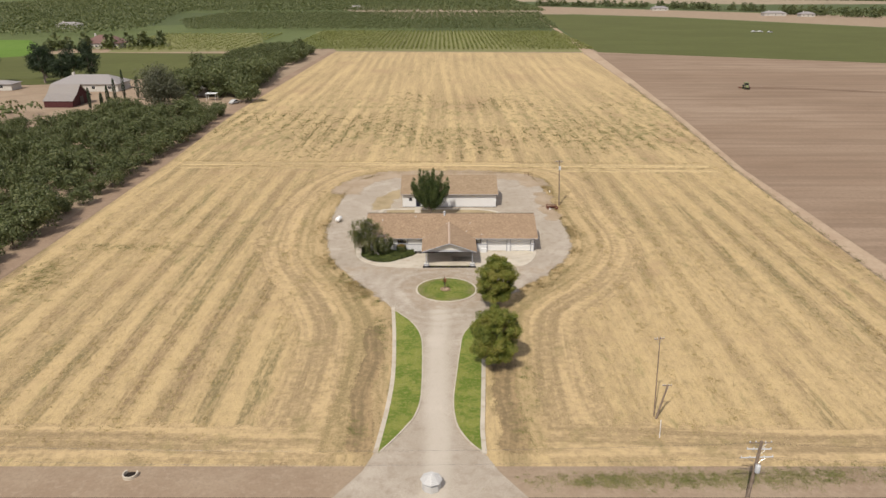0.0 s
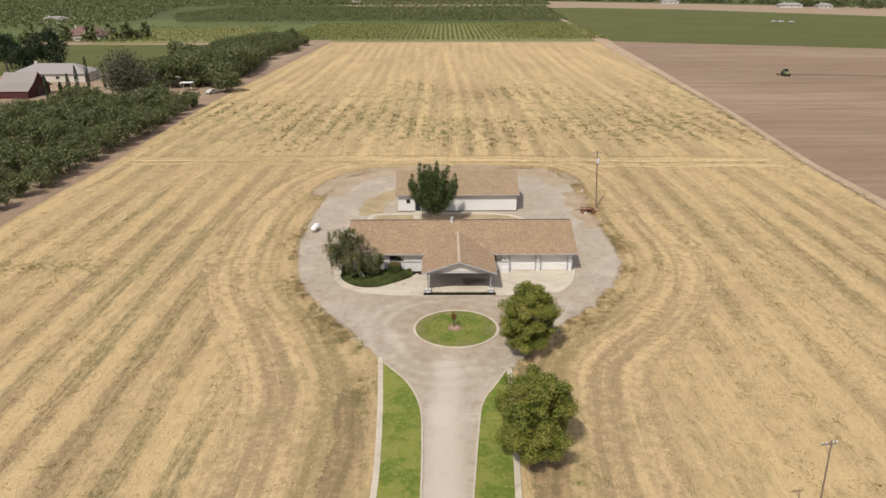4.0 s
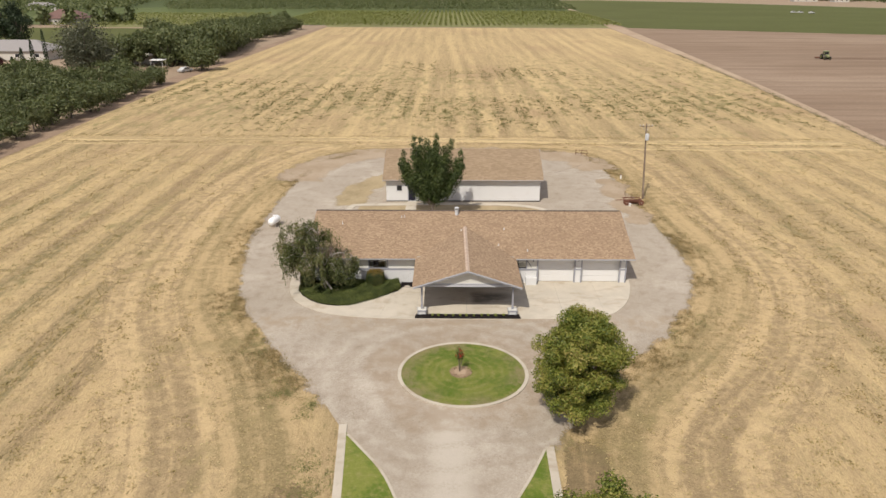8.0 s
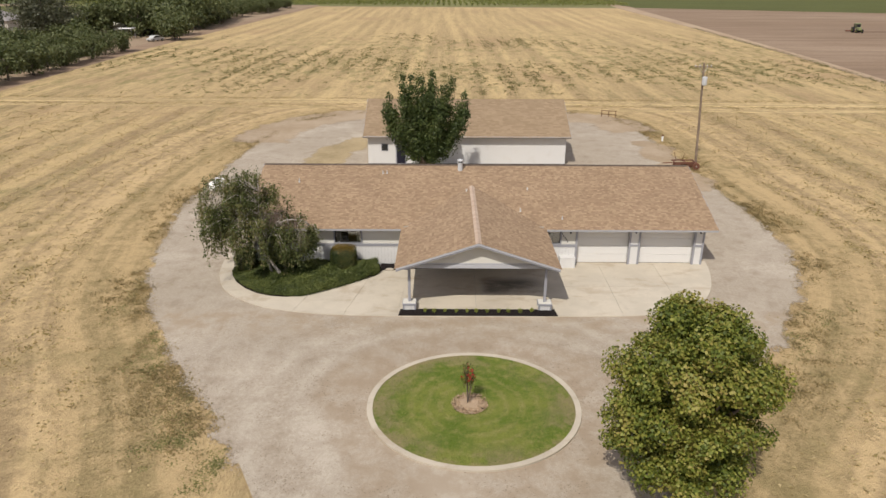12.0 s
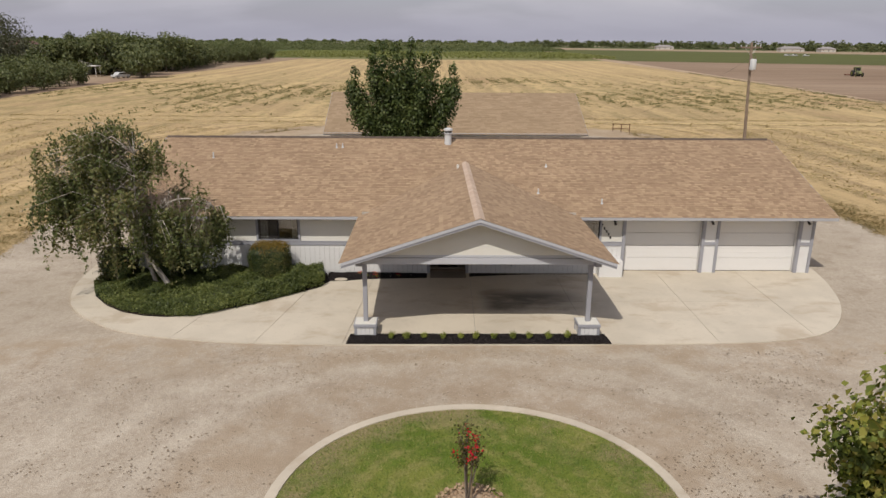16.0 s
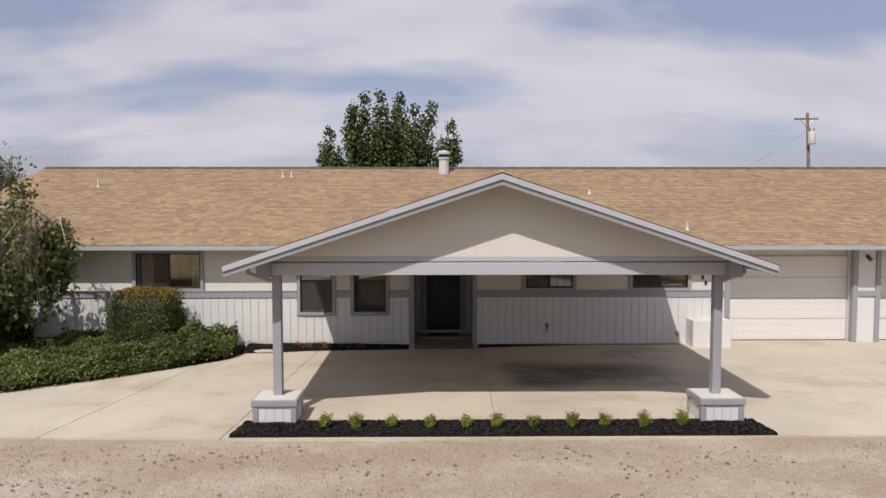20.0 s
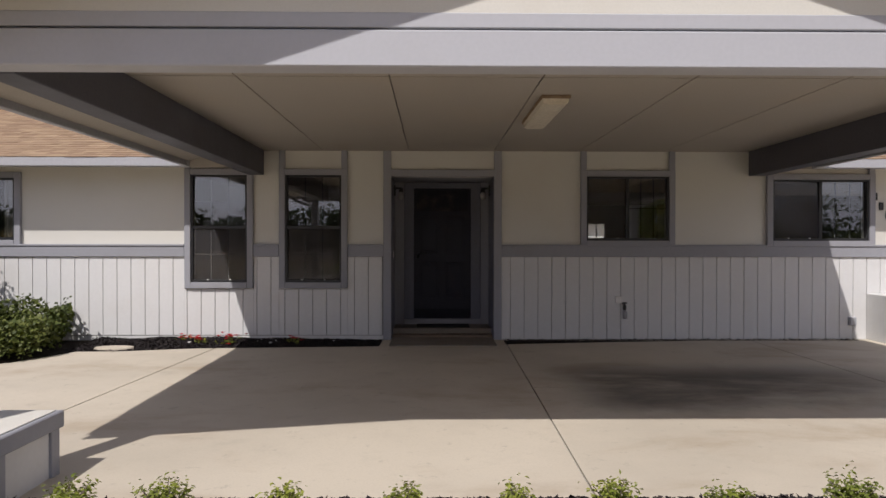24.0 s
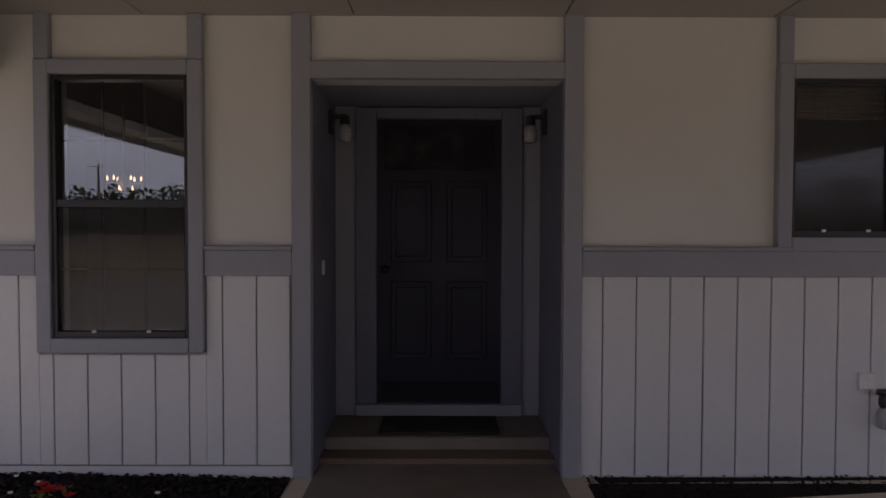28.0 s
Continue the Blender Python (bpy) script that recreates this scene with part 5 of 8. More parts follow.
def window(x0, x1, z0, z1, style):
    """A dark metal window set in the wall, with grey boards round it."""
    w = thing("window", ((x0 + x1) / 2, WY, z0), "", "")
    o = BASE[w.name]
    w.parent, w.location = house, o - BASE[house.name]
    BASE[w.name] = o
    t = 0.085
    pieces_of("trim_board", [(x0 - t, x0, WY - 0.045, WY + 0.03, z0 - t, z1 + t), (x1, x1 + t, WY - 0.045, WY + 0.03, z0 - t, z1 + t), (x0, x1, WY - 0.045, WY + 0.03, z1, z1 + t)], M["grey"], w, "painted grey board", 0.005)
    part("window_sill", boxes((x0, x1, WY - 0.052, WY + 0.03, z0 - t, z0), bevel=0.005), M["grey"], w, "painted grey sill board")
    f = 0.028
    part("window_frame", boxes((x0, x0 + f, WY - 0.02, WY + 0.06, z0, z1), (x1 - f, x1, WY - 0.02, WY + 0.06, z0, z1), (x0 + f, x1 - f, WY - 0.02, WY + 0.06, z0, z0 + f * 1.3), (x0 + f, x1 - f, WY - 0.02, WY + 0.06, z1 - f, z1), bevel=0.003), M["black"], w, "dark bronze metal frame")
    if style == "hung":
        zm = (z0 + z1) / 2 + 0.02
        part("meeting_rail", boxes((x0 + f, x1 - f, WY - 0.015, WY + 0.04, zm - 0.022, zm + 0.022), bevel=0.003), M["black"], w)
        spans = [((x0 + f, x1 - f, zm + 0.022, z1 - f), 0.03), ((x0 + f, x1 - f, z0 + f * 1.3, zm - 0.022), 0.012)]
        bars = spans
    else:
        xm = (x0 + x1) / 2
        part("meeting_rail", boxes((xm - 0.022, xm + 0.022, WY - 0.015, WY + 0.04, z0 + f, z1 - f), bevel=0.003), M["black"], w)
        spans = [((x0 + f, xm - 0.022, z0 + f * 1.3, z1 - f), 0.012), ((xm + 0.022, x1 - f, z0 + f * 1.3, z1 - f), 0.03)]
        bars = spans[1:]
    for (a, b, c, d), deep in spans:
        g = part("pane", boxes((a, b, WY + deep, WY + deep + 0.006, c, d)), M["glass" if deep > 0.02 else "screen_glass"], w)
        g.visible_shadow = False
        if deep < 0.02:
            part("insect_screen", boxes((a, b, WY + deep - 0.010, WY + deep - 0.007, c, d)), M["screen"], w, "fine grey insect screen")
    for (a, b, c, d), deep in bars:
        for i in (1, 2):
            q = a + (b - a) * i / 3
            part("muntin", boxes((q - 0.007, q + 0.007, WY + deep + 0.009, WY + deep + 0.016, c, d)), M["muntin"], w)
        part("muntin", boxes((a, b, WY + deep + 0.010, WY + deep + 0.015, (c + d) / 2 - 0.006, (c + d) / 2 + 0.006)), M["muntin"], w)
    for q in (0.3, 0.7):
        px = x0 + (x1 - x0) * q if style == "hung" else x0 + (x1 - x0) * q * 0.55
        part("latch", boxes((px - 0.012, px + 0.012, WY - 0.026, WY - 0.018, z0 + 0.03, z0 + 0.045)), M["pipe"], w, "small white latch")
    return w


for w in WINDOWS:
    window(*w)
# upright boards that run from the window heads up to the ceiling
for x0, x1, z0, z1, s in WINDOWS[2:]:
    pieces_of("upright_trim", [(q, q + 0.085, WY - 0.035, WY + 0.012, z1 + 0.085, 2.80) for q in (x0 - 0.085, x1)], M["grey"], house, "grey upright board between wall panels", 0.004)
pieces_of("entry_trim", [(q, q + 0.11, WY - 0.04, WY + 0.012, 0.06, 2.80) for q in (DOOR[0] - 0.11, DOOR[1])], M["grey"], house, "grey upright board beside the entry", 0.004)
part("entry_head", boxes((DOOR[0], DOOR[1], WY - 0.042, WY + 0.012, DOOR[3], DOOR[3] + 0.10), bevel=0.004), M["grey"], house)

# entry recess, step and door
DY = 102.52
pieces_of("recess_side", [(DOOR[0] - 0.117, DOOR[0] + 0.004, WY + 0.014, DY + 0.12, 0, 2.6), (DOOR[1] - 0.004, DOOR[1] + 0.117, WY + 0.014, DY + 0.12, 0, 2.6)], M["recess"], house, "side of the entry recess, shade in its grey")
part("recess_head", boxes((DOOR[0], DOOR[1], WY + 0.17, DY + 0.12, DOOR[3], 2.6)), M["grey"], house)
pieces_of("side_panel", [(DOOR[0], -0.62, DY, DY + 0.12, 0.2, DOOR[3]), (0.57, DOOR[1], DY, DY + 0.12, 0.2, DOOR[3])], M["grey"], house, "narrow grey panel beside the door")
part("doorbell", boxes((DOOR[0] + 0.004, DOOR[0] + 0.02, 101.93, 101.965, 1.27, 1.36), bevel=0.003), M["pipe"], house, "small white doorbell button")
entry = thing("front_door", (-0.025, DY, 0.22), "", "")
entry.parent, entry.location = house, Vector((-0.025, DY, 0.22)) - BASE[house.name]
pieces_of("door_casing", [(-0.62, -0.47, DY - 0.03, DY + 0.1, 0.30, 2.42), (0.42, 0.57, DY - 0.03, DY + 0.1, 0.30, 2.42), (-0.47, 0.42, DY - 0.03, DY + 0.1, 2.34, 2.42)], M["recess"], entry, "casing in trim grey darkened for shade", 0.006)
part("threshold", boxes((-0.62, 0.57, DY - 0.045, DY + 0.1, 0.22, 0.30), bevel=0.006), M["grey"], entry)
leaf = part("door_leaf", boxes((-0.47, 0.42, DY + 0.03, DY + 0.075, 0.30, 2.34)), M["door"], entry, "very dark panelled door")
for x0, x1 in ((-0.37, -0.08), (0.03, 0.32)):
    for z0, z1 in ((0.62, 1.18), (1.32, 1.90)):
        part("door_panel", boxes((x0, x1, DY + 0.016, DY + 0.031, z0, z1), (x0 + 0.035, x1 - 0.035, DY + 0.006, DY + 0.02, z0 + 0.04, z1 - 0.04), bevel=0.005), M["door"], leaf)
part("top_light", boxes((-0.42, 0.37, DY + 0.018, DY + 0.031, 1.98, 2.30), bevel=0.004), M["door_dark"], leaf, "dark screened top light")
part("kick_plate", boxes((-0.45, 0.40, DY + 0.02, DY + 0.031, 0.32, 0.45), bevel=0.003), M["door_dark"], leaf)
bm = rod(bmesh.new(), (-0.41, DY + 0.03, 1.27), (-0.41, DY - 0.02, 1.27), 0.014)
bmesh.ops.create_uvsphere(bm, u_segments=14, v_segments=8, radius=0.03, matrix=Matrix.Translation((-0.41, DY - 0.035, 1.27)))
part("door_knob", bm, M["black"], leaf, "dark round knob", True)
part("step", boxes((DOOR[0], DOOR[1], 101.98, DY + 0.02, 0.0, 0.215), bevel=0.012), M["step"], house, "concrete entry step")
part("entry_slab", boxes((DOOR[0] + 0.006, DOOR[1] - 0.006, 101.0, 101.978, 0.02, 0.108), bevel=0.006), M["step"], house, "stained concrete entry slab")
solo("door_mat", boxes((-0.42, 0.38, 102.05, 102.45, 0.215, 0.232), bevel=0.005), M["mat"], "black rubber door mat on the step", "mat")
for s in (-1, 1):
    x0 = DOOR[0] if s < 0 else DOOR[1]
    lamp = thing("jar_lamp", (x0 - s * 0.06, 102.25, 2.2), "clear glass jar wall lamp on a black bracket", "lamp", "entry lamps")
    part("bracket", boxes((min(x0, x0 - s * 0.03), max(x0, x0 - s * 0.03), 102.2, 102.3, 2.20, 2.36), (min(x0 - s * 0.03, x0 - s * 0.12), max(x0 - s * 0.03, x0 - s * 0.12), 102.23, 102.27, 2.30, 2.33), bevel=0.004), M["black"], lamp)
    part("cap", rod(bmesh.new(), (x0 - s * 0.11, 102.25, 2.26), (x0 - s * 0.11, 102.25, 2.32), 0.035, 0.03, 14), M["black"], lamp)
    part("jar", lathe(bmesh.new(), [(0.015, 0.0), (0.04, 0.01), (0.047, 0.05), (0.045, 0.09), (0.03, 0.12)], (x0 - s * 0.11, 102.25, 2.14), 16), M["jar"], lamp, "plain grey glass jar", True)

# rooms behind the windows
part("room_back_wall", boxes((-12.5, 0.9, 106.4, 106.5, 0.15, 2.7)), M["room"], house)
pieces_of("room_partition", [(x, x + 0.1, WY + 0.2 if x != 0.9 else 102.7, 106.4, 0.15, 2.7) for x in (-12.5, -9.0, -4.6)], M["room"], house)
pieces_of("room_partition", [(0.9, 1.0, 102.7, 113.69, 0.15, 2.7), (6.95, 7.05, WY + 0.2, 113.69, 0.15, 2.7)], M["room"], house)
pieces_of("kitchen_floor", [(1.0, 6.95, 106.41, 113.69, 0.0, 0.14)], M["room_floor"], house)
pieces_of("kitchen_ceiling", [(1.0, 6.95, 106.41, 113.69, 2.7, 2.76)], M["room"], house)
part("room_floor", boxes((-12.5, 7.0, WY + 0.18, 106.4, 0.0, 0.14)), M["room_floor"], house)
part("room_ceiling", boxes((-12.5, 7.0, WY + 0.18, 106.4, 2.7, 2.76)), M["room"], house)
for x0, x1 in ((-7.66, -7.35), (-6.4, -6.12), (-11.55, -11.25), (-10.3, -10.02)):
    bm, prev = bmesh.new(), None
    for i in range(13):
        q = x0 + (x1 - x0) * i / 12
        y = WY + 0.24 + 0.035 * math.sin(i * 1.9)
        cur = (bm.verts.new((q, y, 1.3)), bm.verts.new((q, y, 2.5)))
        if prev:
            bm.faces.new((prev[0], cur[0], cur[1], prev[1]))
        prev = cur
    part("curtain", bm, M["curtain"], house, "pale gathered curtain")
for x0, x1, z in ((2.06, 3.2, 2.40), (4.76, 6.08, 2.36)):
    blind = inner("raised_blind", ((x0 + x1) / 2, WY + 0.11, z), "raised wooden blind")
    pieces_of("slat", [(x0, x1, WY + 0.10, WY + 0.125, z - i * 0.022, z + 0.012 - i * 0.022) for i in range(9)], M["wood"], blind)
chand = thing("chandelier", (-2.98, 104.1, 1.95), "small lit brass chandelier hanging in the front room", "chandelier")
part("stem", rod(bmesh.new(), (-2.98, 104.1, 2.02), (-2.98, 104.1, 2.70), 0.012), M["metal"], chand)
part("hub", lathe(bmesh.new(), [(0.01, -0.1), (0.05, -0.05), (0.06, 0.0), (0.02, 0.08)], (-2.98, 104.1, 2.0), 14), M["metal"], chand, smooth=True)
for i in range(9):
    a = 2 * math.pi * i / (6 if i < 6 else 3) + 0.3
    r, z = (0.145, 2.0) if i < 6 else (0.07, 1.91)
    ex, ey = -2.98 + r * math.cos(a), 104.1 + r * math.sin(a)
    part("arm", rod(bmesh.new(), (-2.98, 104.1, z - 0.02), (ex, ey, z - 0.02), 0.006, 0.005, 6), M["metal"], chand)
    part("bulb", lathe(bmesh.new(), [(0.005, 0), (0.011, 0.015), (0.007, 0.035), (0.001, 0.05)], (ex, ey, z), 8), M["bulb"], chand, "glowing candle bulb", True)

# garage front
GY = 101.98
PIER = [(7.15, 7.25), (10.40, 11.08), (14.38, 14.99)]
pieces_of("garage_lintel", [(7.25, 10.40, GY + 0.06, GY + 0.2, 2.28, 2.7), (11.08, 14.38, GY + 0.06, GY + 0.2, 2.28, 2.7)], M["white"], house)
pieces_of("garage_pier", [(a, b, WY + 0.13, GY + 0.2, 0.0, 2.7) for a, b in PIER], M["white"], house)
rows = []
for a, b in ((10.40, 11.08), (14.38, 15.0)):
    rows += [(q, q + 0.12, WY + 0.085, WY + 0.25, 0.10, 2.62) for q in (a - 0.01, b - 0.11)]
    rows.append((a + 0.11, b - 0.11, WY + 0.09, WY + 0.25, 1.28, 1.42))
rows += [(7.06, 7.19, WY - 0.04, WY + 0.36, 0.10, 2.62)]
pieces_of("pier_trim", rows, M["grey"], house, "grey board on a garage pier", 0.004)
for a, b in ((7.25, 10.40), (11.08, 14.38)):
    g = thing("garage_door", ((a + b) / 2, GY, 0.1), "", "")
    g.parent, g.location = house, Vector(((a + b) / 2, GY, 0.1)) - BASE[house.name]
    for i in range(4):
        z = 0.115 + i * 0.545
        bm = boxes((a + 0.01, b - 0.01, GY + 0.01, GY + 0.05, z, z + 0.535), bevel=0.008)
        for j in range(3):
            box(bm, a + 0.02, b - 0.02, GY + 0.004, GY + 0.012, z + 0.06 + j * 0.17, z + 0.07 + j * 0.17)
        part("door_panel", bm, M["garage"], g, "white ribbed steel panel")
    part("bottom_seal", boxes((a + 0.01, b - 0.01, GY + 0.005, GY + 0.05, 0.095, 0.115)), M["tyre"], g, "black rubber seal")
# low white bump-out under the number panel
part("meter_box", boxes((6.10, 7.05, 101.12, WY - 0.01, 0.05, 0.76), bevel=0.01), M["white"], house, "low white boxed bump-out")
for i, (x, z) in enumerate(((6.22, 2.16), (6.31, 2.02), (6.41, 1.90), (6.50, 1.78), (6.58, 1.64))):
    part("number_bar", boxes((x - 0.03, x + 0.03, WY - 0.012, WY + 0.004, z - 0.055, z + 0.055)), M["black"], house, "plain black bar")
for x, y in ((6.72, WY), (10.74, WY + 0.13), (14.69, WY + 0.13)):
    lamp = thing("spot_lamp", (x, y, 2.25), "small black outdoor wall spotlight", "lamp", "wall spotlights")
    part("mount", rod(bmesh.new(), (x, y + 0.02, 2.3), (x, y - 0.04, 2.3), 0.045, 0.04, 14), M["black"], lamp)
    part("head", rod(bmesh.new(), (x, y - 0.03, 2.29), (x, y - 0.15, 2.22), 0.04, 0.055, 14), M["black"], lamp)
tap = thing("wall_tap", (2.55, WY, 0.45), "black covered hose tap hanging under a small wall plate", "tap")
part("plate", boxes((2.45, 2.55, WY - 0.025, WY - 0.005, 0.62, 0.72), bevel=0.004), M["pipe"], tap)
part("pipe", rod(bmesh.new(), (2.57, WY - 0.01, 0.60), (2.57, WY - 0.075, 0.60), 0.013), M["black"], tap)
part("valve", lathe(bmesh.new(), [(0.012, 0.0), (0.026, 0.02), (0.026, 0.06), (0.014, 0.09)], (2.57, WY - 0.065, 0.52), 12), M["black"], tap, smooth=True)
part("handle", rod(bmesh.new(), (2.535, WY - 0.065, 0.625), (2.605, WY - 0.065, 0.625), 0.011), M["black"], tap)
part("cup", lathe(bmesh.new(), [(0.02, 0.0), (0.034, 0.012), (0.036, 0.09), (0.02, 0.125)], (2.575, WY - 0.06, 0.40), 14), M["gutter"], tap, "small grey cup under the valve", True)
outlet = thing("wall_outlet", (5.88, WY, 0.36), "small grey covered outlet box low on the wall", "outlet")
part("cover", boxes((5.83, 5.93, WY - 0.06, WY - 0.005, 0.30, 0.42), bevel=0.008), M["gutter"], outlet)


# ---- roofs ----
def roof_plate(bm, corners, thick):
    """A slab under four or more corners of a slope."""
    top = [bm.verts.new(c) for c in corners]
    bot = [bm.verts.new((c[0], c[1], c[2] - thick)) for c in corners]
    k = len(corners)
    bm.faces.new(top); bm.faces.new(list(reversed(bot)))
    for i in range(k):
        bm.faces.new((top[i], bot[i], bot[(i + 1) % k], top[(i + 1) % k]))
    bmesh.ops.recalc_face_normals(bm, faces=bm.faces[:])


def shingle_box(rng, u0, u1, v0, v1):
    """One tab: a thin wedge, thicker at its lower edge, in slope places (u across, v up, w out)."""
    t = 0.009 + 0.004 * rng.random()
    return [(u0, v0, 0.0), (u1, v0, 0.0), (u1, v0, t), (u0, v0, t), (u0, v1, 0.002), (u1, v1, 0.002)]


TAB_FACES = [(0, 1, 2, 3), (3, 2, 5, 4), (0, 3, 4), (1, 5, 2)]


def lay_shingles(rng, inside, u0, u1, v1, to_world, tab=0.21, course=0.143, single=None):
    """Courses of tabs on a slope; those for which single() holds are given back apart."""
    vs, fs, apart = [], [], []
    rows = int(v1 / course)
    for i in range(-1, rows):
        v = i * course + 0.04
        u = u0 - rng.uniform(0, tab)
        while u < u1:
            w = tab * rng.uniform(0.55, 1.25)
            a, b = max(u, u0), min(u + w - 0.004, u1)
            if b - a > 0.04 and inside((a + b) / 2, v + 0.07):
                drop = rng.uniform(0, 0.012)
                q = shingle_box(rng, a, b, v - drop, v + course * 1.15)
                if single and single((a + b) / 2, v):
                    apart.append([to_world(*p) for p in q])
                else:
                    k = len(vs)
                    vs += [to_world(*p) for p in q]
                    fs += [tuple(k + j for j in f) for f in TAB_FACES]
            u += w
    return vs, fs, apart


rs = np.random.default_rng(21)
NOTCH = 102.0
roof = part("roof", (lambda bm: (roof_plate(bm, [(HX0, EAVE_Y, EAVE_Z), (-3.0, EAVE_Y, EAVE_Z), (-3.0, RIDGE_Y, RIDGE_Z), (HX0, RIDGE_Y, RIDGE_Z)], 0.13), roof_plate(bm, [(-3.0, NOTCH, EAVE_Z + SLOPE * (NOTCH - EAVE_Y)), (4.56, NOTCH, EAVE_Z + SLOPE * (NOTCH - EAVE_Y)), (4.56, RIDGE_Y, RIDGE_Z), (-3.0, RIDGE_Y, RIDGE_Z)], 0.13), roof_plate(bm, [(4.56, EAVE_Y, EAVE_Z), (HX1, EAVE_Y, EAVE_Z), (HX1, RIDGE_Y, RIDGE_Z), (4.56, RIDGE_Y, RIDGE_Z)], 0.13), roof_plate(bm, [(HX0, 2 * RIDGE_Y - EAVE_Y, EAVE_Z), (HX0, RIDGE_Y, RIDGE_Z), (HX1, RIDGE_Y, RIDGE_Z), (HX1, 2 * RIDGE_Y - EAVE_Y, EAVE_Z)], 0.13), bm)[-1])(bmesh.new()), M["underlay"], house, "tan and brown asphalt shingle roof")
SL = math.hypot(1, SLOPE)
def on_main(u, v, w):
    return (u, EAVE_Y + v / SL - w * SLOPE / SL, EAVE_Z + v * SLOPE / SL + w / SL)
def on_back(u, v, w):
    return (u, 2 * RIDGE_Y - EAVE_Y - v / SL + w * SLOPE / SL, EAVE_Z + v * SLOPE / SL + w / SL)
def carport_covers(x, z):
    return CZ - CSL * abs(x - CX) > z + 0.03 and abs(x - CX) < CH
vs, fs, _ = lay_shingles(rs, lambda u, v: not carport_covers(u, EAVE_Z + v * SLOPE / SL), HX0 - 0.02, HX1 + 0.02, (RIDGE_Y - EAVE_Y) * SL, on_main)
hang("shingles", mesh_of("shingles", vs, fs, M["shingle"]), roof, "", "stuff")
vs, fs, _ = lay_shingles(rs, lambda u, v: True, HX0 - 0.02, HX1 + 0.02, (RIDGE_Y - EAVE_Y) * SL, on_back, 0.6, 0.29)
hang("shingles", mesh_of("shingles", vs, fs, M["shingle"]), roof, "", "stuff")
def cap_mesh(axis, lift, length, mat):
    """One bent cap shingle lying over a ridge that runs along x (0) or y (1)."""
    me = bpy.data.meshes.new("ridge_cap")
    bm = prism(bmesh.new(), [(-0.16, -0.035), (0, 0.035 + lift), (0.16, -0.035), (0, 0.01)], axis, 0, length)
    bm.to_mesh(me)
    bm.free()
    me.materials.append(mat)
    return me


caps = [cap_mesh(0, 0.006 * k, 0.288, M["ridge"]) for k in (0, 1)]
for i in range(int((HX1 - HX0) / 0.28)):
    hang("ridge_cap", caps[i % 2], roof, "", "", (HX0 + i * 0.28, RIDGE_Y, RIDGE_Z))
# fascia gutter, soffit and barge boards
pieces_of("frieze_board", [(-3.449, -2.97, EAVE_Y - 0.03, EAVE_Y + 0.008, 2.50, 2.797), (4.52, 4.999, EAVE_Y - 0.03, EAVE_Y + 0.008, 2.50, 2.797)], M["soffit"], house)
pieces_of("gutter", [(HX0, -3.45, EAVE_Y - 0.10, EAVE_Y + 0.01, 2.50, 2.635), (5.0, HX1, EAVE_Y - 0.10, EAVE_Y + 0.01, 2.50, 2.635)], M["gutter"], house, "grey metal gutter along the eave", 0.012)
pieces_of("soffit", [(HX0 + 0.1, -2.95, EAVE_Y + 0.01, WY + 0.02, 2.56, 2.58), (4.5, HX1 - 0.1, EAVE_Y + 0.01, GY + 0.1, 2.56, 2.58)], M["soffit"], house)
for x in (HX0 - 0.04, HX1):
    for s in (1, -1):
        y0 = EAVE_Y if s > 0 else 2 * RIDGE_Y - EAVE_Y
        part("barge_board", prism(bmesh.new(), [(y0, EAVE_Z - 0.17), (y0, EAVE_Z - 0.005), (RIDGE_Y, RIDGE_Z - 0.005), (RIDGE_Y, RIDGE_Z - 0.17)], 0, x, x + 0.04), M["grey"], house, "grey barge board on a gable end")
# pipes and flue on the roof
def roof_point(x, y):
    return Vector((x, y, EAVE_Z + SLOPE * (y - EAVE_Y)))
for x, y, h in ((-10.5, 105.65, 0.25), (-5.1, 106.63, 0.2), (-4.83, 106.66, 0.2), (4.35, 104.95, 0.14), (3.72, 102.75, 0.2), (6.22, 102.0, 0.2)):
    p = roof_point(x, y)
    bm = rod(bmesh.new(), p - Vector((0, 0, 0.1)), p + Vector((0, 0, h)), 0.026, sides=12)
    rod(bm, p - Vector((0, 0, 0.03)), p + Vector((0, 0, 0.06)), 0.07, 0.03, 12)
    part("vent_pipe", bm, M["silver"], roof, "white vent pipe with flashing")
p = roof_point(0.05, 107.1)
part("flue", lathe(bmesh.new(), [(0.17, -0.1), (0.16, 0.45), (0.20, 0.46), (0.20, 0.50), (0.155, 0.51), (0.155, 0.60), (0.21, 0.61), (0.21, 0.68), (0.05, 0.74)], tuple(p), 20), M["silver"], roof, "pale galvanised flue with a cap")
part("flue_band", rod(bmesh.new(), p + Vector((0, 0, 0.51)), p + Vector((0, 0, 0.60)), 0.165, sides=20), M["black"], roof)

# ---- carport ----
E_X0, E_X1, E_Z = CX - CH, CX + CH, CZ - CSL * CH
def meet(z):
    return EAVE_Y + (z - EAVE_Z) / SLOPE
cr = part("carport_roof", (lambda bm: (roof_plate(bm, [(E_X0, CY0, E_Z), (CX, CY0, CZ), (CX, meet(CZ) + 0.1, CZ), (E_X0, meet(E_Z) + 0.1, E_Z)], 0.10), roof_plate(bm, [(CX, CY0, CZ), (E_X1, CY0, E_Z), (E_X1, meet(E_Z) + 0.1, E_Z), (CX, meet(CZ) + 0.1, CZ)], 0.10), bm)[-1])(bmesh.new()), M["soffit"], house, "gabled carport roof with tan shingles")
CL = math.hypot(1, CSL)
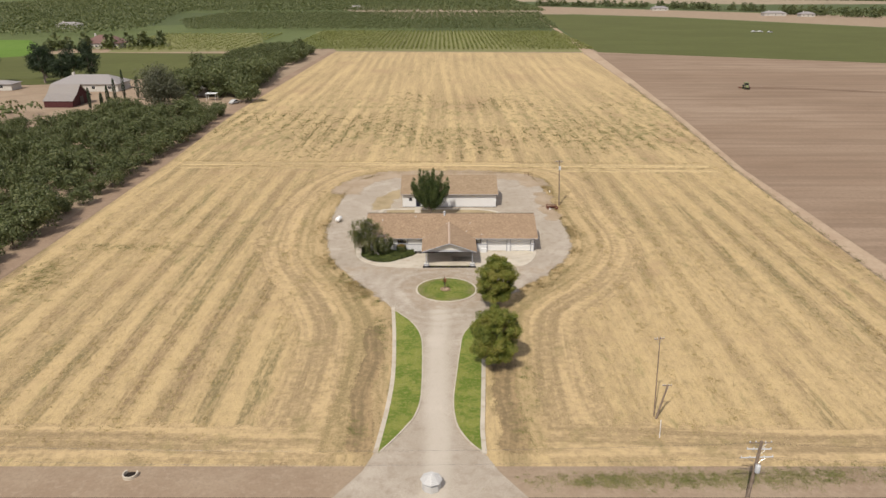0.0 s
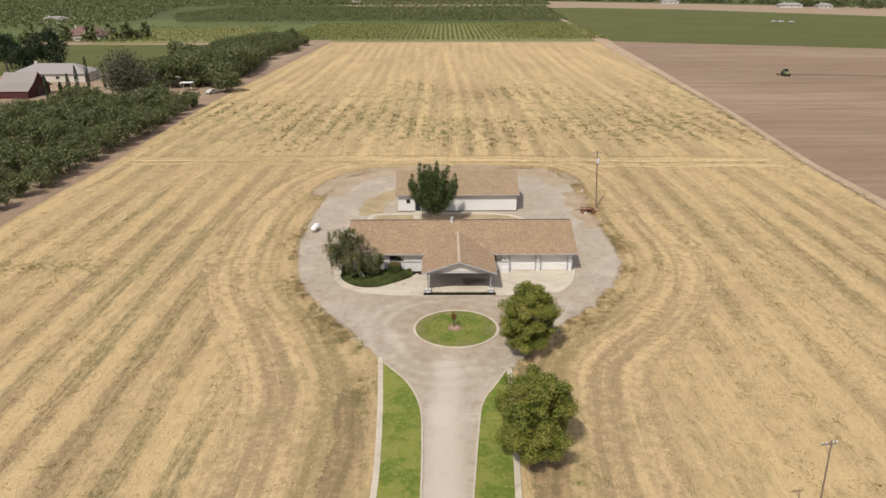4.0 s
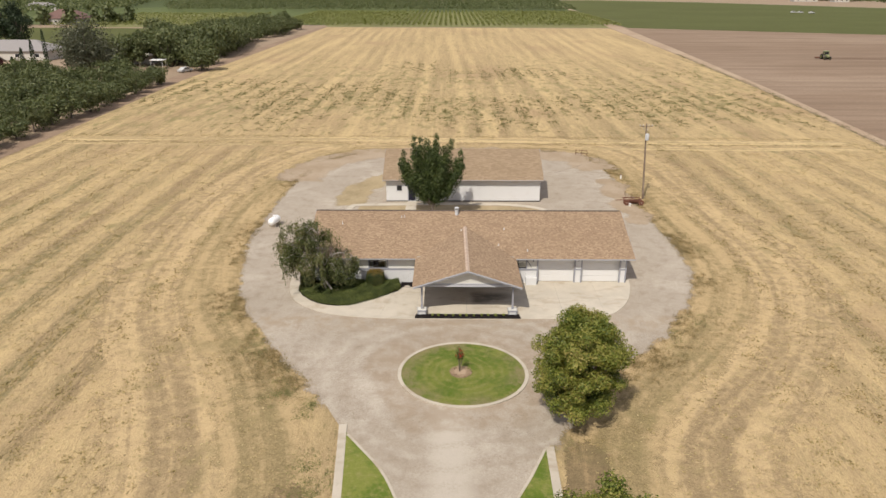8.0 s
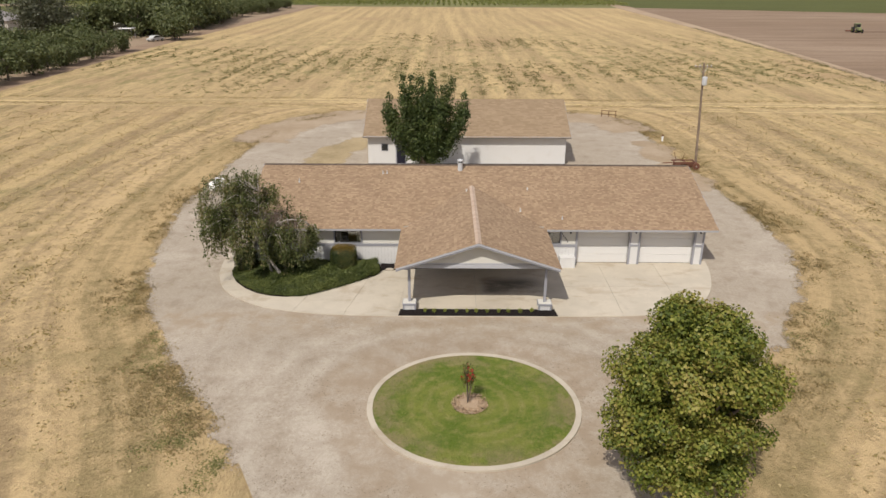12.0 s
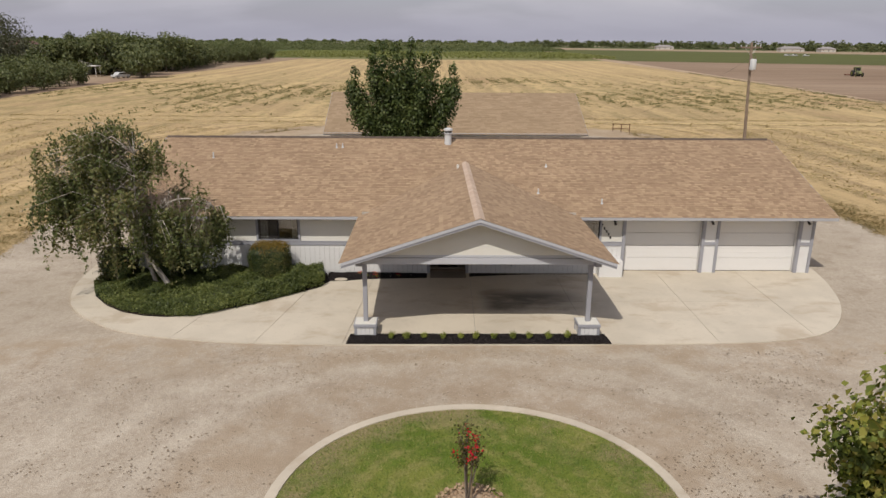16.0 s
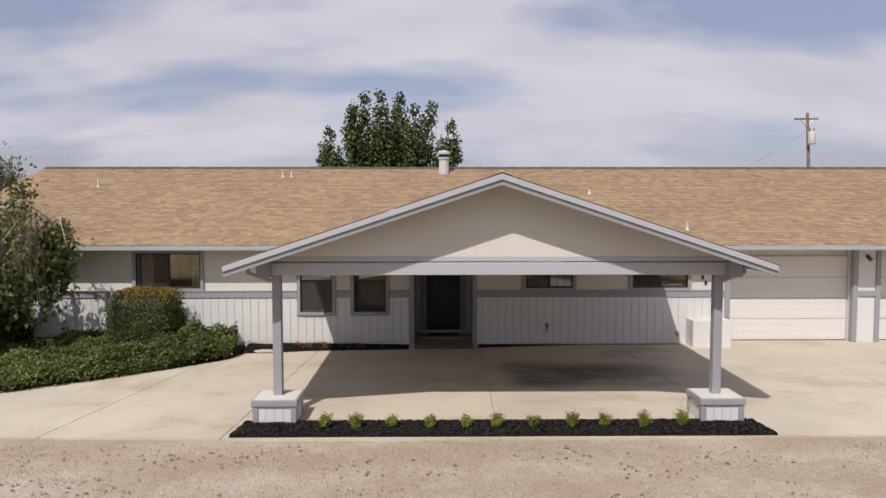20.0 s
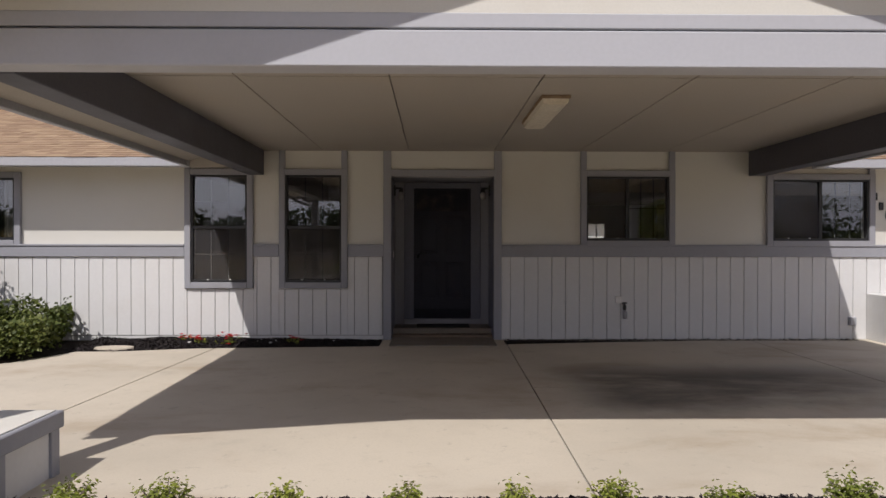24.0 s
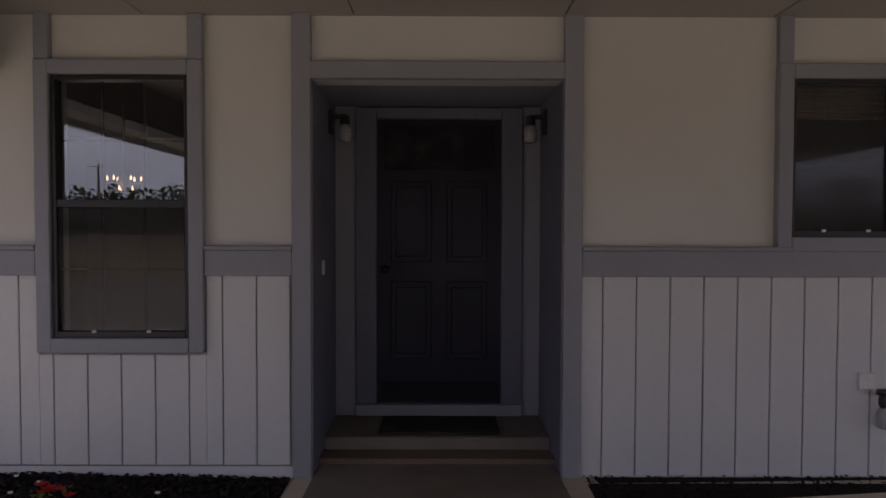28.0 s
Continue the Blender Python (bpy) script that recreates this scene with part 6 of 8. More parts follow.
def on_left(u, v, w):
    return (E_X0 + v / CL - w * CSL / CL, u, E_Z + v * CSL / CL + w / CL)
def on_right(u, v, w):
    return (E_X1 - v / CL + w * CSL / CL, u, E_Z + v * CSL / CL + w / CL)
for side in (on_left, on_right):
    vs, fs, apart = lay_shingles(rs, lambda u, v: u < meet(E_Z + v * CSL / CL) + 0.05, CY0 - 0.03, meet(CZ) + 0.1, CH * CL, side, single=lambda u, v: u < 96.45)
    if side is on_right:
        fs = [tuple(reversed(f)) for f in fs]
    hang("shingles", mesh_of("shingles", vs, fs, M["shingle"]), cr, "", "stuff")
    for q in apart[:150]:
        me = mesh_of("shingle", q, TAB_FACES if side is on_left else [tuple(reversed(f)) for f in TAB_FACES], M["shingle_one"])
        hang("shingle", me, cr)
    vs = [c for q in apart[150:] for c in q]
    if vs:
        fs = [tuple(6 * i + j for j in (f if side is on_left else tuple(reversed(f)))) for i in range(len(apart) - 150) for f in TAB_FACES]
        hang("shingles", mesh_of("shingles", vs, fs, M["shingle"]), cr, "", "stuff")
caps = [cap_mesh(1, 0.008 * k + 0.01, 0.296, M["cap"]) for k in (0, 1)]
for i in range(36):
    y = CY0 - 0.04 + i * 0.286
    if y < meet(CZ) + 0.1:
        hang("ridge_cap", caps[i % 2], cr, "", "", (CX, y, CZ))
bm = rod(bmesh.new(), (0.42, 104.4, 3.9), (0.42, 104.4, 4.12), 0.05, sides=12)
part("vent_pipe", bm, M["pipe"], cr)
# barge boards in two steps
for n, dy, lo, hi, mat in (("barge_board", 0.0, 0.185, 0.09, "grey"), ("barge_trim", -0.03, 0.10, 0.012, "pale_grey")):
    for xe in (E_X0 - 0.03, E_X1 + 0.03):
        ze = E_Z - 0.01
        part(n, prism(bmesh.new(), [(xe, ze - lo), (xe, ze - hi), (CX, CZ - hi), (CX, CZ - lo)], 1, CY0 + dy - 0.02, CY0 + dy + 0.03), M[mat], house, "grey painted gable board")
pieces_of("eave_board", [(x - 0.03, x + 0.03, CY0 + 0.031, 101.0, E_Z - 0.16, E_Z - 0.005) for x in (E_X0, E_X1)], M["gutter"], house, "", 0.006)
# gable panel and front beam
GY0 = 95.55
zb = 2.755
hw = (CZ - 0.12 - zb) / CSL
part("gable_panel", prism(bmesh.new(), [(CX - hw, zb), (CX + hw, zb), (CX, CZ - 0.11)], 1, GY0 - 0.03, GY0 + 0.06), M["cream"], house, "cream gable panel over the beam")
PX = (-2.86, 4.45)
part("front_beam", boxes((PX[0] - 0.12, PX[1] + 0.12, GY0 - 0.05, GY0 + 0.12, 2.45, 2.655), bevel=0.008), M["pale_grey"], house, "pale grey painted front beam")
part("beam_trim", boxes((PX[0] - 0.12, PX[1] + 0.12, GY0 - 0.035, GY0 + 0.1, 2.67, 2.755), bevel=0.005), M["pale_grey"], house)
pieces_of("side_beam", [(x0, x0 + 0.22, GY0 + 0.125, WY - 0.055, 2.445, 2.797) for x0 in (-2.79, 4.35)], M["beam"], house, "grey side beam of the carport, darkened for shade", 0.006)
pieces_of("beam_end", [(x0, x0 + 0.21, GY0 - 0.22, GY0 + 0.45, 2.425, 2.675) for x0 in (PX[0] - 0.25, PX[1] + 0.04)], M["grey"], house, "grey outrigger beam end", 0.008)
joints = [PX[0] + 0.1] + [-1.74, -0.52, 0.70, 1.92, 3.14] + [PX[1] - 0.1]
joints = [j for j in joints if PX[0] <= j <= PX[1]]
for a, b in zip(joints, joints[1:]):
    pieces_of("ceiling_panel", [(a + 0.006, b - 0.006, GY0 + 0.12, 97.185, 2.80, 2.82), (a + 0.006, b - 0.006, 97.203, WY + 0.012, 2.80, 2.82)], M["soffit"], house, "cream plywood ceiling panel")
part("ceiling_backing", boxes((PX[0], PX[1], GY0 + 0.1, WY + 0.2, 2.822, 2.84)), M["groove"], house)
lamp = thing("ceiling_lamp", (0.91, 98.42, 2.80), "long wrap-around fluorescent lamp on the carport ceiling", "lamp")
part("housing", boxes((0.79, 1.05, 97.83, 99.20, 2.77, 2.80), bevel=0.004), M["wood"], lamp)
bm = prism(bmesh.new(), [(0.80, 2.77), (0.81, 2.73), (0.85, 2.715), (0.99, 2.715), (1.03, 2.73), (1.04, 2.77)], 1, 97.85, 99.18)
part("diffuser", bm, M["lens"], lamp, "cream plastic diffuser")
for px in PX:
    part("carport_post", boxes((px - 0.072, px + 0.072, 95.65, 95.795, 0.42, 2.69), bevel=0.008), M["grey"], house, "grey square post")
    ped = part("pedestal", boxes((px - 0.335, px + 0.335, 95.40, 96.00, -0.02, 0.40)), M["white"], house, "white boxed pedestal with grey edges")
    part("pedestal_cap", boxes((px - 0.375, px + 0.375, 95.36, 96.04, 0.325, 0.43), bevel=0.008), M["grey"], ped)
    pieces_of("corner_trim", [(sx, sx + 0.09, sy, sy + 0.09, -0.02, 0.325) for sx in (px - 0.355, px + 0.265) for sy in (95.38, 95.93)], M["grey"], ped, "", 0.004)
    part("pedestal_top", boxes((px - 0.34, px + 0.34, 95.40, 96.00, 0.415, 0.437)), M["cream"], ped)
    pieces_of("groove", [(px - 0.28 + i * 0.14 - 0.003, px - 0.28 + i * 0.14 + 0.003, 95.396, 95.402, 0.0, 0.325) for i in range(1, 4)], M["grey"], ped)
    s = -1 if px < CX else 1
    x0, x1 = (E_X0 + 0.15, px - 0.1) if s < 0 else (E_X1 - 0.15, px + 0.1)
    bm = rod(bmesh.new(), (x0, 95.73, E_Z - 0.12), (x0, 95.73, E_Z - 0.22), 0.035, sides=10)
    rod(bm, (x0, 95.73, E_Z - 0.21), (x1, 95.73, E_Z - 0.34), 0.033, sides=10)
    part("downspout", bm, M["gutter"], house, "grey downspout elbow")


# ---- planting round the house ----
def scatter_flat(rng, count, inside, bounds, z, size, mat_tilt=0.35):
    """Small flat bits that lie about on the ground."""
    x, y = rng.uniform(bounds[0], bounds[1], count), rng.uniform(bounds[2], bounds[3], count)
    keep = inside(x, y)
    x, y = x[keep], y[keep]
    p = np.stack([x, y, (z(x, y) if callable(z) else z) + rng.uniform(0, size * 0.4, len(x))], 1)
    return leaves_at(rng, p, np.tile([0.0, 0.0, 1.0], (len(x), 1)), size, mat_tilt, 0.6)


def in_poly(poly):
    px, py = np.array([p[0] for p in poly]), np.array([p[1] for p in poly])
    def test(x, y):
        hit = np.zeros(len(x), bool)
        j = len(px) - 1
        for i in range(len(px)):
            cross = ((py[i] > y) != (py[j] > y)) & (x < (px[j] - px[i]) * (y - py[i]) / (py[j] - py[i] + 1e-12) + px[i])
            hit ^= cross
            j = i
        return hit
    return test


rp = np.random.default_rng(31)
# front mulch bed with a row of young box plants
FRONT_BED = [(-3.42, 94.77), (5.06, 94.77), (4.98, 95.50), (-3.34, 95.50)]
bm = prism(bmesh.new(), FRONT_BED, 2, 0.0, 0.05)
solo("front_bed", bm, M["mulch_bed"], "narrow bed of black mulch before the carport", "flower bed", kind="structure")
stuff("mulch_chips", scatter_flat(rp, 26000, in_poly(FRONT_BED), (-3.45, 5.1, 94.76, 95.51), 0.05, 0.042, 0.6), M["mulch"], "loose black bark chips", "mulch")


def box_plant(at, size, seed, label):
    rng = np.random.default_rng(seed)
    t = thing("box_plant", at, label, "plant", "young box plants in the front bed")
    o = Vector(at)
    paths, pts, nrm = [], [], []
    for i in range(24):
        a, r = rng.uniform(0, 2 * math.pi), rng.uniform(0.15, 1.05) * size
        e = o + Vector((math.cos(a) * r * 0.8, math.sin(a) * r * 0.8, size * rng.uniform(0.75, 1.55)))
        paths.append([(o + Vector((0, 0, -0.02)), 0.006), (o.lerp(e, 0.5) + Vector((0, 0, 0.03)), 0.004), (e, 0.002)])
        for j in range(52):
            s = rng.uniform(0.25, 1.05)
            q = o.lerp(e, s) + Vector(rng.normal(0, 0.022, 3))
            pts.append(q); nrm.append((q - o).normalized() + Vector((0, 0, 0.5)))
    hang("stem", mesh_of("stem", *tube_mesh(paths, 4), M["bark"]), t)
    hang("leaves", quads_of("leaves", leaves_at(rng, np.array(pts), np.array(nrm), 0.03, 0.5, 0.5), M["leaf_box"]), t)


for i, x in enumerate((-1.99, -1.50, -0.94, -0.33, 0.29, 0.77, 1.34, 1.94, 2.46, 3.10, 3.68)):
    box_plant((x + rp.normal(0, 0.03), 95.14 + rp.normal(0, 0.025), 0.05), 0.142 * rp.uniform(0.85, 1.15), 100 + i, "young yellow-green box plant in black mulch")

# mulch along the wall
WALL_BED = [(-4.9, 100.6), (-4.2, 100.62), (-3.3, 100.84), (-2.08, 100.94), (-0.90, 101.06), (-0.90, 101.6), (-4.9, 101.6)]
def mulch_z(x, y):
    return 0.09 + 0.05 * np.clip((-1.2 - x) / 1.6, 0, 1) * np.clip((y - 100.9) / 0.45, 0, 1) * (0.7 + 0.3 * np.sin(x * 5.3) * np.sin(y * 7 + x * 2))


bm = bmesh.new()
row = []
for x in np.linspace(-4.9, -0.9, 41):
    y0 = float(np.interp(x, [p[0] for p in WALL_BED[:5]], [p[1] for p in WALL_BED[:5]]))
    ys = np.linspace(y0, 101.6, 9)
    row.append([bm.verts.new((x, y0, 0.0))] + [bm.verts.new((x, y, float(mulch_z(x, y)))) for y in ys] + [bm.verts.new((x, 101.6, 0.0))])
for a, b in zip(row, row[1:]):
    for i in range(len(a) - 1):
        bm.faces.new((a[i], b[i], b[i + 1], a[i + 1]))
for e in (row[0][::-1], row[-1]):
    bm.faces.new(e)
bmesh.ops.recalc_face_normals(bm, faces=bm.faces[:])
solo("wall_bed", bm, M["mulch_bed"], "bed of dark mulch along the house wall", "flower bed", kind="structure")
stuff("mulch_chips", scatter_flat(rp, 16000, in_poly(WALL_BED), (-4.9, -0.9, 100.6, 101.6), mulch_z, 0.034, 0.45), M["mulch"], "loose dark bark chips along the wall", "mulch")
SIDE_BED = [(0.83, 101.16), (2.4, 101.36), (3.7, 101.47), (5.9, 101.47), (5.9, 101.6), (0.83, 101.6)]
solo("side_bed", prism(bmesh.new(), SIDE_BED, 2, 0.0, 0.098), M["mulch_bed"], "thin strip of black soil along the wall", "flower bed", kind="structure")
stuff("mulch_chips", scatter_flat(rp, 2500, in_poly(SIDE_BED), (0.8, 5.9, 101.1, 101.6), 0.098, 0.03, 0.4), M["mulch"], "loose dark bark chips along the wall", "mulch")
for i, (x, y) in enumerate(((-2.97, 101.40), (-2.95, 101.05), (-2.07, 101.18), (-3.62, 101.40), (-3.35, 101.2))):
    t = thing("red_flower", (x, y, 0.13), "small red bedding flower in dark mulch", "flower", "red flowers along the wall")
    c = rp.normal(0, 0.055, (26, 3)) * np.array([1, 1, 0.5]) + np.array([x, y, 0.15]); c[:, 2] = np.abs(c[:, 2] - 0.12) + 0.12
    hang("leaves", quads_of("leaves", leaves_at(rp, c, np.tile([0, 0, 1.0], (26, 1)), 0.05, 0.6), M["leaf_box"]), t)
    for b in range(7):
        bx, by, bz = x + rp.normal(0, 0.06), y + rp.normal(0, 0.05), 0.185 + rp.normal(0, 0.025)
        bm = bmesh.new()
        hub = bm.verts.new((bx, by, bz))
        rim = [bm.verts.new((bx + (0.042 if k % 2 else 0.024) * math.cos(k * math.pi / 5), by + (0.042 if k % 2 else 0.024) * math.sin(k * math.pi / 5), bz + 0.012 + 0.006 * (k % 2))) for k in range(10)]
        for k in range(10):
            bm.faces.new((hub, rim[k], rim[(k + 1) % 10]))
        part("blossom", bm, M["petal"], t, "small red blossom")
for x, y, r in ((-4.33, 100.78, 0.2),):
    bm = bmesh.new()
    bmesh.ops.create_cone(bm, cap_ends=True, segments=22, radius1=r, radius2=r * 0.94, depth=0.03, matrix=Matrix.Translation((x, y, 0.105)) @ Matrix.Diagonal((1.3, 0.8, 1, 1)))
    solo("stepping_stone", bm, M["kerb"], "flat pale round stepping stone in mulch", "stone")
stones = np.random.default_rng(4)
bm = bmesh.new()
for i in range(14):
    bmesh.ops.create_icosphere(bm, subdivisions=1, radius=stones.uniform(0.008, 0.018), matrix=Matrix.Translation((stones.uniform(-4.7, -1.2), stones.uniform(101.0, 101.55), 0.135)) @ Matrix.Diagonal((1.3, 1, 0.6, 1)))
solo("white_pebbles", bm, M["pipe"], "few small white pebbles on mulch", "stones", kind="stuff")

# ivy bed, trimmed bushes
IVY = [(-13.6, 101.55)] + BED[:-1] + [(-4.8, 100.5), (-5.0, 101.55)]
solo("ivy_bed", prism(bmesh.new(), [(p[0], p[1]) for p in IVY], 2, -0.02, 0.10), M["mulch_bed"], "dark soil under the ivy", "flower bed", kind="structure")
SPILL = [(-13.6, 101.55)] + BED[:7] + [(-9.0, 96.95), (-8.2, 97.36), (-7.2, 98.06), (-6.0, 98.98), (-5.15, 99.72), (-4.86, 100.1), (-5.02, 101.0), (-5.25, 101.55)]
test = in_poly(SPILL)
x, y = rp.uniform(-13.9, -4.6, 170000), rp.uniform(96.8, 101.6, 170000)
k = test(x, y)
x, y = x[k], y[k]
def ivy_height(x, y):
    edge = np.minimum(1.0, np.maximum(0.0, (y - (96.7 + 0.70 * np.maximum(0, x + 8.8) + 0.35 * np.maximum(0, -11.0 - x) * 1.2))) / 0.7)
    low = 0.28 + 0.24 / (1 + np.exp(-(x + 9.0) * 1.4)) + 0.26 * np.exp(-((x + 5.6) / 0.75) ** 2 - ((y - 100.3) / 0.9) ** 2)
    return edge * low * (0.75 + 0.25 * np.sin(x * 3.1 + 1) * np.cos(y * 2.7) + 0.2 * np.sin(x * 7.3) * np.sin(y * 6.1)) + 0.1
h = ivy_height(x, y)
p = np.stack([x, y, h * rp.uniform(0.12, 1.05, len(x)) ** 0.5 + rp.normal(0, 0.025, len(x))], 1)
ivy = new("ivy_cover", quads_of("ivy_cover", leaves_at(rp, p, np.tile([0.0, -0.5, 1.0], (len(x), 1)), 0.058, 0.7, 0.75), M["leaf_ivy"]))
tagged(ivy, "thick dark green ivy covering the bed", "ivy", kind="stuff")


def trimmed_bush(name, at, size, count, label, seed, power=4.0, leaf=0.06, mat="leaf_hedge", bronzed=False):
    """A bush clipped to a rounded block."""
    rng = np.random.default_rng(seed)
    t = thing(name, at, label, "bush")
    d = rng.normal(0, 1, (count, 3))
    d /= (np.abs(d) ** power).sum(1, keepdims=True) ** (1 / power)
    d *= rng.uniform(0.86, 1.02, (count, 1)) * (1 + 0.04 * np.sin(d[:, :1] * 9) * np.cos(d[:, 2:] * 8))
    p = d * np.array(size) / 2 + np.array(at) + np.array([0, 0, size[2] / 2])
    n = np.sign(d) * np.abs(d) ** (power - 1)
    high = (d[:, 2] > 0.74 + 0.10 * np.sin(d[:, 0] * 7) + rng.normal(0, 0.06, count)) if bronzed else np.zeros(count, bool)
    hang("leaves", quads_of("leaves", leaves_at(rng, p[~high], n[~high], leaf, 0.55, 0.65), M[mat]), t)
    if bronzed:
        hang("top_growth", quads_of("top_growth", leaves_at(rng, p[high], n[high], leaf, 0.75, 0.65), M["leaf_bronze"]), t, "bronzed young leaves on top")
    bm = bmesh.new()
    bmesh.ops.create_icosphere(bm, subdivisions=3, radius=0.42)
    for v in bm.verts:
        u = v.co / max(1e-6, sum(abs(c) ** power for c in v.co) ** (1 / power))
        v.co = Vector((u.x * size[0] * 0.42, u.y * size[1] * 0.42, u.z * size[2] * 0.42)) + Vector(at) + Vector((0, 0, size[2] / 2))
    part("core", bm, M["leaf_dark"], t, "dark twiggy core")
    paths = [[(Vector(at) - Vector((0, 0, 0.05)), 0.05), (Vector(at) + Vector((0, 0, 0.3)), 0.04)]]
    hang("stem", mesh_of("stem", *tube_mesh(paths, 6), M["bark"]), t)


trimmed_bush("clipped_bush", (-7.10, 100.75, 0.05), (1.56, 1.25, 1.58), 12000, "clipped rounded evergreen bush with bronzed top", 41, 5.0, 0.052, bronzed=True)
trimmed_bush("clipped_bush", (-10.9, 100.9, 0.05), (1.9, 1.1, 1.35), 6000, "dark clipped evergreen bush under the birch", 42, 3.0)
trimmed_bush("clipped_bush", (-13.0, 100.6, 0.05), (1.3, 1.5, 1.5), 5000, "dark clipped evergreen bush at the house corner", 43, 3.0)


def weeping_birch(at, seed):
    rng = np.random.default_rng(seed)
    t = thing("weeping_birch", at, "weeping birch with pale leaning trunks and thin hanging twigs", "tree")
    o = Vector(at)
    tops = []
    stems = [(Vector((-10.66, 99.8, 0.0)), Vector((-12.5, 99.6, 3.0)), Vector((-13.1, 100.0, 6.2))), (Vector((-11.25, 99.95, 0.0)), Vector((-12.1, 100.1, 2.4)), Vector((-11.7, 100.2, 5.2))), (Vector((-11.55, 99.72, 1.6)), Vector((-10.9, 100.0, 4.4)), Vector((-8.9, 100.1, 3.2)))]
    for a, b, c in stems:
        path = []
        for i in range(9):
            s = i / 8
            path.append((a * (1 - s) ** 2 + b * 2 * s * (1 - s) + c * s * s, (0.09, 0.07, 0.045)[len(tops)] * (1 - s) + 0.015))
        hang("trunk", mesh_of("trunk", *tube_mesh([path], 9), M["birch"], True), t)
        tops.append([q for q, _ in path])
    limbs, leaf_p, twig = [], [], []
    # two masses: a tall leaning one, and a low one that arches over and hangs to the ivy
    lobes = [((-12.85, 99.9, 4.0), (2.85, 2.3, 2.85), 86, (0, 1)), ((-9.7, 99.7, 2.35), (1.5, 1.1, 1.7), 26, (2,))]
    for (cx, cy, cz), (rx, ry, rz), count, owners in lobes:
        for i in range(count):
            d = rng.normal(0, 1, 3)
            d /= np.linalg.norm(d)
            d[2] = abs(d[2]) * 1.1 - 0.35
            f = rng.uniform(0.55, 1.12) if rng.random() > 0.15 else rng.uniform(1.1, 1.3)
            e = Vector((cx + d[0] * rx * f, cy + d[1] * ry * f, cz + d[2] * rz * f))
            if e.z < 3.6:
                e.y = min(e.y, 101.1)
            line = tops[owners[i % len(owners)]]
            q = min(line[2:], key=lambda v: (v - e).length + 0.8 * max(0.0, v.z - e.z + 0.4))
            m = q.lerp(e, 0.55) + Vector((0, 0, 0.35 + 0.08 * (e - q).length))
            limbs.append([(q, 0.022), (m, 0.012), (e, 0.004)])
            for j in range(9):
                u = rng.uniform(0.4, 1.0)
                b = q.lerp(m, u / 0.55) if u < 0.55 else m.lerp(e, (u - 0.55) / 0.45)
                b = b + Vector(rng.normal(0, 0.12, 3))
                floor = rng.uniform(0.8, 2.4) if len(owners) > 1 else rng.uniform(0.4, 1.5)
                drop = min(rng.uniform(0.6, 2.7) if len(owners) > 1 else rng.uniform(0.6, 2.2), b.z - floor)
                if drop < 0.25:
                    continue
                sway = Vector(rng.normal(0, 0.10, 3)); sway.z = 0
                line2 = [(b, 0.004), (b + sway * 0.5 - Vector((0, 0, drop * 0.4)), 0.003), (b + sway - Vector((0, 0, drop)), 0.002)]
                twig.append(line2)
                for _ in range(int(32 * drop)):
                    leaf_p.append(line2[0][0].lerp(line2[2][0], rng.uniform(0, 1)) + Vector(rng.normal(0, 0.06, 3)))
            for _ in range(60):
                leaf_p.append(m.lerp(e, rng.uniform(0, 1.12)) + Vector(rng.normal(0, 0.2, 3)))
    for path in limbs:
        hang("limb", mesh_of("limb", *tube_mesh([path], 5), M["birch"], True), t)
    hang("twig_mass", mesh_of("twig_mass", *tube_mesh(twig, 3), M["bark"]), t, "thin hanging twigs", "stuff")
    p = np.array([tuple(q) for q in leaf_p])
    gaps = np.array([noise.noise((a * 1.0, b * 1.0, c * 0.7)) for a, b, c in p])
    p = p[gaps > -0.12 + rng.normal(0, 0.08, len(p))]
    hang("crown", quads_of("crown", leaves_at(rng, p, rng.normal(0, 1, (len(p), 3)) + np.array([0, -0.3, 0.4]), 0.135, 0.5, 0.55, 1.2), M["leaf_birch"]), t)


weeping_birch((-11.2, 99.9, 0.0), 51)

# ---- trees of the yard ----
def big_leaf_tree(at, seed, label, wide, high, deep=1.0):
    """A tree of uneven tiers: boughs of different reach, with gaps between them."""
    rng = np.random.default_rng(seed)
    cl = []
    for i in range(22):
        a, s = i * 2.4 + rng.uniform(-0.3, 0.3), rng.uniform(0.08, 1.0)
        reach = wide * (0.55 + 0.45 * math.sin(math.pi * min(1.0, 0.22 + 0.72 * s))) * rng.uniform(0.7, 1.0) * (0.98 - 0.4 * s)
        z = 1.0 + (high - 1.6) * s
        for u in (0.45, 0.75, 1.0):
            r = rng.uniform(0.55, 0.95) * (1.15 - 0.4 * u)
            cl.append((np.array([math.cos(a) * reach * u, math.sin(a) * reach * u, z + rng.normal(0, 0.22) + 0.25 * u]), np.array([r, r, r * 0.7])))
    for i in range(64):
        d = rng.normal(0, 1, 3)
        d /= np.linalg.norm(d)
        r = rng.uniform(0.55, 0.85)
        cl.append((np.array([0, 0, high * 0.53]) + d * np.array([wide * 0.78, wide * 0.78, high * 0.40]) * rng.uniform(0.85, 1.08), np.array([r, r, r * 0.75])))
    for i in range(8):
        cl.append((np.array([rng.normal(0, 0.9), rng.normal(0, 0.9), high - rng.uniform(0.3, 1.1)]), np.array([0.6, 0.6, 0.5])))
    cl = [(c * np.array([1.0, deep, 1.0]), r) for c, r in cl]
    return tree("broadleaf_tree", at, 0.22, 1.5, cl, 84000, 0.118, M["leaf_lime"], M["bark"], label, seed, 0.8, 14, group="trees beside the drive", inner=0.45, near=True)


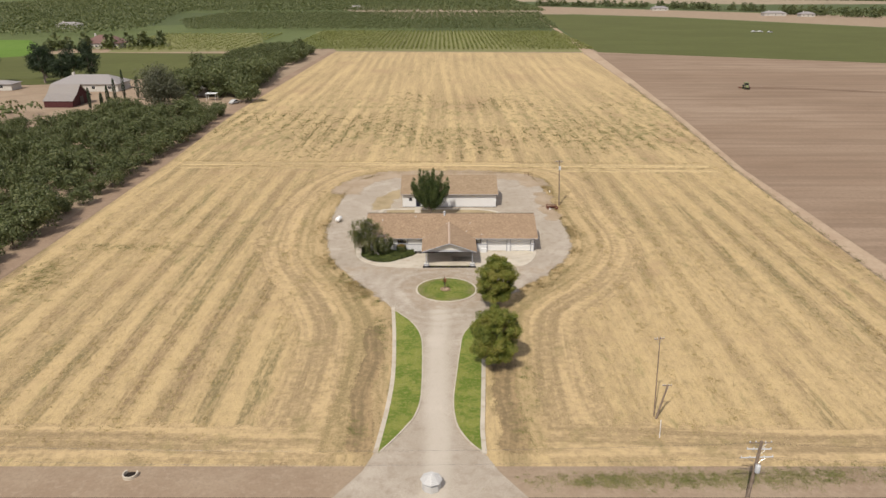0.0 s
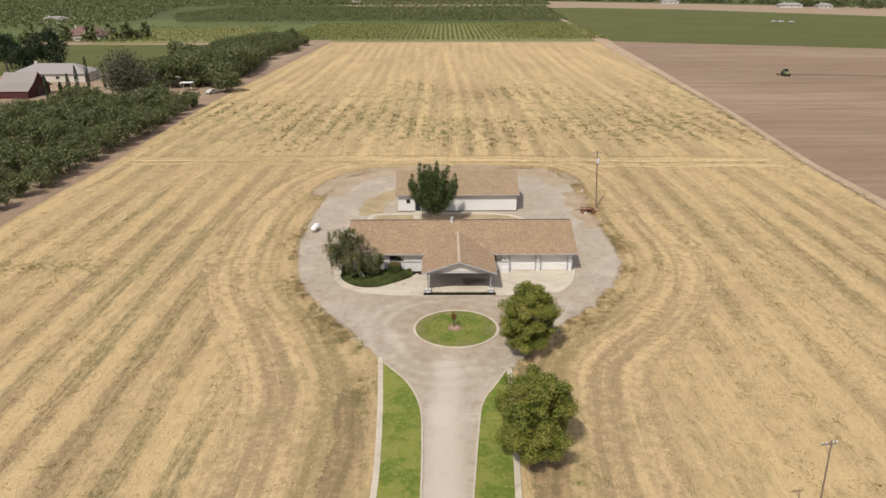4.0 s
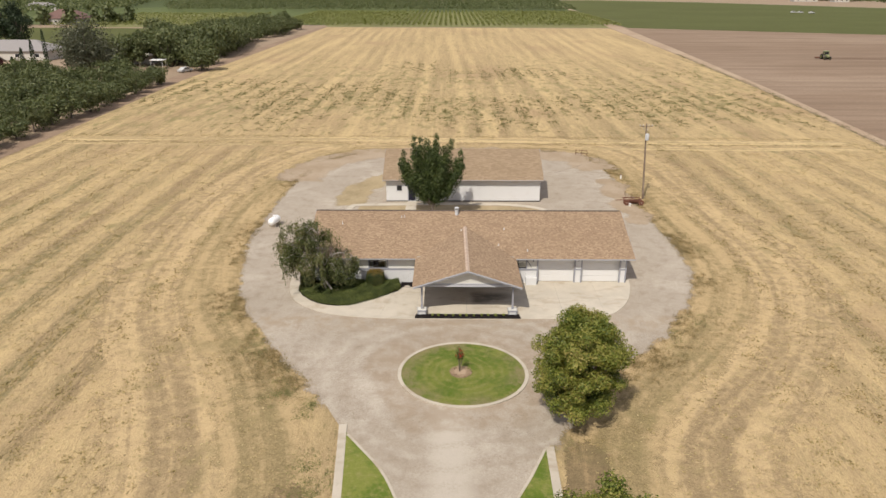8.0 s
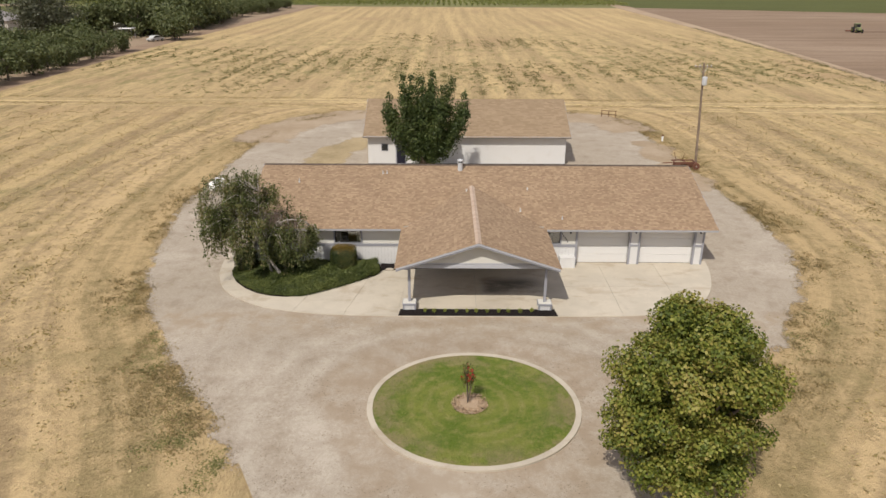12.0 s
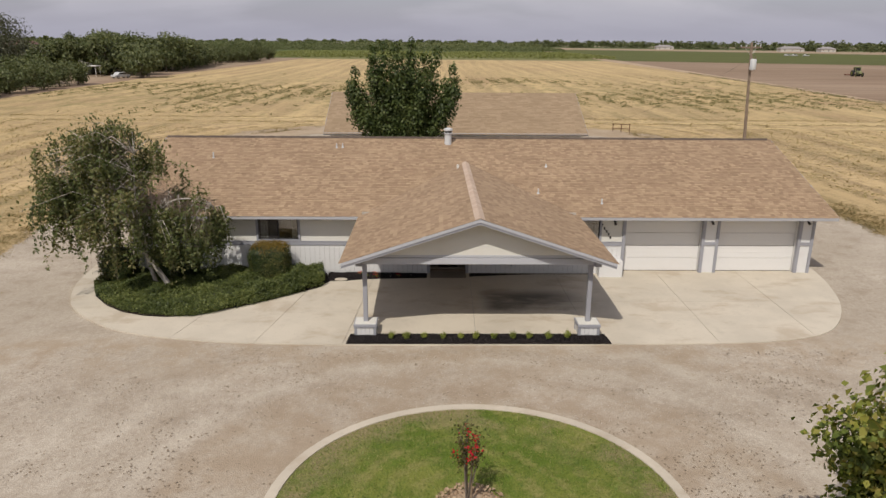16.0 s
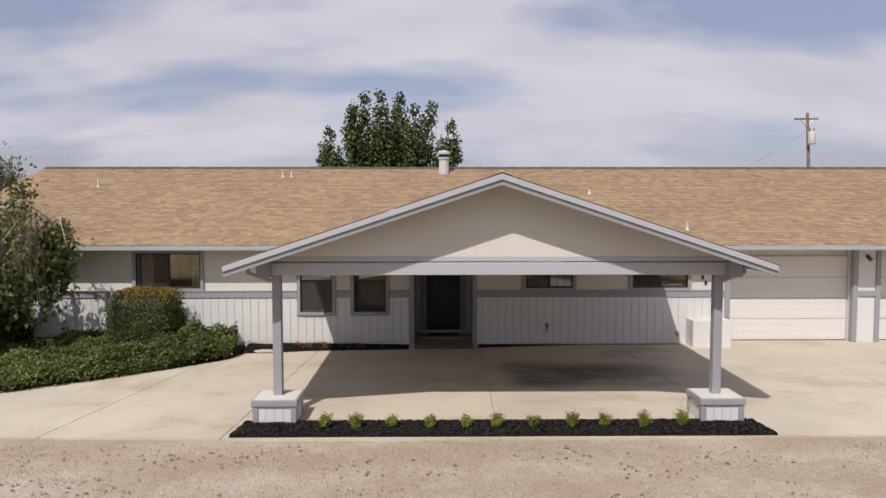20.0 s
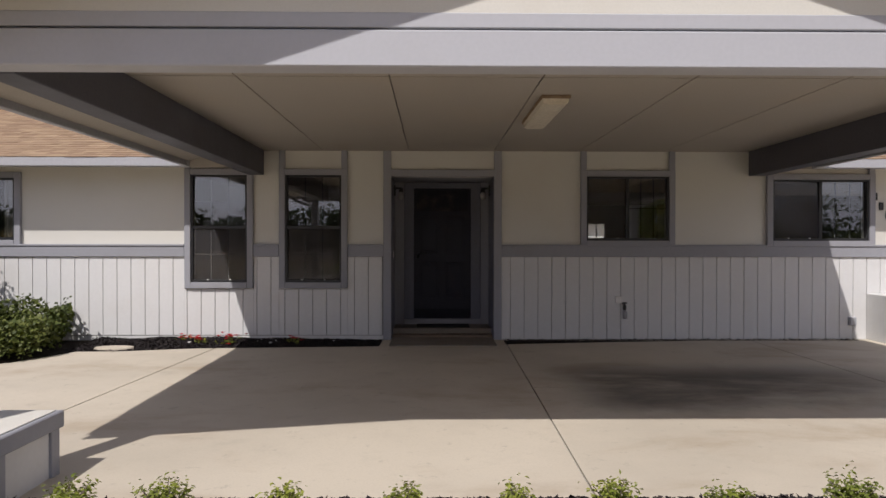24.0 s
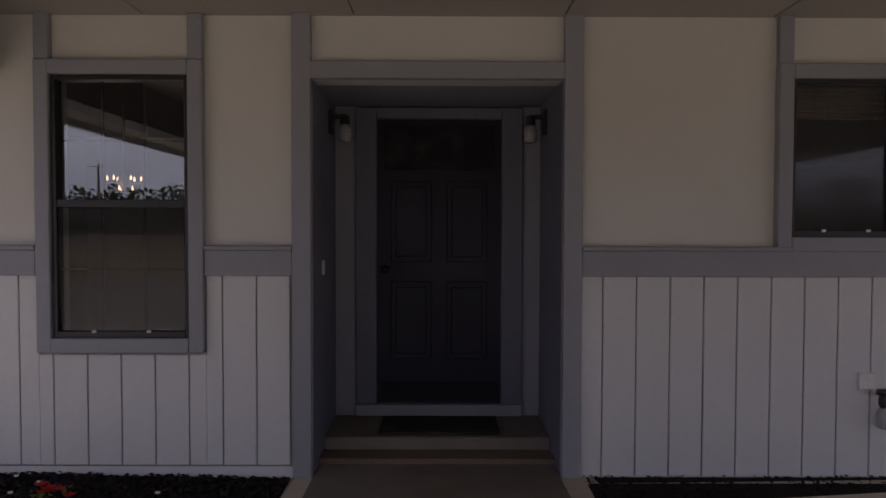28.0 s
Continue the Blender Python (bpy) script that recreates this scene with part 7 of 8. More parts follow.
big_leaf_tree((7.2, 81.6, 0), 61, "round yellow-green broadleaf tree by the oval lawn", 3.1, 7.3)
big_leaf_tree((5.75, 65.5, 0), 62, "round yellow-green broadleaf tree by the lawn strip", 3.3, 7.2, 1.25)
# several upright stems, each with its own pointed plume of leaves
rb = np.random.default_rng(63)
cl = []
for i, (a, r, top) in enumerate(((3.05, 3.7, 7.2), (2.5, 2.9, 8.6), (1.9, 1.8, 8.3), (0.9, 0.9, 9.2), (0.2, 2.3, 8.7), (-0.1, 3.6, 7.6), (-0.9, 2.6, 8.2), (-1.7, 1.7, 8.9), (-2.5, 2.6, 8.0), (3.6, 1.4, 8.9), (1.4, 2.9, 7.7), (-0.3, 3.9, 6.4), (2.9, 3.9, 6.0))):
    for s in np.linspace(0.16, 1.0, 10):
        out = 0.9 * r * min(1.0, 0.06 + 1.05 * s)
        q = np.array([math.cos(a) * out, math.sin(a) * out * 0.85, 1.6 + (top - 1.6) * s ** 1.1])
        w = (0.42 + 0.62 * math.sin(math.pi * min(1.0, s * 0.92 + 0.03))) * (1.0 if s < 0.85 else 0.85)
        cl.append((q + rb.normal(0, 0.12, 3), np.array([0.8, 0.8, 1.0]) * w))
tree("shade_tree", (-2.55, 120.0, 0), 0.24, 1.3, cl, 46000, 0.17, M["leaf_deep"], M["bark"], "dark green upright shade tree with several stems", 64, 0.75, 13, inner=0.25, near=True)

# young crape tree on the island
ct = thing("crape_tree", (0.02, 86.6, 0.05), "young crape tree with red blossoms on the oval lawn", "tree")
rc = np.random.default_rng(71)
paths, pts = [], []
for i in range(7):
    e = Vector((0.02 + rc.normal(0, 0.16), 86.6 + rc.normal(0, 0.16), rc.uniform(1.35, 2.1)))
    m = Vector((0.02, 86.6, 0.8)).lerp(e, 0.4) + Vector(rc.normal(0, 0.05, 3))
    paths.append([(Vector((0.02 + rc.normal(0, 0.02), 86.6, 0.02)), 0.022), (m, 0.014), (e, 0.005)])
    for _ in range(75):
        pts.append(m.lerp(e, rc.uniform(-0.1, 1.05)) + Vector(rc.normal(0, 0.085, 3)))
hang("trunk", mesh_of("trunk", *tube_mesh(paths, 6), M["bark"], True), ct)
p = np.array([tuple(q) for q in pts])
hang("leaves", quads_of("leaves", leaves_at(rc, p, rc.normal(0, 1, (len(p), 3)), 0.075, 0.5), foliage("crape_leaves", [(0.03, 0.045, 0.012), (0.07, 0.075, 0.02), (0.13, 0.09, 0.03)])), ct)
for q in ((-0.22, 86.45, 1.45), (0.10, 86.4, 1.40), (0.16, 86.6, 1.72), (0.05, 86.5, 1.55), (0.2, 86.5, 1.5), (0.0, 86.55, 1.9)):
    c = rc.normal(0, 0.05, (20, 3)) + np.array(q)
    hang("blossom", quads_of("blossom", leaves_at(rc, c, rc.normal(0, 1, (20, 3)), 0.045, 0.6, 0.9), M["petal"]), ct, "red blossom cluster")
hang("stake", mesh_of("stake", *tube_mesh([[(Vector((0.12, 86.62, 0.0)), 0.02), (Vector((0.12, 86.62, 1.3)), 0.018)]], 6), M["wood"]), ct, "thin wooden stake")
stuff("wood_chips", scatter_flat(rc, 1500, lambda x, y: ((x - 0.12) ** 2 + (y - 86.6) ** 2) < 0.6, (-0.7, 1.0, 85.8, 87.4), 0.11, 0.09, 0.6), M["straw_mulch"], "pale wood chips round the young tree", "mulch")

# dry leaves and pebbles lying on the gravel
in_drive = in_poly([tuple(p[:2]) for p in DRIVE])
def loose(x, y):
    clear = ((x - OC[0]) / (OA + 0.15)) ** 2 + ((y - OC[1]) / (OB + 0.15)) ** 2 > 1
    return in_drive(x, y) & clear & ((y < 94.6) | (np.abs(x) > 15.6))
rd = np.random.default_rng(81)
x, y = rd.uniform(-20, 22, 40000), rd.uniform(76, 108, 40000)
near = np.array([noise.noise((a * 0.55, b * 0.55, 3.0)) for a, b in zip(x, y)])
k = loose(x, y) & (near + 0.16 * np.exp(-((y - 92.8) / 1.4) ** 2) > 0.29)
p = np.stack([x[k], y[k], np.full(k.sum(), 0.004)], 1)
stuff("dry_leaves", leaves_at(rd, p, np.tile([0, 0, 1.0], (len(p), 1)), 0.042, 0.08, 0.7), M["debris"], "dry brown leaves and clods on the gravel", "leaves")
# crumbled clods dropped by wheels, in loose clusters
cx, cy = rd.uniform(-13, 15, 210), rd.uniform(80, 94.2, 210)
pick = rd.integers(0, 210, 4200)
x, y = cx[pick] + rd.normal(0, 0.55, 4200), cy[pick] + rd.normal(0, 0.22, 4200)
k = loose(x, y)
p = np.stack([x[k], y[k], np.full(k.sum(), 0.003)], 1)
stuff("clods", leaves_at(rd, p, np.tile([0, 0, 1.0], (len(p), 1)), 0.055, 0.05, 0.85), M["debris"], "crumbled brown clods of earth on the gravel", "clods")
x, y = rd.uniform(-14, 16, 30000), rd.uniform(90.0, 94.8, 30000)
k = loose(x, y)
p = np.stack([x[k], y[k], np.full(k.sum(), 0.002)], 1)
stuff("pebbles", leaves_at(rd, p, np.tile([0, 0, 1.0], (len(p), 1)), 0.022, 0.4, 0.8), M["pebble"], "loose pale pebbles on the gravel", "gravel")

# ---- the back building ----
BY, BX0, BX1 = 125.9, -8.2, 10.35
back = thing("outbuilding", (1.0, 130, 0), "long white outbuilding with a tan shingle roof", "building")
bholes = [(-5.55, -4.65, 0.08, 2.12), (-6.9, -6.35, 1.35, 1.95)]
part("wall", boxes(*[(a, b, BY, BY + 0.15, c, d) for a, b, c, d in carve(BX0, BX1, 0.0, 2.75, bholes)]), M["white"], back, "white painted front wall")
for x0, x1 in ((BX0, BX0 + 0.15), (BX1 - 0.15, BX1)):
    part("gable_wall", prism(bmesh.new(), [(BY + 0.15, 0), (136.0, 0), (136.0, 2.7), (131.0, 5.1), (BY + 0.15, 2.7)], 0, x0, x1), M["white"], back)
part("back_wall", boxes((BX0, BX1, 136.0, 136.15, 0, 2.75)), M["white"], back)
broof = (lambda bm: (roof_plate(bm, [(-8.58, 125.45, 2.80), (10.70, 125.45, 2.80), (10.70, 131.0, 5.32), (-8.58, 131.0, 5.32)], 0.14), roof_plate(bm, [(-8.58, 136.55, 2.80), (-8.58, 131.0, 5.32), (10.70, 131.0, 5.32), (10.70, 136.55, 2.80)], 0.14), bm)[-1])(bmesh.new())
bro = part("roof", broof, M["underlay"], back, "tan asphalt shingle roof")
bs = (5.32 - 2.80) / (131.0 - 125.45)
bl = math.hypot(1, bs)
vs, fs, _ = lay_shingles(np.random.default_rng(22), lambda u, v: True, -8.6, 10.72, (131.0 - 125.45) * bl, lambda u, v, w: (u, 125.45 + v / bl - w * bs / bl, 2.80 + v * bs / bl + w / bl), 0.45, 0.20)
hang("shingles", mesh_of("shingles", vs, fs, M["shingle_old"]), bro, "", "stuff")
part("gutter", boxes((-8.58, 10.70, 125.36, 125.46, 2.64, 2.80), bevel=0.01), M["gutter"], back)
for x in (-8.62, 10.70):
    part("barge_board", prism(bmesh.new(), [(125.45, 2.62), (125.45, 2.80), (131.0, 5.32), (131.0, 5.14)], 0, x, x + 0.04), M["grey"], back)
bd = part("door", boxes((-5.5, -4.7, BY + 0.03, BY + 0.08, 0.08, 2.08)), M["door"], back, "dark half-glazed door")
part("door_light", boxes((-5.3, -4.9, BY + 0.02, BY + 0.03, 1.35, 1.9), bevel=0.004), M["dark_glass"], bd)
part("door_knob", rod(bmesh.new(), (-4.8, BY + 0.03, 1.05), (-4.8, BY - 0.03, 1.05), 0.03), M["metal"], bd)
pieces_of("door_trim", [(-5.62, -5.5, BY - 0.025, BY + 0.02, 0, 2.2), (-4.7, -4.58, BY - 0.025, BY + 0.02, 0, 2.2), (-5.5, -4.7, BY - 0.025, BY + 0.02, 2.08, 2.2)], M["grey"], back)
bw = part("window", boxes((-6.95, -6.30, BY - 0.02, BY + 0.02, 1.30, 1.35), (-6.95, -6.30, BY - 0.02, BY + 0.02, 1.95, 2.0), (-6.95, -6.90, BY - 0.02, BY + 0.02, 1.35, 1.95), (-6.35, -6.30, BY - 0.02, BY + 0.02, 1.35, 1.95)), M["grey"], back)
part("pane", boxes((-6.9, -6.35, BY + 0.02, BY + 0.03, 1.35, 1.95)), M["dark_glass"], bw)
pieces_of("base_band", [(BX0, -5.62, BY - 0.02, BY, 0, 0.10), (-4.58, BX1, BY - 0.02, BY, 0, 0.12)], M["black"], back, "black base band")
solo("back_walk", ribbon_mesh(bmesh.new(), smooth_line([(-12.6, 120.2), (-12.2, 123.6), (-11.0, 124.4), (-5.1, 124.7), (0.0, 124.9), (6.5, 124.6), (9.8, 123.3), (11.4, 121.2), (12.2, 119.6)], 5), 0.75, -0.03, 0.03), M["concrete"], "pale concrete walk between the two buildings", "walk", kind="structure")
solo("back_path", boxes((-5.75, -4.5, 116, 125.8, -0.03, 0.028)), M["concrete"], "pale concrete path to the outbuilding door", "path", kind="structure")
sheet("back_lawn", [(-11.6, 118), (11.2, 118), (10.6, 122.2), (9.2, 123.3), (6.4, 124.1), (0, 124.4), (-5, 124.2), (-11.2, 123.9)], 0.012, M["dry_grass"], "dry patchy brown lawn behind the house", "lawn", 0.06)
# ---- things about the yard ----
pt = thing("propane_tank", (-19.7, 116.8, 0), "white propane tank lying on two legs", "tank")
d = Vector((0.25, 1.0, 0)).normalized()
c0 = Vector((-19.7, 116.8, 0.68))
prof = [(0.02, -0.95), (0.24, -0.89), (0.36, -0.76), (0.40, -0.6), (0.40, 0.6), (0.36, 0.76), (0.24, 0.89), (0.02, 0.95)]
bm = lathe(bmesh.new(), prof, (0, 0, 0), 24)
bmesh.ops.transform(bm, matrix=Matrix.Translation(c0) @ d.to_track_quat("Z", "Y").to_matrix().to_4x4(), verts=bm.verts[:])
part("shell", bm, M["tank"], pt, smooth=True)
part("valve_cover", rod(bmesh.new(), c0 + Vector((0, 0, 0.38)), c0 + Vector((0, 0, 0.56)), 0.14, 0.12, 16), M["tank"], pt, "round valve cover")
for s in (-0.5, 0.5):
    q = c0 + d * s
    part("leg", boxes((q.x - 0.35, q.x + 0.35, q.y - 0.06, q.y + 0.06, -0.05, 0.5), bevel=0.01), M["kerb"], pt)
# old rusty field implement
im = thing("rusty_implement", (21.0, 125.2, 0), "rusty red-brown old disc harrow", "farm machine")
part("drawbar", rod(bmesh.new(), (19.4, 125.2, 0.45), (21.2, 125.2, 0.5), 0.05, sides=8), M["rust"], im)
for y in (124.7, 125.7):
    part("frame_bar", boxes((20.3, 22.4, y - 0.05, y + 0.05, 0.55, 0.65), bevel=0.008), M["rust"], im)
for x in (20.4, 21.4, 22.3):
    part("cross_bar", boxes((x - 0.05, x + 0.05, 124.7, 125.7, 0.55, 0.64), bevel=0.008), M["rust"], im)
for i in range(8):
    x = 20.45 + i * 0.26
    part("disc", rod(bmesh.new(), (x, 124.9 + 0.07 * i, 0.28), (x + 0.04, 124.93 + 0.07 * i, 0.28), 0.28, 0.26, 18), M["rust"], im)
part("lever", rod(bmesh.new(), (20.6, 125.2, 0.6), (20.4, 125.3, 1.45), 0.02), M["rust"], im)
part("lever", rod(bmesh.new(), (21.2, 125.4, 0.6), (21.4, 125.3, 1.35), 0.02), M["rust"], im)
for x in (20.6, 22.3):
    w = part("wheel", rod(bmesh.new(), (x, 124.45, 0.32), (x, 124.58, 0.32), 0.32, sides=20), M["rust"], im)
    part("hub", rod(bmesh.new(), (x, 124.40, 0.32), (x, 124.60, 0.32), 0.06, sides=10), M["metal"], w)
part("bucket", lathe(bmesh.new(), [(0.12, 0), (0.16, 0.32), (0.14, 0.33)], (20.9, 124.2, 0.0), 14), M["pipe"], im, "white bucket on the frame")
fr = thing("pipe_fence", (19.6, 149.3, 0), "short rusty pipe rail standing at the yard's edge", "fence")
for x in (18.8, 19.6, 20.4):
    part("post", rod(bmesh.new(), (x, 149.7 - (x - 18.8) * 0.4, -0.05), (x, 149.7 - (x - 18.8) * 0.4, 0.85), 0.035, sides=8), M["rust"], fr)
for z in (0.35, 0.8):
    part("rail", rod(bmesh.new(), (18.7, 149.74, z), (20.5, 149.02, z), 0.03, sides=8), M["rust"], fr)
ws = thing("standpipe", (22.6, 136.3, 0), "white standpipe with a dark valve on top", "pipe")
part("pipe", rod(bmesh.new(), (22.6, 136.3, -0.05), (22.6, 136.3, 0.5), 0.09, sides=14), M["tank"], ws)
part("valve", lathe(bmesh.new(), [(0.04, 0), (0.08, 0.04), (0.08, 0.1), (0.03, 0.2)], (22.6, 136.3, 0.5), 12), M["rust"], ws)


def utility_pole(at, height, arms, label, tilt=(0, 0), transformer=0.0, group="utility poles", r=0.14):
    t = thing("utility_pole", at, label, "utility pole", group)
    o = Vector(at)
    top = o + Vector((tilt[0], tilt[1], height))
    part("shaft", rod(bmesh.new(), o - Vector((0, 0, 0.3)), top, r * 1.15, r * 0.75, 10), M["pole"], t)
    for z, w, yaw in arms:
        c = o.lerp(top, z / height)
        v = Vector((math.cos(yaw), math.sin(yaw), 0))
        s = Vector((-v.y, v.x, 0)) * 0.12
        a = part("crossarm", rod(bmesh.new(), c - v * w / 2 + s, c + v * w / 2 + s, 0.055, sides=6), M["silver"] if w > 2 else M["pole"], t)
        for k in (-0.48, -0.22, 0.22, 0.48):
            q = c + v * w * k + s
            part("insulator", lathe(bmesh.new(), [(0.02, 0.04), (0.05, 0.06), (0.035, 0.1), (0.05, 0.13), (0.02, 0.19)], tuple(q), 8), M["silver"], a)
        part("brace", rod(bmesh.new(), c - v * w * 0.3 + s, c - Vector((0, 0, 0.6)), 0.018, sides=5), M["metal"], t)
        part("brace", rod(bmesh.new(), c + v * w * 0.3 + s, c - Vector((0, 0, 0.6)), 0.018, sides=5), M["metal"], t)
    if transformer:
        c = o.lerp(top, transformer / height) + Vector((0.05, -0.34, 0))
        tr = part("transformer", lathe(bmesh.new(), [(0.05, -0.42), (0.2, -0.40), (0.22, -0.34), (0.22, 0.32), (0.19, 0.37), (0.05, 0.40)], tuple(c), 18), M["silver"], t, "grey pole transformer", True)
        for k in (-0.12, 0.12):
            part("bushing", rod(bmesh.new(), c + Vector((k, 0, 0.36)), c + Vector((k, 0, 0.60)), 0.04, 0.03, 8), M["pole"], tr)
    return t


utility_pole((23.2, 127.2, 0), 9.3, [(8.95, 1.5, 0.0)], "weathered wooden utility pole with crossarm and transformer", (-0.5, 0), transformer=7.75, r=0.115)
utility_pole((21.85, 55.0, 0), 9.4, [(9.1, 1.0, 0.2)], "thin weathered wooden service pole in the stubble", (-0.45, -0.1), r=0.06)
utility_pole((21.9, 54.6, 0), 3.9, [(3.75, 0.9, 0.0)], "short dark wooden pole leaning in the stubble", (0.9, 0.2), r=0.11)
utility_pole((26.6, 42.7, 0), 5.95, [(5.7, 1.9, 0.0), (5.05, 2.1, 0.0), (4.2, 2.9, 0.05)], "dark roadside utility pole with three crossarms", (0.35, 0.1), 3.4, r=0.16)
utility_pole((-40.0, 24.0, 0), 9.0, [(8.6, 2.2, 0.0)], "weathered roadside utility pole across the road", (0.1, 0.0), r=0.15)
part_post = thing("marker_post", (21.4, 51.4, 0), "pale thin marker post in the stubble", "post")
part("stake", rod(bmesh.new(), (21.4, 51.4, -0.1), (21.35, 51.5, 1.9), 0.05, 0.04, 8), M["pipe"], part_post)
part("cap", rod(bmesh.new(), (21.35, 51.5, 1.88), (21.35, 51.5, 1.96), 0.06, 0.05, 8), M["pipe"], part_post)
# white ribbed shelter at the foot of the drive
sh = thing("drive_shelter", (-1.3, 44.0, 0), "small white ribbed shelter with a dark gap under its roof", "shelter")
bm = bmesh.new()
lathe(bm, [(0.82, 0.0), (0.86, 0.05), (0.84, 0.72), (0.78, 0.75)], (-1.3, 44.0, -0.03), 8)
part("base", bm, M["shelter"], sh, "white panelled base")
# Solid black drum in place of the open gap's shade.
part("gap", rod(bmesh.new(), (-1.3, 44.0, 0.72), (-1.3, 44.0, 0.98), 0.72, sides=8), M["black"], sh)
for i in range(6):
    r0, r1 = 1.02 - i * 0.13, 1.06 - i * 0.13 - 0.14
    part("roof_course", rod(bmesh.new(), (-1.3, 44.0, 0.95 + i * 0.085), (-1.3, 44.0, 0.95 + i * 0.085 + 0.12), r0, max(0.12, r1), 8), M["shelter"], sh)
part("ridge_rib", rod(bmesh.new(), (-1.3, 43.05, 1.06), (-1.3, 44.0, 1.56), 0.03, sides=6), M["pipe"], sh)
ring = thing("concrete_ring", (-29.05, 45.66, 0), "low broken concrete standpipe ring", "well ring")
bm = ribbon_mesh(bmesh.new(), [(-29.05 + 0.62 * math.cos(a), 45.66 + 0.62 * math.sin(a), 0) for a in np.linspace(-3.9, 0.6, 22)], 0.14, -0.1, 0.28)
part("rim", bm, M["kerb"], ring)
part("dark_pit", rod(bmesh.new(), (-29.05, 45.66, -0.1), (-29.05, 45.66, -0.03), 0.56, sides=20), M["mulch_bed"], ring)


# ---- field cover: weeds and tufts ----
rw = np.random.default_rng(91)


def tufts(rng, x, y, z, width, height, per, blade, flat=0.25):
    """Little bushes of leaves standing at places."""
    k = len(x)
    c = np.repeat(np.stack([x, y, np.full(k, z)], 1), per, 0)
    s = np.repeat(rng.uniform(0.5, 1.4, k), per)[:, None]
    d = rng.normal(0, 1, (k * per, 3)) * np.array([width, width, 0]) * 0.5 * s
    d[:, 2] = np.abs(rng.normal(0, 1, k * per)) * height * 0.6 * s[:, 0]
    return leaves_at(rng, c + d, d * 1.0 + np.array([0, 0, flat]), blade, 0.5, 0.5)


def swath(x, y):
    return np.sin((x + 1.6 * np.sin(0.021 * y + 0.03 * x)) * 2 * math.pi / 4.7)


in_field = in_poly(FIELD)
out_pad = lambda x, y: ~in_poly([(q[0] * 1.22, (q[1] - 115) * 1.1 + 115) for q in PAD])(x, y)
# thick weeds beyond the cross track, sown in rows
x, y = rw.uniform(-68, 80, 15000), rw.uniform(165, 275, 15000)
x = np.round(x / 1.2) * 1.2 + rw.normal(0, 0.18, 15000)
dens = np.array([noise.noise((a * 0.045, b * 0.03, 0.0)) for a, b in zip(x, y)])
fade = np.exp(-((y - 205) / 32.0) ** 2)
k = in_field(x, y) & (dens + fade * 0.75 + rw.normal(0, 0.2, 15000) > 0.5) & (swath(x, y) + rw.normal(0, 0.8, 15000) < 0.0)
stuff("field_weeds", tufts(rw, x[k], y[k], -0.05, 0.65, 0.2, 18, 0.2, 0.9), M["weed_green"], "low olive weeds growing in rows through the straw", "weeds")
# olive weeds in the hollows between the swaths
x, y = rw.uniform(-66, 70, 30000), rw.uniform(50, 158, 30000)
dens = np.array([noise.noise((a * 0.05, b * 0.025, 7.0)) for a, b in zip(x, y)])
k = in_field(x, y) & out_pad(x, y) & (np.abs(x + 1.0) > 11) & (swath(x, y) + rw.normal(0, 0.45, 30000) < -0.5) & (dens + rw.normal(0, 0.2, 30000) > 0.0)
stuff("swath_weeds", tufts(rw, x[k], y[k], -0.05, 0.55, 0.05, 9, 0.16, 1.6), M["weed_thin"], "low olive weeds in lines between the straw swaths", "weeds")
# darker weeds left standing along the cross track
x = rw.uniform(-66, 66, 1300)
y = np.where(rw.random(1300) < 0.5, 162.4, 157.4) - 0.02 * x + rw.normal(0, 0.55, 1300)
stuff("track_weeds", tufts(rw, x, y, -0.05, 0.6, 0.06, 6, 0.15, 1.6), M["weed_thin"], "lines of olive weeds along the cross track", "weeds")
y = rw.uniform(62, 300, 620)
x = np.interp(y, [60, 89, 155, 215, 313], [65.3, 66.7, 69.7, 75.2, 80.7]) + rw.normal(0, 0.6, 620)
stuff("edge_weeds", tufts(rw, x, y, -0.05, 0.6, 0.16, 12, 0.16, 1.2), M["weed_green"], "olive weeds along the edge of the ploughed field", "weeds")
x, y = rw.uniform(-66, 66, 14000), rw.uniform(50, 152, 14000)
k = in_field(x, y) & out_pad(x, y) & (np.hypot(x + 1.5, 0) > 9)
stuff("loose_straw", tufts(rw, x[k], y[k], -0.05, 0.8, 0.012, 5, 0.20, 4.0), M["straw"], "loose heaps of cut straw", "straw")
# weeds along the yard's edge
q = np.array([tuple(p[:2]) for p in smooth_line(PAD, 24)])
pick = rw.integers(0, len(q), 16000)
x, y = q[pick, 0] + rw.normal(0, 1.5, 16000), q[pick, 1] + rw.normal(0, 1.5, 16000)
away = ~in_drive(x, y)
dens = np.array([noise.noise((a * 0.2, b * 0.2, 2.0)) for a, b in zip(x, y)])
clump = np.array([noise.noise((a * 1.3, b * 1.3, 5.0)) for a, b in zip(x, y)])
k = away & (dens + 0.9 * clump + rw.normal(0, 0.1, 16000) > 0.12)
stuff("verge_weeds", tufts(rw, x[k], y[k], -0.04, 0.42, 0.06, 14, 0.10, 2.0), foliage("verge_leaves", [(0.17, 0.14, 0.056), (0.28, 0.21, 0.095), (0.43, 0.32, 0.165)]), "dry weeds along the gravel's edge", "weeds")
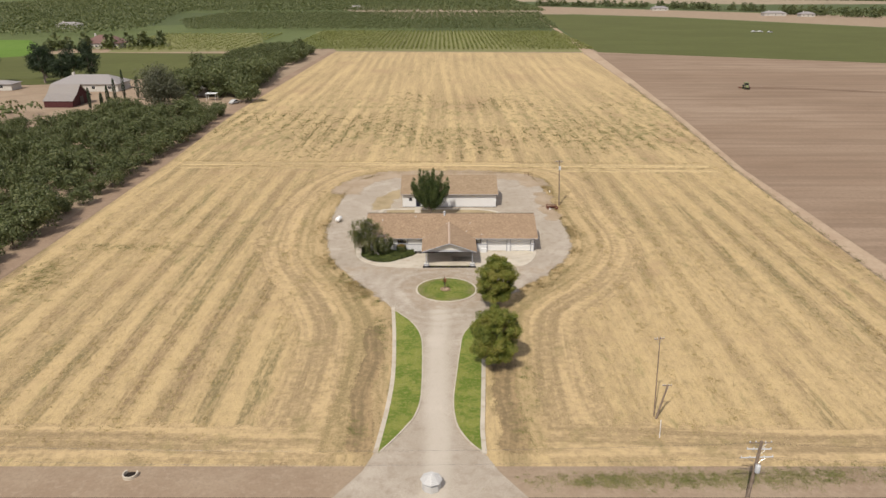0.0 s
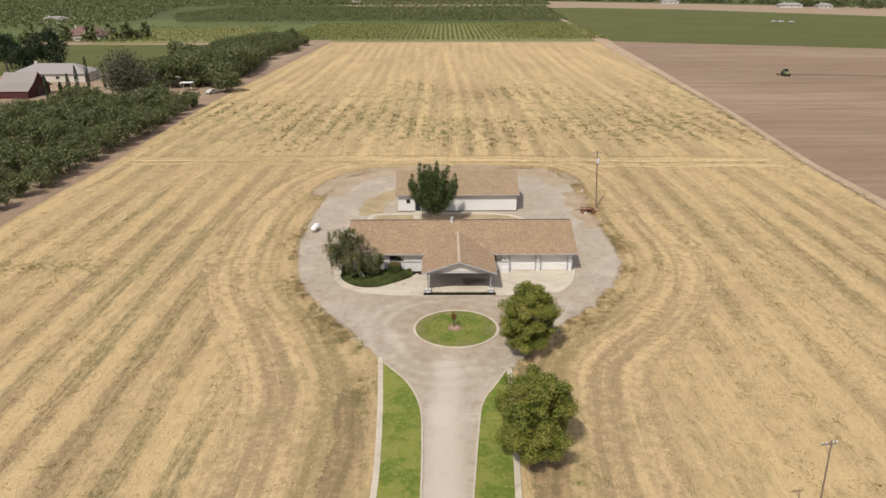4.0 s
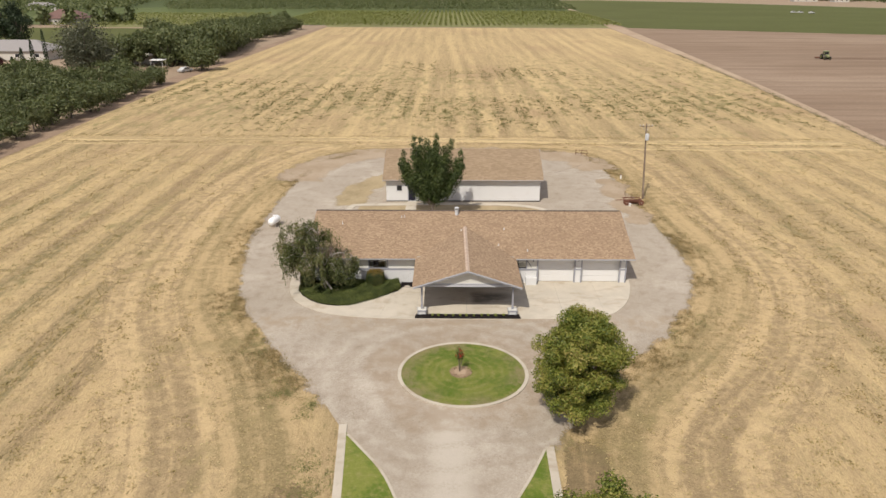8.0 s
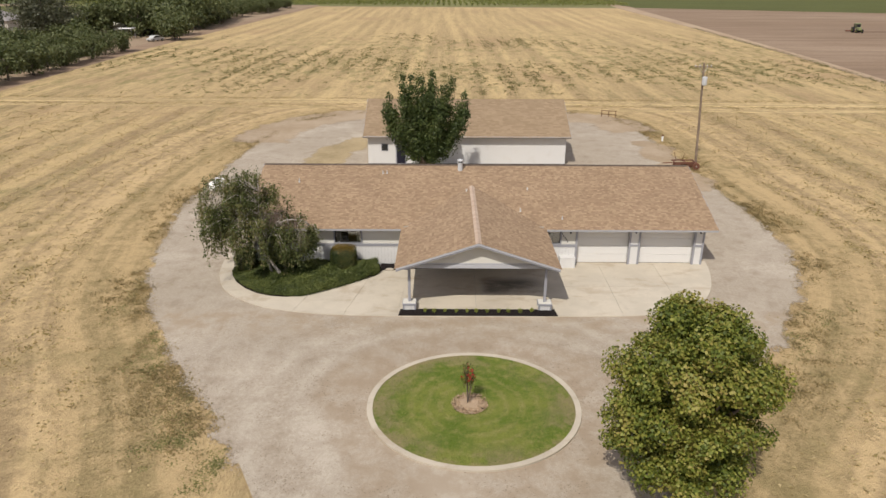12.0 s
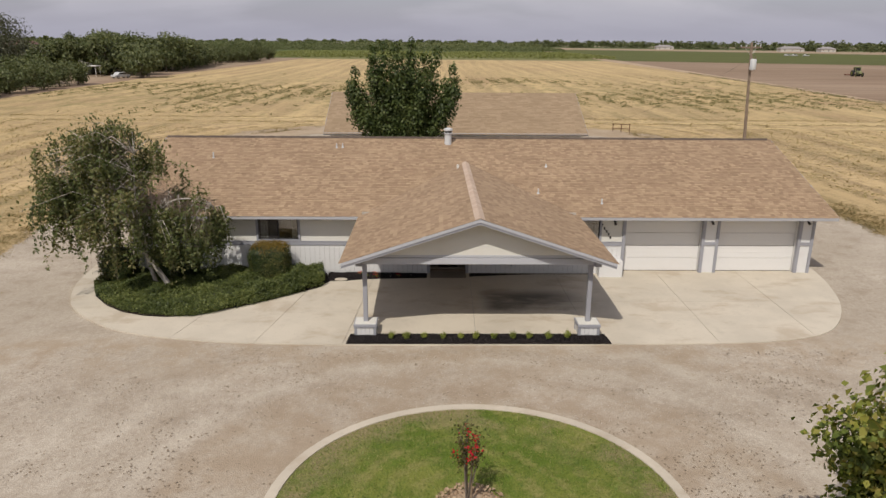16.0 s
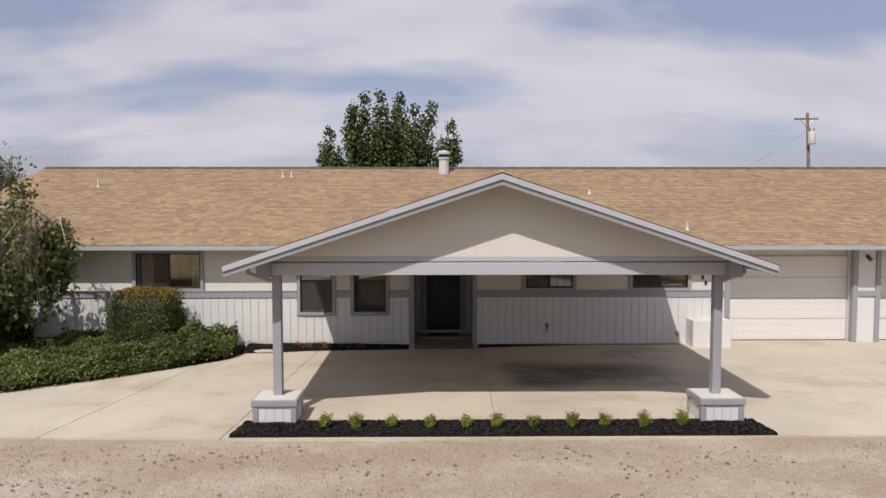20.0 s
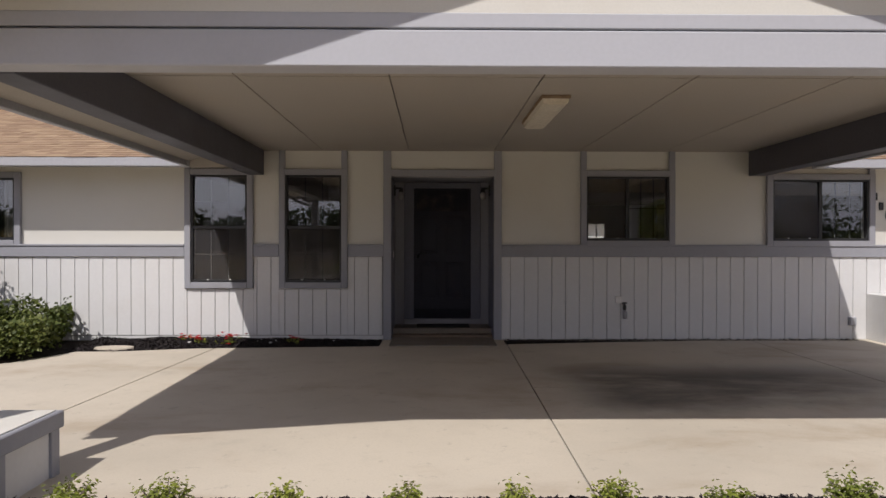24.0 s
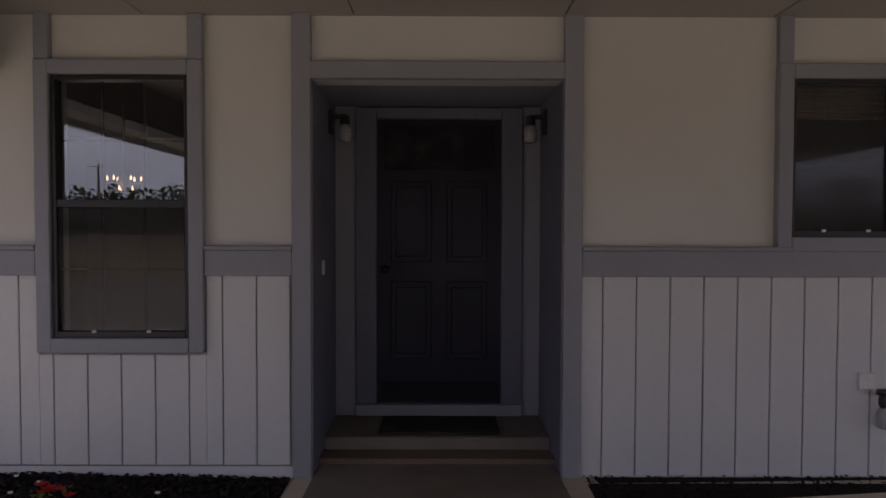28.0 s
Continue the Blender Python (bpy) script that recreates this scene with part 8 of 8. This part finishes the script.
for cx, cy, sx, sy, n in ((-62, 91, 2.2, 4.5, 260), (-52, 104, 6, 1.2, 160), (24, 45.2, 7, 0.6, 420), (14, 45.0, 3, 0.5, 120), (36, 46.0, 6, 0.6, 160), (-11.4, 84.2, 0.3, 0.8, 16), (-15.6, 92.0, 0.3, 1.4, 12), (-9.8, 82.4, 0.3, 0.8, 14), (16.6, 93.0, 0.6, 1.0, 14), (-8.4, 74.5, 0.7, 2.6, 60), (-9.2, 52.5, 0.6, 1.2, 30), (8.2, 54.0, 0.6, 3.0, 50), (9.3, 63.5, 0.9, 1.6, 24), (-18.6, 97.5, 0.5, 2.2, 14), (-14.4, 89.6, 0.35, 1.6, 16), (-12.2, 85.4, 0.3, 1.4, 22), (19.2, 95.0, 0.7, 1.2, 10)):
    x, y = rw.normal(cx, sx, n), rw.normal(cy, sy, n)
    stuff("green_weeds", tufts(rw, x, y, -0.05, 0.5, 0.03, 40, 0.09, 3.0), M["weed_patch"], "patch of fresh green weeds", "weeds")

# ---- the orchard and the farm beyond it ----
def orchard_tree(seed, height, wide, label, mat, group):
    rng = np.random.default_rng(seed)
    cl = crown_clumps(rng, 34, (0, 0, height * 0.50), (wide * 0.40, wide * 0.40, height * 0.37), wide * 0.155, 0.45, 0.85)
    return tree("orchard_tree", (0, 0, 0), 0.16, height * 0.28, cl, 2600, 0.33, M[mat], M["bark"], label, seed, 0.7, 6, group=group, inner=0.3)


kinds = [orchard_tree(200 + i, h, w, "low spreading green orchard tree", "leaf_orchard", "orchard rows") for i, (h, w) in enumerate(((4.9, 6.4), (5.4, 6.9), (4.4, 5.8), (5.0, 6.0)))]
spots = []
ro = np.random.default_rng(210)
for i, x in enumerate(np.arange(-73.9, -128, -6.4)):
    for y in np.arange(84, 228, 6.3):
        if x < -118 and y > 200:
            continue
        spots.append((x + ro.normal(0, 0.5) + (0.9 if y < 200 else 0), y + ro.normal(0, 0.35)))
for y in np.arange(262, 436, 7.0):
    for x in np.arange(-80, -112, -7.2):
        if ro.random() < 0.9:
            spots.append((x + ro.normal(0, 0.8) + 2 * math.sin(y * 0.05), y + ro.normal(0, 0.8)))
for i, (x, y) in enumerate(spots):
    src = kinds[i % 4]
    s = ro.uniform(0.85, 1.5)
    if i < 4:
        src.matrix_basis = pose(x, y, -0.05, 0, 0, ro.uniform(0, 360))
        continue
    c = copy_thing(src, pose(x, y, -0.05, 0, 0, ro.uniform(0, 360)))
    s *= (1.65 if y < 325 else 1.2) if y > 240 else 1.0
    c.scale = (s, s, s * ro.uniform(0.85, 1.1))


def far_tree(at, height, wide, mat, label, seed, name="tree", count=2600, leaf=0.55, flat=0.85, z0=0.55, group=""):
    rng = np.random.default_rng(seed)
    cl = crown_clumps(rng, 40, (0, 0, height * z0), (wide * 0.40, wide * 0.40, height * (1 - z0) * 0.85), wide * 0.15, 0.35, flat)
    return tree(name, at, wide * 0.035, height * 0.25, cl, count, leaf, M[mat], M["bark"], label, seed, 0.7, 6, group=group, inner=0.3)


far_tree((-99, 240, 0), 15.0, 22.0, "leaf_dust_haze", "broad grey-green tree beside the farm, dust and haze in its colour", 301, count=9000, leaf=0.55, z0=0.5)
far_tree((-93.5, 260, 0), 11.0, 8.0, "leaf_orchard", "dense green tree beside the farm", 302, count=4000)
far_tree((-84, 226, 0), 7.0, 9.0, "leaf_orchard", "dense green tree beside the farm", 303, count=3600)
far_tree((-71.8, 251, 0), 6.6, 11.0, "leaf_orchard", "dense green tree by the farm track", 304, count=3600)
far_tree((-76.5, 266, 0), 7.5, 9.0, "leaf_orchard", "dense green tree by the farm track", 305, count=3600)
for i, (x, y, h, w) in enumerate(((-172, 300, 17, 14), (-160, 292, 15, 12), (-152, 300, 18, 13), (-180, 316, 16, 14), (-196, 300, 14, 13), (-168, 318, 15, 13))):
    far_tree((x, y, 0), h, w, "leaf_dark", "tall dark tree behind the barn", 310 + i, count=4200, leaf=0.6, group="trees behind the barn")


def cypress(at, h, seed):
    rng = np.random.default_rng(seed)
    t = thing("cypress", at, "slim dark cypress in a row by the barn", "tree", "cypress row")
    s = rng.uniform(0, 1, 1300)
    a = rng.uniform(0, 2 * math.pi, 1300)
    r = 0.62 * np.sqrt(np.maximum(0.02, np.sin(math.pi * np.minimum(1, s * 0.93 + 0.08)))) * rng.uniform(0.6, 1.05, 1300)
    p = np.stack([at[0] + r * np.cos(a), at[1] + r * np.sin(a), at[2] + 0.3 + s * h], 1)
    hang("crown", quads_of("crown", leaves_at(rng, p, np.stack([np.cos(a), np.sin(a), np.full(1300, 0.4)], 1), 0.3, 0.4, 0.5), M["leaf_dark"]), t)
    hang("trunk", mesh_of("trunk", *tube_mesh([[(Vector(at), 0.12), (Vector(at) + Vector((0, 0, h * 0.5)), 0.08)]], 6), M["bark"]), t)


for i, (x, y, h) in enumerate(((-123, 237.5, 7.0), (-121, 242, 4.5), (-120.5, 246, 6.5), (-119.3, 249.3, 8.5), (-117.5, 253, 11.0), (-115.5, 260, 8.0), (-113, 266, 7.0))):
    cypress((x, y, 0), h, 330 + i)

# barn: gambrel roof, lean-to skirts
barn = thing("barn", (-132, 250, 0), "dark red timber barn with a grey sheet-metal gambrel roof", "barn")
gam = [(236.6, 2.6), (241.8, 5.0), (246.5, 8.3), (251.2, 5.0), (256.4, 2.6)]
bm = prism(bmesh.new(), [(238.2, 0), (238.2, 3.0), (241.8, 4.8), (246.5, 8.1), (251.2, 4.8), (254.8, 3.0), (254.8, 0)], 0, -141.5, -128.5)
part("board_wall", bm, M["barn_red"], barn, "dark red board walls")
for a, b in zip(gam, gam[1:]):
    bm = bmesh.new()
    roof_plate(bm, [(-142.2, a[0], a[1]), (-127.8, a[0], a[1]), (-127.8, b[0], b[1]), (-142.2, b[0], b[1])], 0.12)
    for k in range(18):
        x = -142.0 + k * 0.82
        roof_plate(bm, [(x, a[0], a[1] + 0.05), (x + 0.06, a[0], a[1] + 0.05), (x + 0.06, b[0], b[1] + 0.05), (x, b[0], b[1] + 0.05)], 0.05)
    part("roof_sheet", bm, M["barn_roof"], barn, "weathered ribbed metal roofing")
part("front_skirt", boxes((-141.8, -128.2, 236.9, 237.05, 0, 2.45)), M["barn_red"], barn)
# Slab on the closed wall; the doorway's inner darkness is its black colour.
part("barn_door", boxes((-128.5, -128.3, 244.8, 248.2, 0, 3.4)), M["black"], barn, "black slab in place of a dark doorway")

barn.scale = (0.74, 0.74, 0.86)
barn.location = (-132.8, 249.1, 0)


def farmhouse(name, at, sx, sy, wall_h, rise, roof_mat, label, wins=4):
    t = thing(name, at, label, "house")
    x, y, z = at
    part("wall", boxes((x - sx / 2, x + sx / 2, y - sy / 2, y + sy / 2, 0, wall_h)), M["stucco"], t)
    bm = bmesh.new()
    o = 0.6
    e = [(x - sx / 2 - o, y - sy / 2 - o, wall_h), (x + sx / 2 + o, y - sy / 2 - o, wall_h), (x + sx / 2 + o, y + sy / 2 + o, wall_h), (x - sx / 2 - o, y + sy / 2 + o, wall_h)]
    r = [(x - sx / 2 + sy / 2, y, wall_h + rise), (x + sx / 2 - sy / 2, y, wall_h + rise)]
    roof_plate(bm, [e[0], e[1], r[1], r[0]], 0.15)
    roof_plate(bm, [e[2], e[3], r[0], r[1]], 0.15)
    roof_plate(bm, [e[1], e[2], r[1]], 0.15)
    roof_plate(bm, [e[3], e[0], r[0]], 0.15)
    part("roof", bm, M[roof_mat], t, "hipped roof")
    for i in range(wins):
        q = x - sx / 2 + sx * (i + 0.5) / wins
        w = part("window", boxes((q - 0.75, q + 0.75, y - sy / 2 - 0.06, y - sy / 2, 0.95, 2.15)), M["pipe"], t)
        part("pane", boxes((q - 0.66, q + 0.66, y - sy / 2 - 0.075, y - sy / 2 - 0.06, 1.03, 2.07)), M["dark_glass"], w)
    part("chimney", boxes((x - sx * 0.28, x - sx * 0.28 + 0.9, y - 0.4, y + 0.5, wall_h, wall_h + rise + 0.8), bevel=0.02), M["stucco"], t)


farmhouse("farmhouse", (-143, 282, 0), 26, 12, 3.0, 3.0, "grey_roof", "low white farmhouse with a grey hipped roof")
farmhouse("villa", (-218, 462, 0), 24, 16, 3.4, 4.6, "red_roof", "far pale house with a clay-red hipped roof")
farmhouse("white_shed", (-182, 282, 0), 16, 7, 2.6, 1.0, "grey_roof", "low pale farm shed beside a lawn", 2)
farmhouse("trailer_home", (-95, 268, 0), 6, 4, 2.6, 0.8, "stucco", "small white farm hut among trees", 1)
ca = thing("canopy", (-86, 255, 0), "small white canopy roof on thin posts", "canopy")
part("roof", boxes((-88.0, -84.0, 253.5, 256.5, 2.5, 2.65), bevel=0.02), M["tank"], ca)
for x in (-87.7, -84.3):
    for y in (253.8, 256.2):
        part("post", rod(bmesh.new(), (x, y, -0.1), (x, y, 2.5), 0.06, sides=8), M["pipe"], ca)


def parked_car(at, yaw, label):
    """A plain saloon: lower body, cabin, glass, wheels."""
    t = thing("parked_car", (0, 0, 0), label, "car")
    prof = [(-2.2, 0.35), (-2.25, 0.75), (-1.5, 0.92), (-0.9, 1.42), (0.6, 1.45), (1.25, 0.95), (2.1, 0.85), (2.2, 0.4)]
    bm = prism(bmesh.new(), prof, 1, -0.85, 0.85)
    bmesh.ops.bevel(bm, geom=bm.edges[:], offset=0.05, segments=1, affect="EDGES")
    part("body", bm, M["car_white"], t)
    for s in (-0.865, 0.845):
        part("side_glass", prism(bmesh.new(), [(-1.25, 0.98), (-0.82, 1.36), (0.52, 1.38), (0.98, 0.98)], 1, s, s + 0.02), M["dark_glass"], t)
    for x in (-1.4, 1.4):
        for y in (-0.78, 0.78):
            w = part("wheel", rod(bmesh.new(), (x, y - 0.1, 0.33), (x, y + 0.1, 0.33), 0.33, sides=18), M["tyre"], t)
            part("rim", rod(bmesh.new(), (x, y - 0.11, 0.33), (x, y + 0.11, 0.33), 0.19, sides=12), M["metal"], w)
    t.matrix_basis = pose(*at, 0, 0, yaw)
    return t


parked_car((-75.7, 248, -0.05), 62, "white car parked in the dusty farmyard")
# tractor at work in the ploughed field
tr = thing("tractor", (0, 0, 0), "green tractor in the ploughed field", "tractor")
part("hood", boxes((-0.45, 0.45, 0.6, 2.6, 0.9, 1.7), bevel=0.08), M["tractor"], tr)
part("cab", boxes((-0.75, 0.75, -0.9, 0.6, 1.3, 2.7), bevel=0.08), M["dark_glass"], tr)
pieces_of("cab_post", [(x - 0.05, x + 0.05, y - 0.05, y + 0.05, 1.2, 2.75) for x in (-0.76, 0.76) for y in (-0.9, 0.6)], M["tractor"], tr)
part("cab_roof", boxes((-0.85, 0.85, -1.0, 0.7, 2.7, 2.88), bevel=0.06), M["tractor"], tr)
for x in (-1.0, 1.0):
    w = part("rear_wheel", rod(bmesh.new(), (x - 0.25, -0.6, 0.9), (x + 0.25, -0.6, 0.9), 0.9, sides=22), M["tyre"], tr)
    part("rim", rod(bmesh.new(), (x - 0.27, -0.6, 0.9), (x + 0.27, -0.6, 0.9), 0.45, sides=14), M["leaf_box"], w)
    w = part("front_wheel", rod(bmesh.new(), (x * 0.9 - 0.16, 2.1, 0.6), (x * 0.9 + 0.16, 2.1, 0.6), 0.6, sides=20), M["tyre"], tr)
    part("rim", rod(bmesh.new(), (x * 0.9 - 0.18, 2.1, 0.6), (x * 0.9 + 0.18, 2.1, 0.6), 0.3, sides=12), M["leaf_box"], w)
part("harrow", boxes((-2.6, 2.6, -2.6, -1.6, 0.25, 0.6), bevel=0.04), M["rust"], tr, "wide harrow behind")
tr.matrix_basis = pose(124.5, 284, -0.06, 0, 0, 172) @ Matrix.Diagonal((0.95, 0.95, 0.95, 1))

band("harrowed_strip", smooth_line([(124.5, 287.5), (150, 284), (185, 272), (230, 262), (300, 255)], 6), 7.0, -0.052, M["harrowed"], "dark freshly harrowed strip in the ploughed field", "field", 0.4, 74)
# vineyards: long leafy rows
def vine_rows(name, x0, x1, y0, y1, gap, label, seed, height=1.7, step=2.6):
    rng = np.random.default_rng(seed)
    out = []
    for x in np.arange(x0, x1, gap):
        k = int((y1 - y0) / step * 11)
        p = np.stack([x + rng.normal(0, 0.35, k), rng.uniform(y0, y1, k), height * rng.uniform(0.3, 1.05, k)], 1)
        out.append(leaves_at(rng, p, rng.normal(0, 0.5, (k, 3)) + np.array([0, -0.2, 0.9]), 0.8, 0.4, 0.8))
    stuff(name, np.concatenate(out), M["leaf_vine"], label, "vines")


sheet("vineyard_ground", [(-66, 440), (92, 434), (99, 610), (-106, 600)], -0.05, M["pale_crop"], "green ground under the vine rows", "field")
vine_rows("vine_rows", -98, 96, 446, 600, 3.0, "long green vine rows", 401)
sheet("trellis_ground", [(-205, 432), (-110, 440), (-150, 592), (-228, 568)], -0.045, M["pale_crop"], "pale green ground under the trellised vines", "field")
vine_rows("trellis_rows", -218, -122, 438, 572, 6.0, "trellised vine rows with pale gaps", 402, 1.6)
# far orchards as masses of small crowns
def far_orchard(name, box4, gap, label, seed, mat="leaf_orchard", height=5.0, per=30, leaf=1.2, keep=None):
    rng = np.random.default_rng(seed)
    gx, gy = np.meshgrid(np.arange(box4[0], box4[1], gap), np.arange(box4[2], box4[3], gap))
    x, y = gx.ravel() + rng.normal(0, 0.7, gx.size), gy.ravel() + rng.normal(0, 0.7, gx.size)
    if keep is not None:
        k = keep(x, y)
        x, y = x[k], y[k]
    n = len(x)
    c = np.repeat(np.stack([x, y, np.full(n, height * 0.55)], 1), per, 0)
    d = rng.normal(0, 1, (n * per, 3))
    d /= np.linalg.norm(d, axis=1, keepdims=True)
    d[:, 2] = np.abs(d[:, 2]) * 1.0 - 0.25
    s = np.repeat(rng.uniform(0.75, 1.25, n), per)[:, None]
    p = c + d * np.array([gap * 0.42, gap * 0.42, height * 0.45]) * s
    stuff(name, leaves_at(rng, p, d + np.array([0, 0, 0.3]), leaf, 0.4, 0.85), M[mat], label, "orchard")


far_orchard("far_orchard", (-260, 122, 606, 900), 6.6, "far dark green orchard rows", 411, per=44, leaf=0.85, height=4.2, keep=in_poly([(-215, 606), (99, 612), (118, 900), (-330, 900)]))
far_orchard("far_woods", (-700, 140, 930, 1500), 15.0, "far orchards fading to the horizon", 412, height=6.0, per=34, leaf=2.0)
far_orchard("far_woods", (-620, -250, 540, 930), 12.0, "far orchards fading to the horizon", 413, height=5.5, per=30, leaf=1.8, keep=in_poly([(-620, 540), (-300, 540), (-250, 600), (-330, 930), (-620, 930)]))
far_orchard("left_orchard", (-420, -135, 60, 230), 6.6, "wide green orchard rows running off to one side", 414, per=30, leaf=1.1, keep=lambda x, y: x < -131)
# far belts of trees with uneven tops; the default lighter leaves stand in for haze
def tree_belt(name, points, count, height, label, seed, mat="leaf_orchard", wide=9.0, leaf=1.9):
    rng = np.random.default_rng(seed)
    line = smooth_line(points, 12)
    out = []
    for _ in range(count):
        i = rng.integers(0, len(line) - 1)
        q = line[i].lerp(line[i + 1], rng.random())
        h = height * rng.uniform(0.45, 1.3)
        n = 80
        s = rng.uniform(0, 1, n)
        p = np.stack([q.x + rng.normal(0, wide * 0.35, n), q.y + rng.normal(0, wide * 0.35, n), h * (0.12 + 0.88 * s)], 1)
        p[:, :2] = np.array([q.x, q.y]) + (p[:, :2] - np.array([q.x, q.y])) * np.sqrt(np.maximum(0.05, 1.05 - s))[:, None]
        out.append(leaves_at(rng, p, rng.normal(0, 1, (n, 3)) + np.array([0, -0.5, 0.5]), leaf, 0.4, 0.8))
    stuff(name, np.concatenate(out), M[mat], label, "trees")


tree_belt("far_tree_belt", [(150, 1160), (300, 1080), (430, 960), (560, 840)], 150, 9, "far line of dark trees round farmsteads", 421)
tree_belt("far_tree_belt", [(420, 900), (520, 780), (640, 700)], 90, 10, "far line of dark trees round farmsteads", 422)
tree_belt("far_tree_belt", [(-900, 1500), (-300, 1600), (300, 1600), (900, 1400), (1300, 1000)], 420, 8, "dark trees along the horizon", 423, leaf=3.6, wide=20)
tree_belt("far_tree_belt", [(-820, 500), (-700, 900), (-900, 1300)], 160, 8, "dark trees along the horizon", 424, leaf=3.0, wide=16)
tree_belt("left_tree_belt", [(-240, 300), (-300, 420), (-420, 520)], 60, 10, "dark trees beyond the farm", 425)
tree_belt("villa_trees", [(-245, 440), (-235, 452), (-200, 455), (-185, 470)], 26, 8, "dark trees round the far house", 426, leaf=2.0, wide=7)
tree_belt("road_tree_belt", [(-500, -120), (-200, -150), (0, -145), (200, -150), (500, -120)], 260, 5, "dark trees out of view across the road", 427, leaf=2.6)
# Belt out of view, added to darken the right-hand window's reflection.
tree_belt("road_tree_belt", [(24, 8), (50, -2), (95, -8)], 120, 9, "dark trees out of view across the road", 428, mat="leaf_dark", wide=8.0, leaf=0.6)
tree_belt("road_tree_belt", [(-95, 17), (-45, 14), (12, 13)], 420, 5.6, "dark orchard trees across the road", 429, mat="leaf_dark", wide=6.0, leaf=0.62)
for x, y, sx, mat in ((395, 868, 26, "stucco"), (425, 850, 16, "stucco"), (300, 1010, 22, "stucco"), (-330, 640, 22, "stucco"), (-120, 1020, 20, "stucco")):
    farmhouse("far_farm_building", (x, y, 0), sx, 10, 3.2, 2.4, "grey_roof", "far pale farm building under dark trees", 3)
for x, y in ((260, 601), (265, 600), (271, 595)):
    parked_car((x, y, -0.05), 5, "white vehicle far out in the green field")

# wires
def wire(a, b, sag, name="power_line"):
    a, b = Vector(a), Vector(b)
    path = [(a.lerp(b, s) - Vector((0, 0, sag * 4 * s * (1 - s))), 0.005) for s in np.linspace(0, 1, 17)]
    ob = new(name, mesh_of(name, *tube_mesh([path], 4), M["black"]))
    tagged(ob, "thin dark overhead power line", "wire", kind="structure")


wire((23.0, 127.2, 8.4), (12.0, 126.5, 3.4), 0.6, "service_wire")
for z, w in ((5.75, 0.9), (4.25, 1.35)):
    for s in (-1, 1):
        wire((26.7 + s * w, 42.8, z), (26.7 + s * w + 60, 42.4, z + 0.3), 0.9)
        wire((26.7 + s * w, 42.8, z), (26.7 + s * w - 90, 43.4, z + 0.3), 1.2)
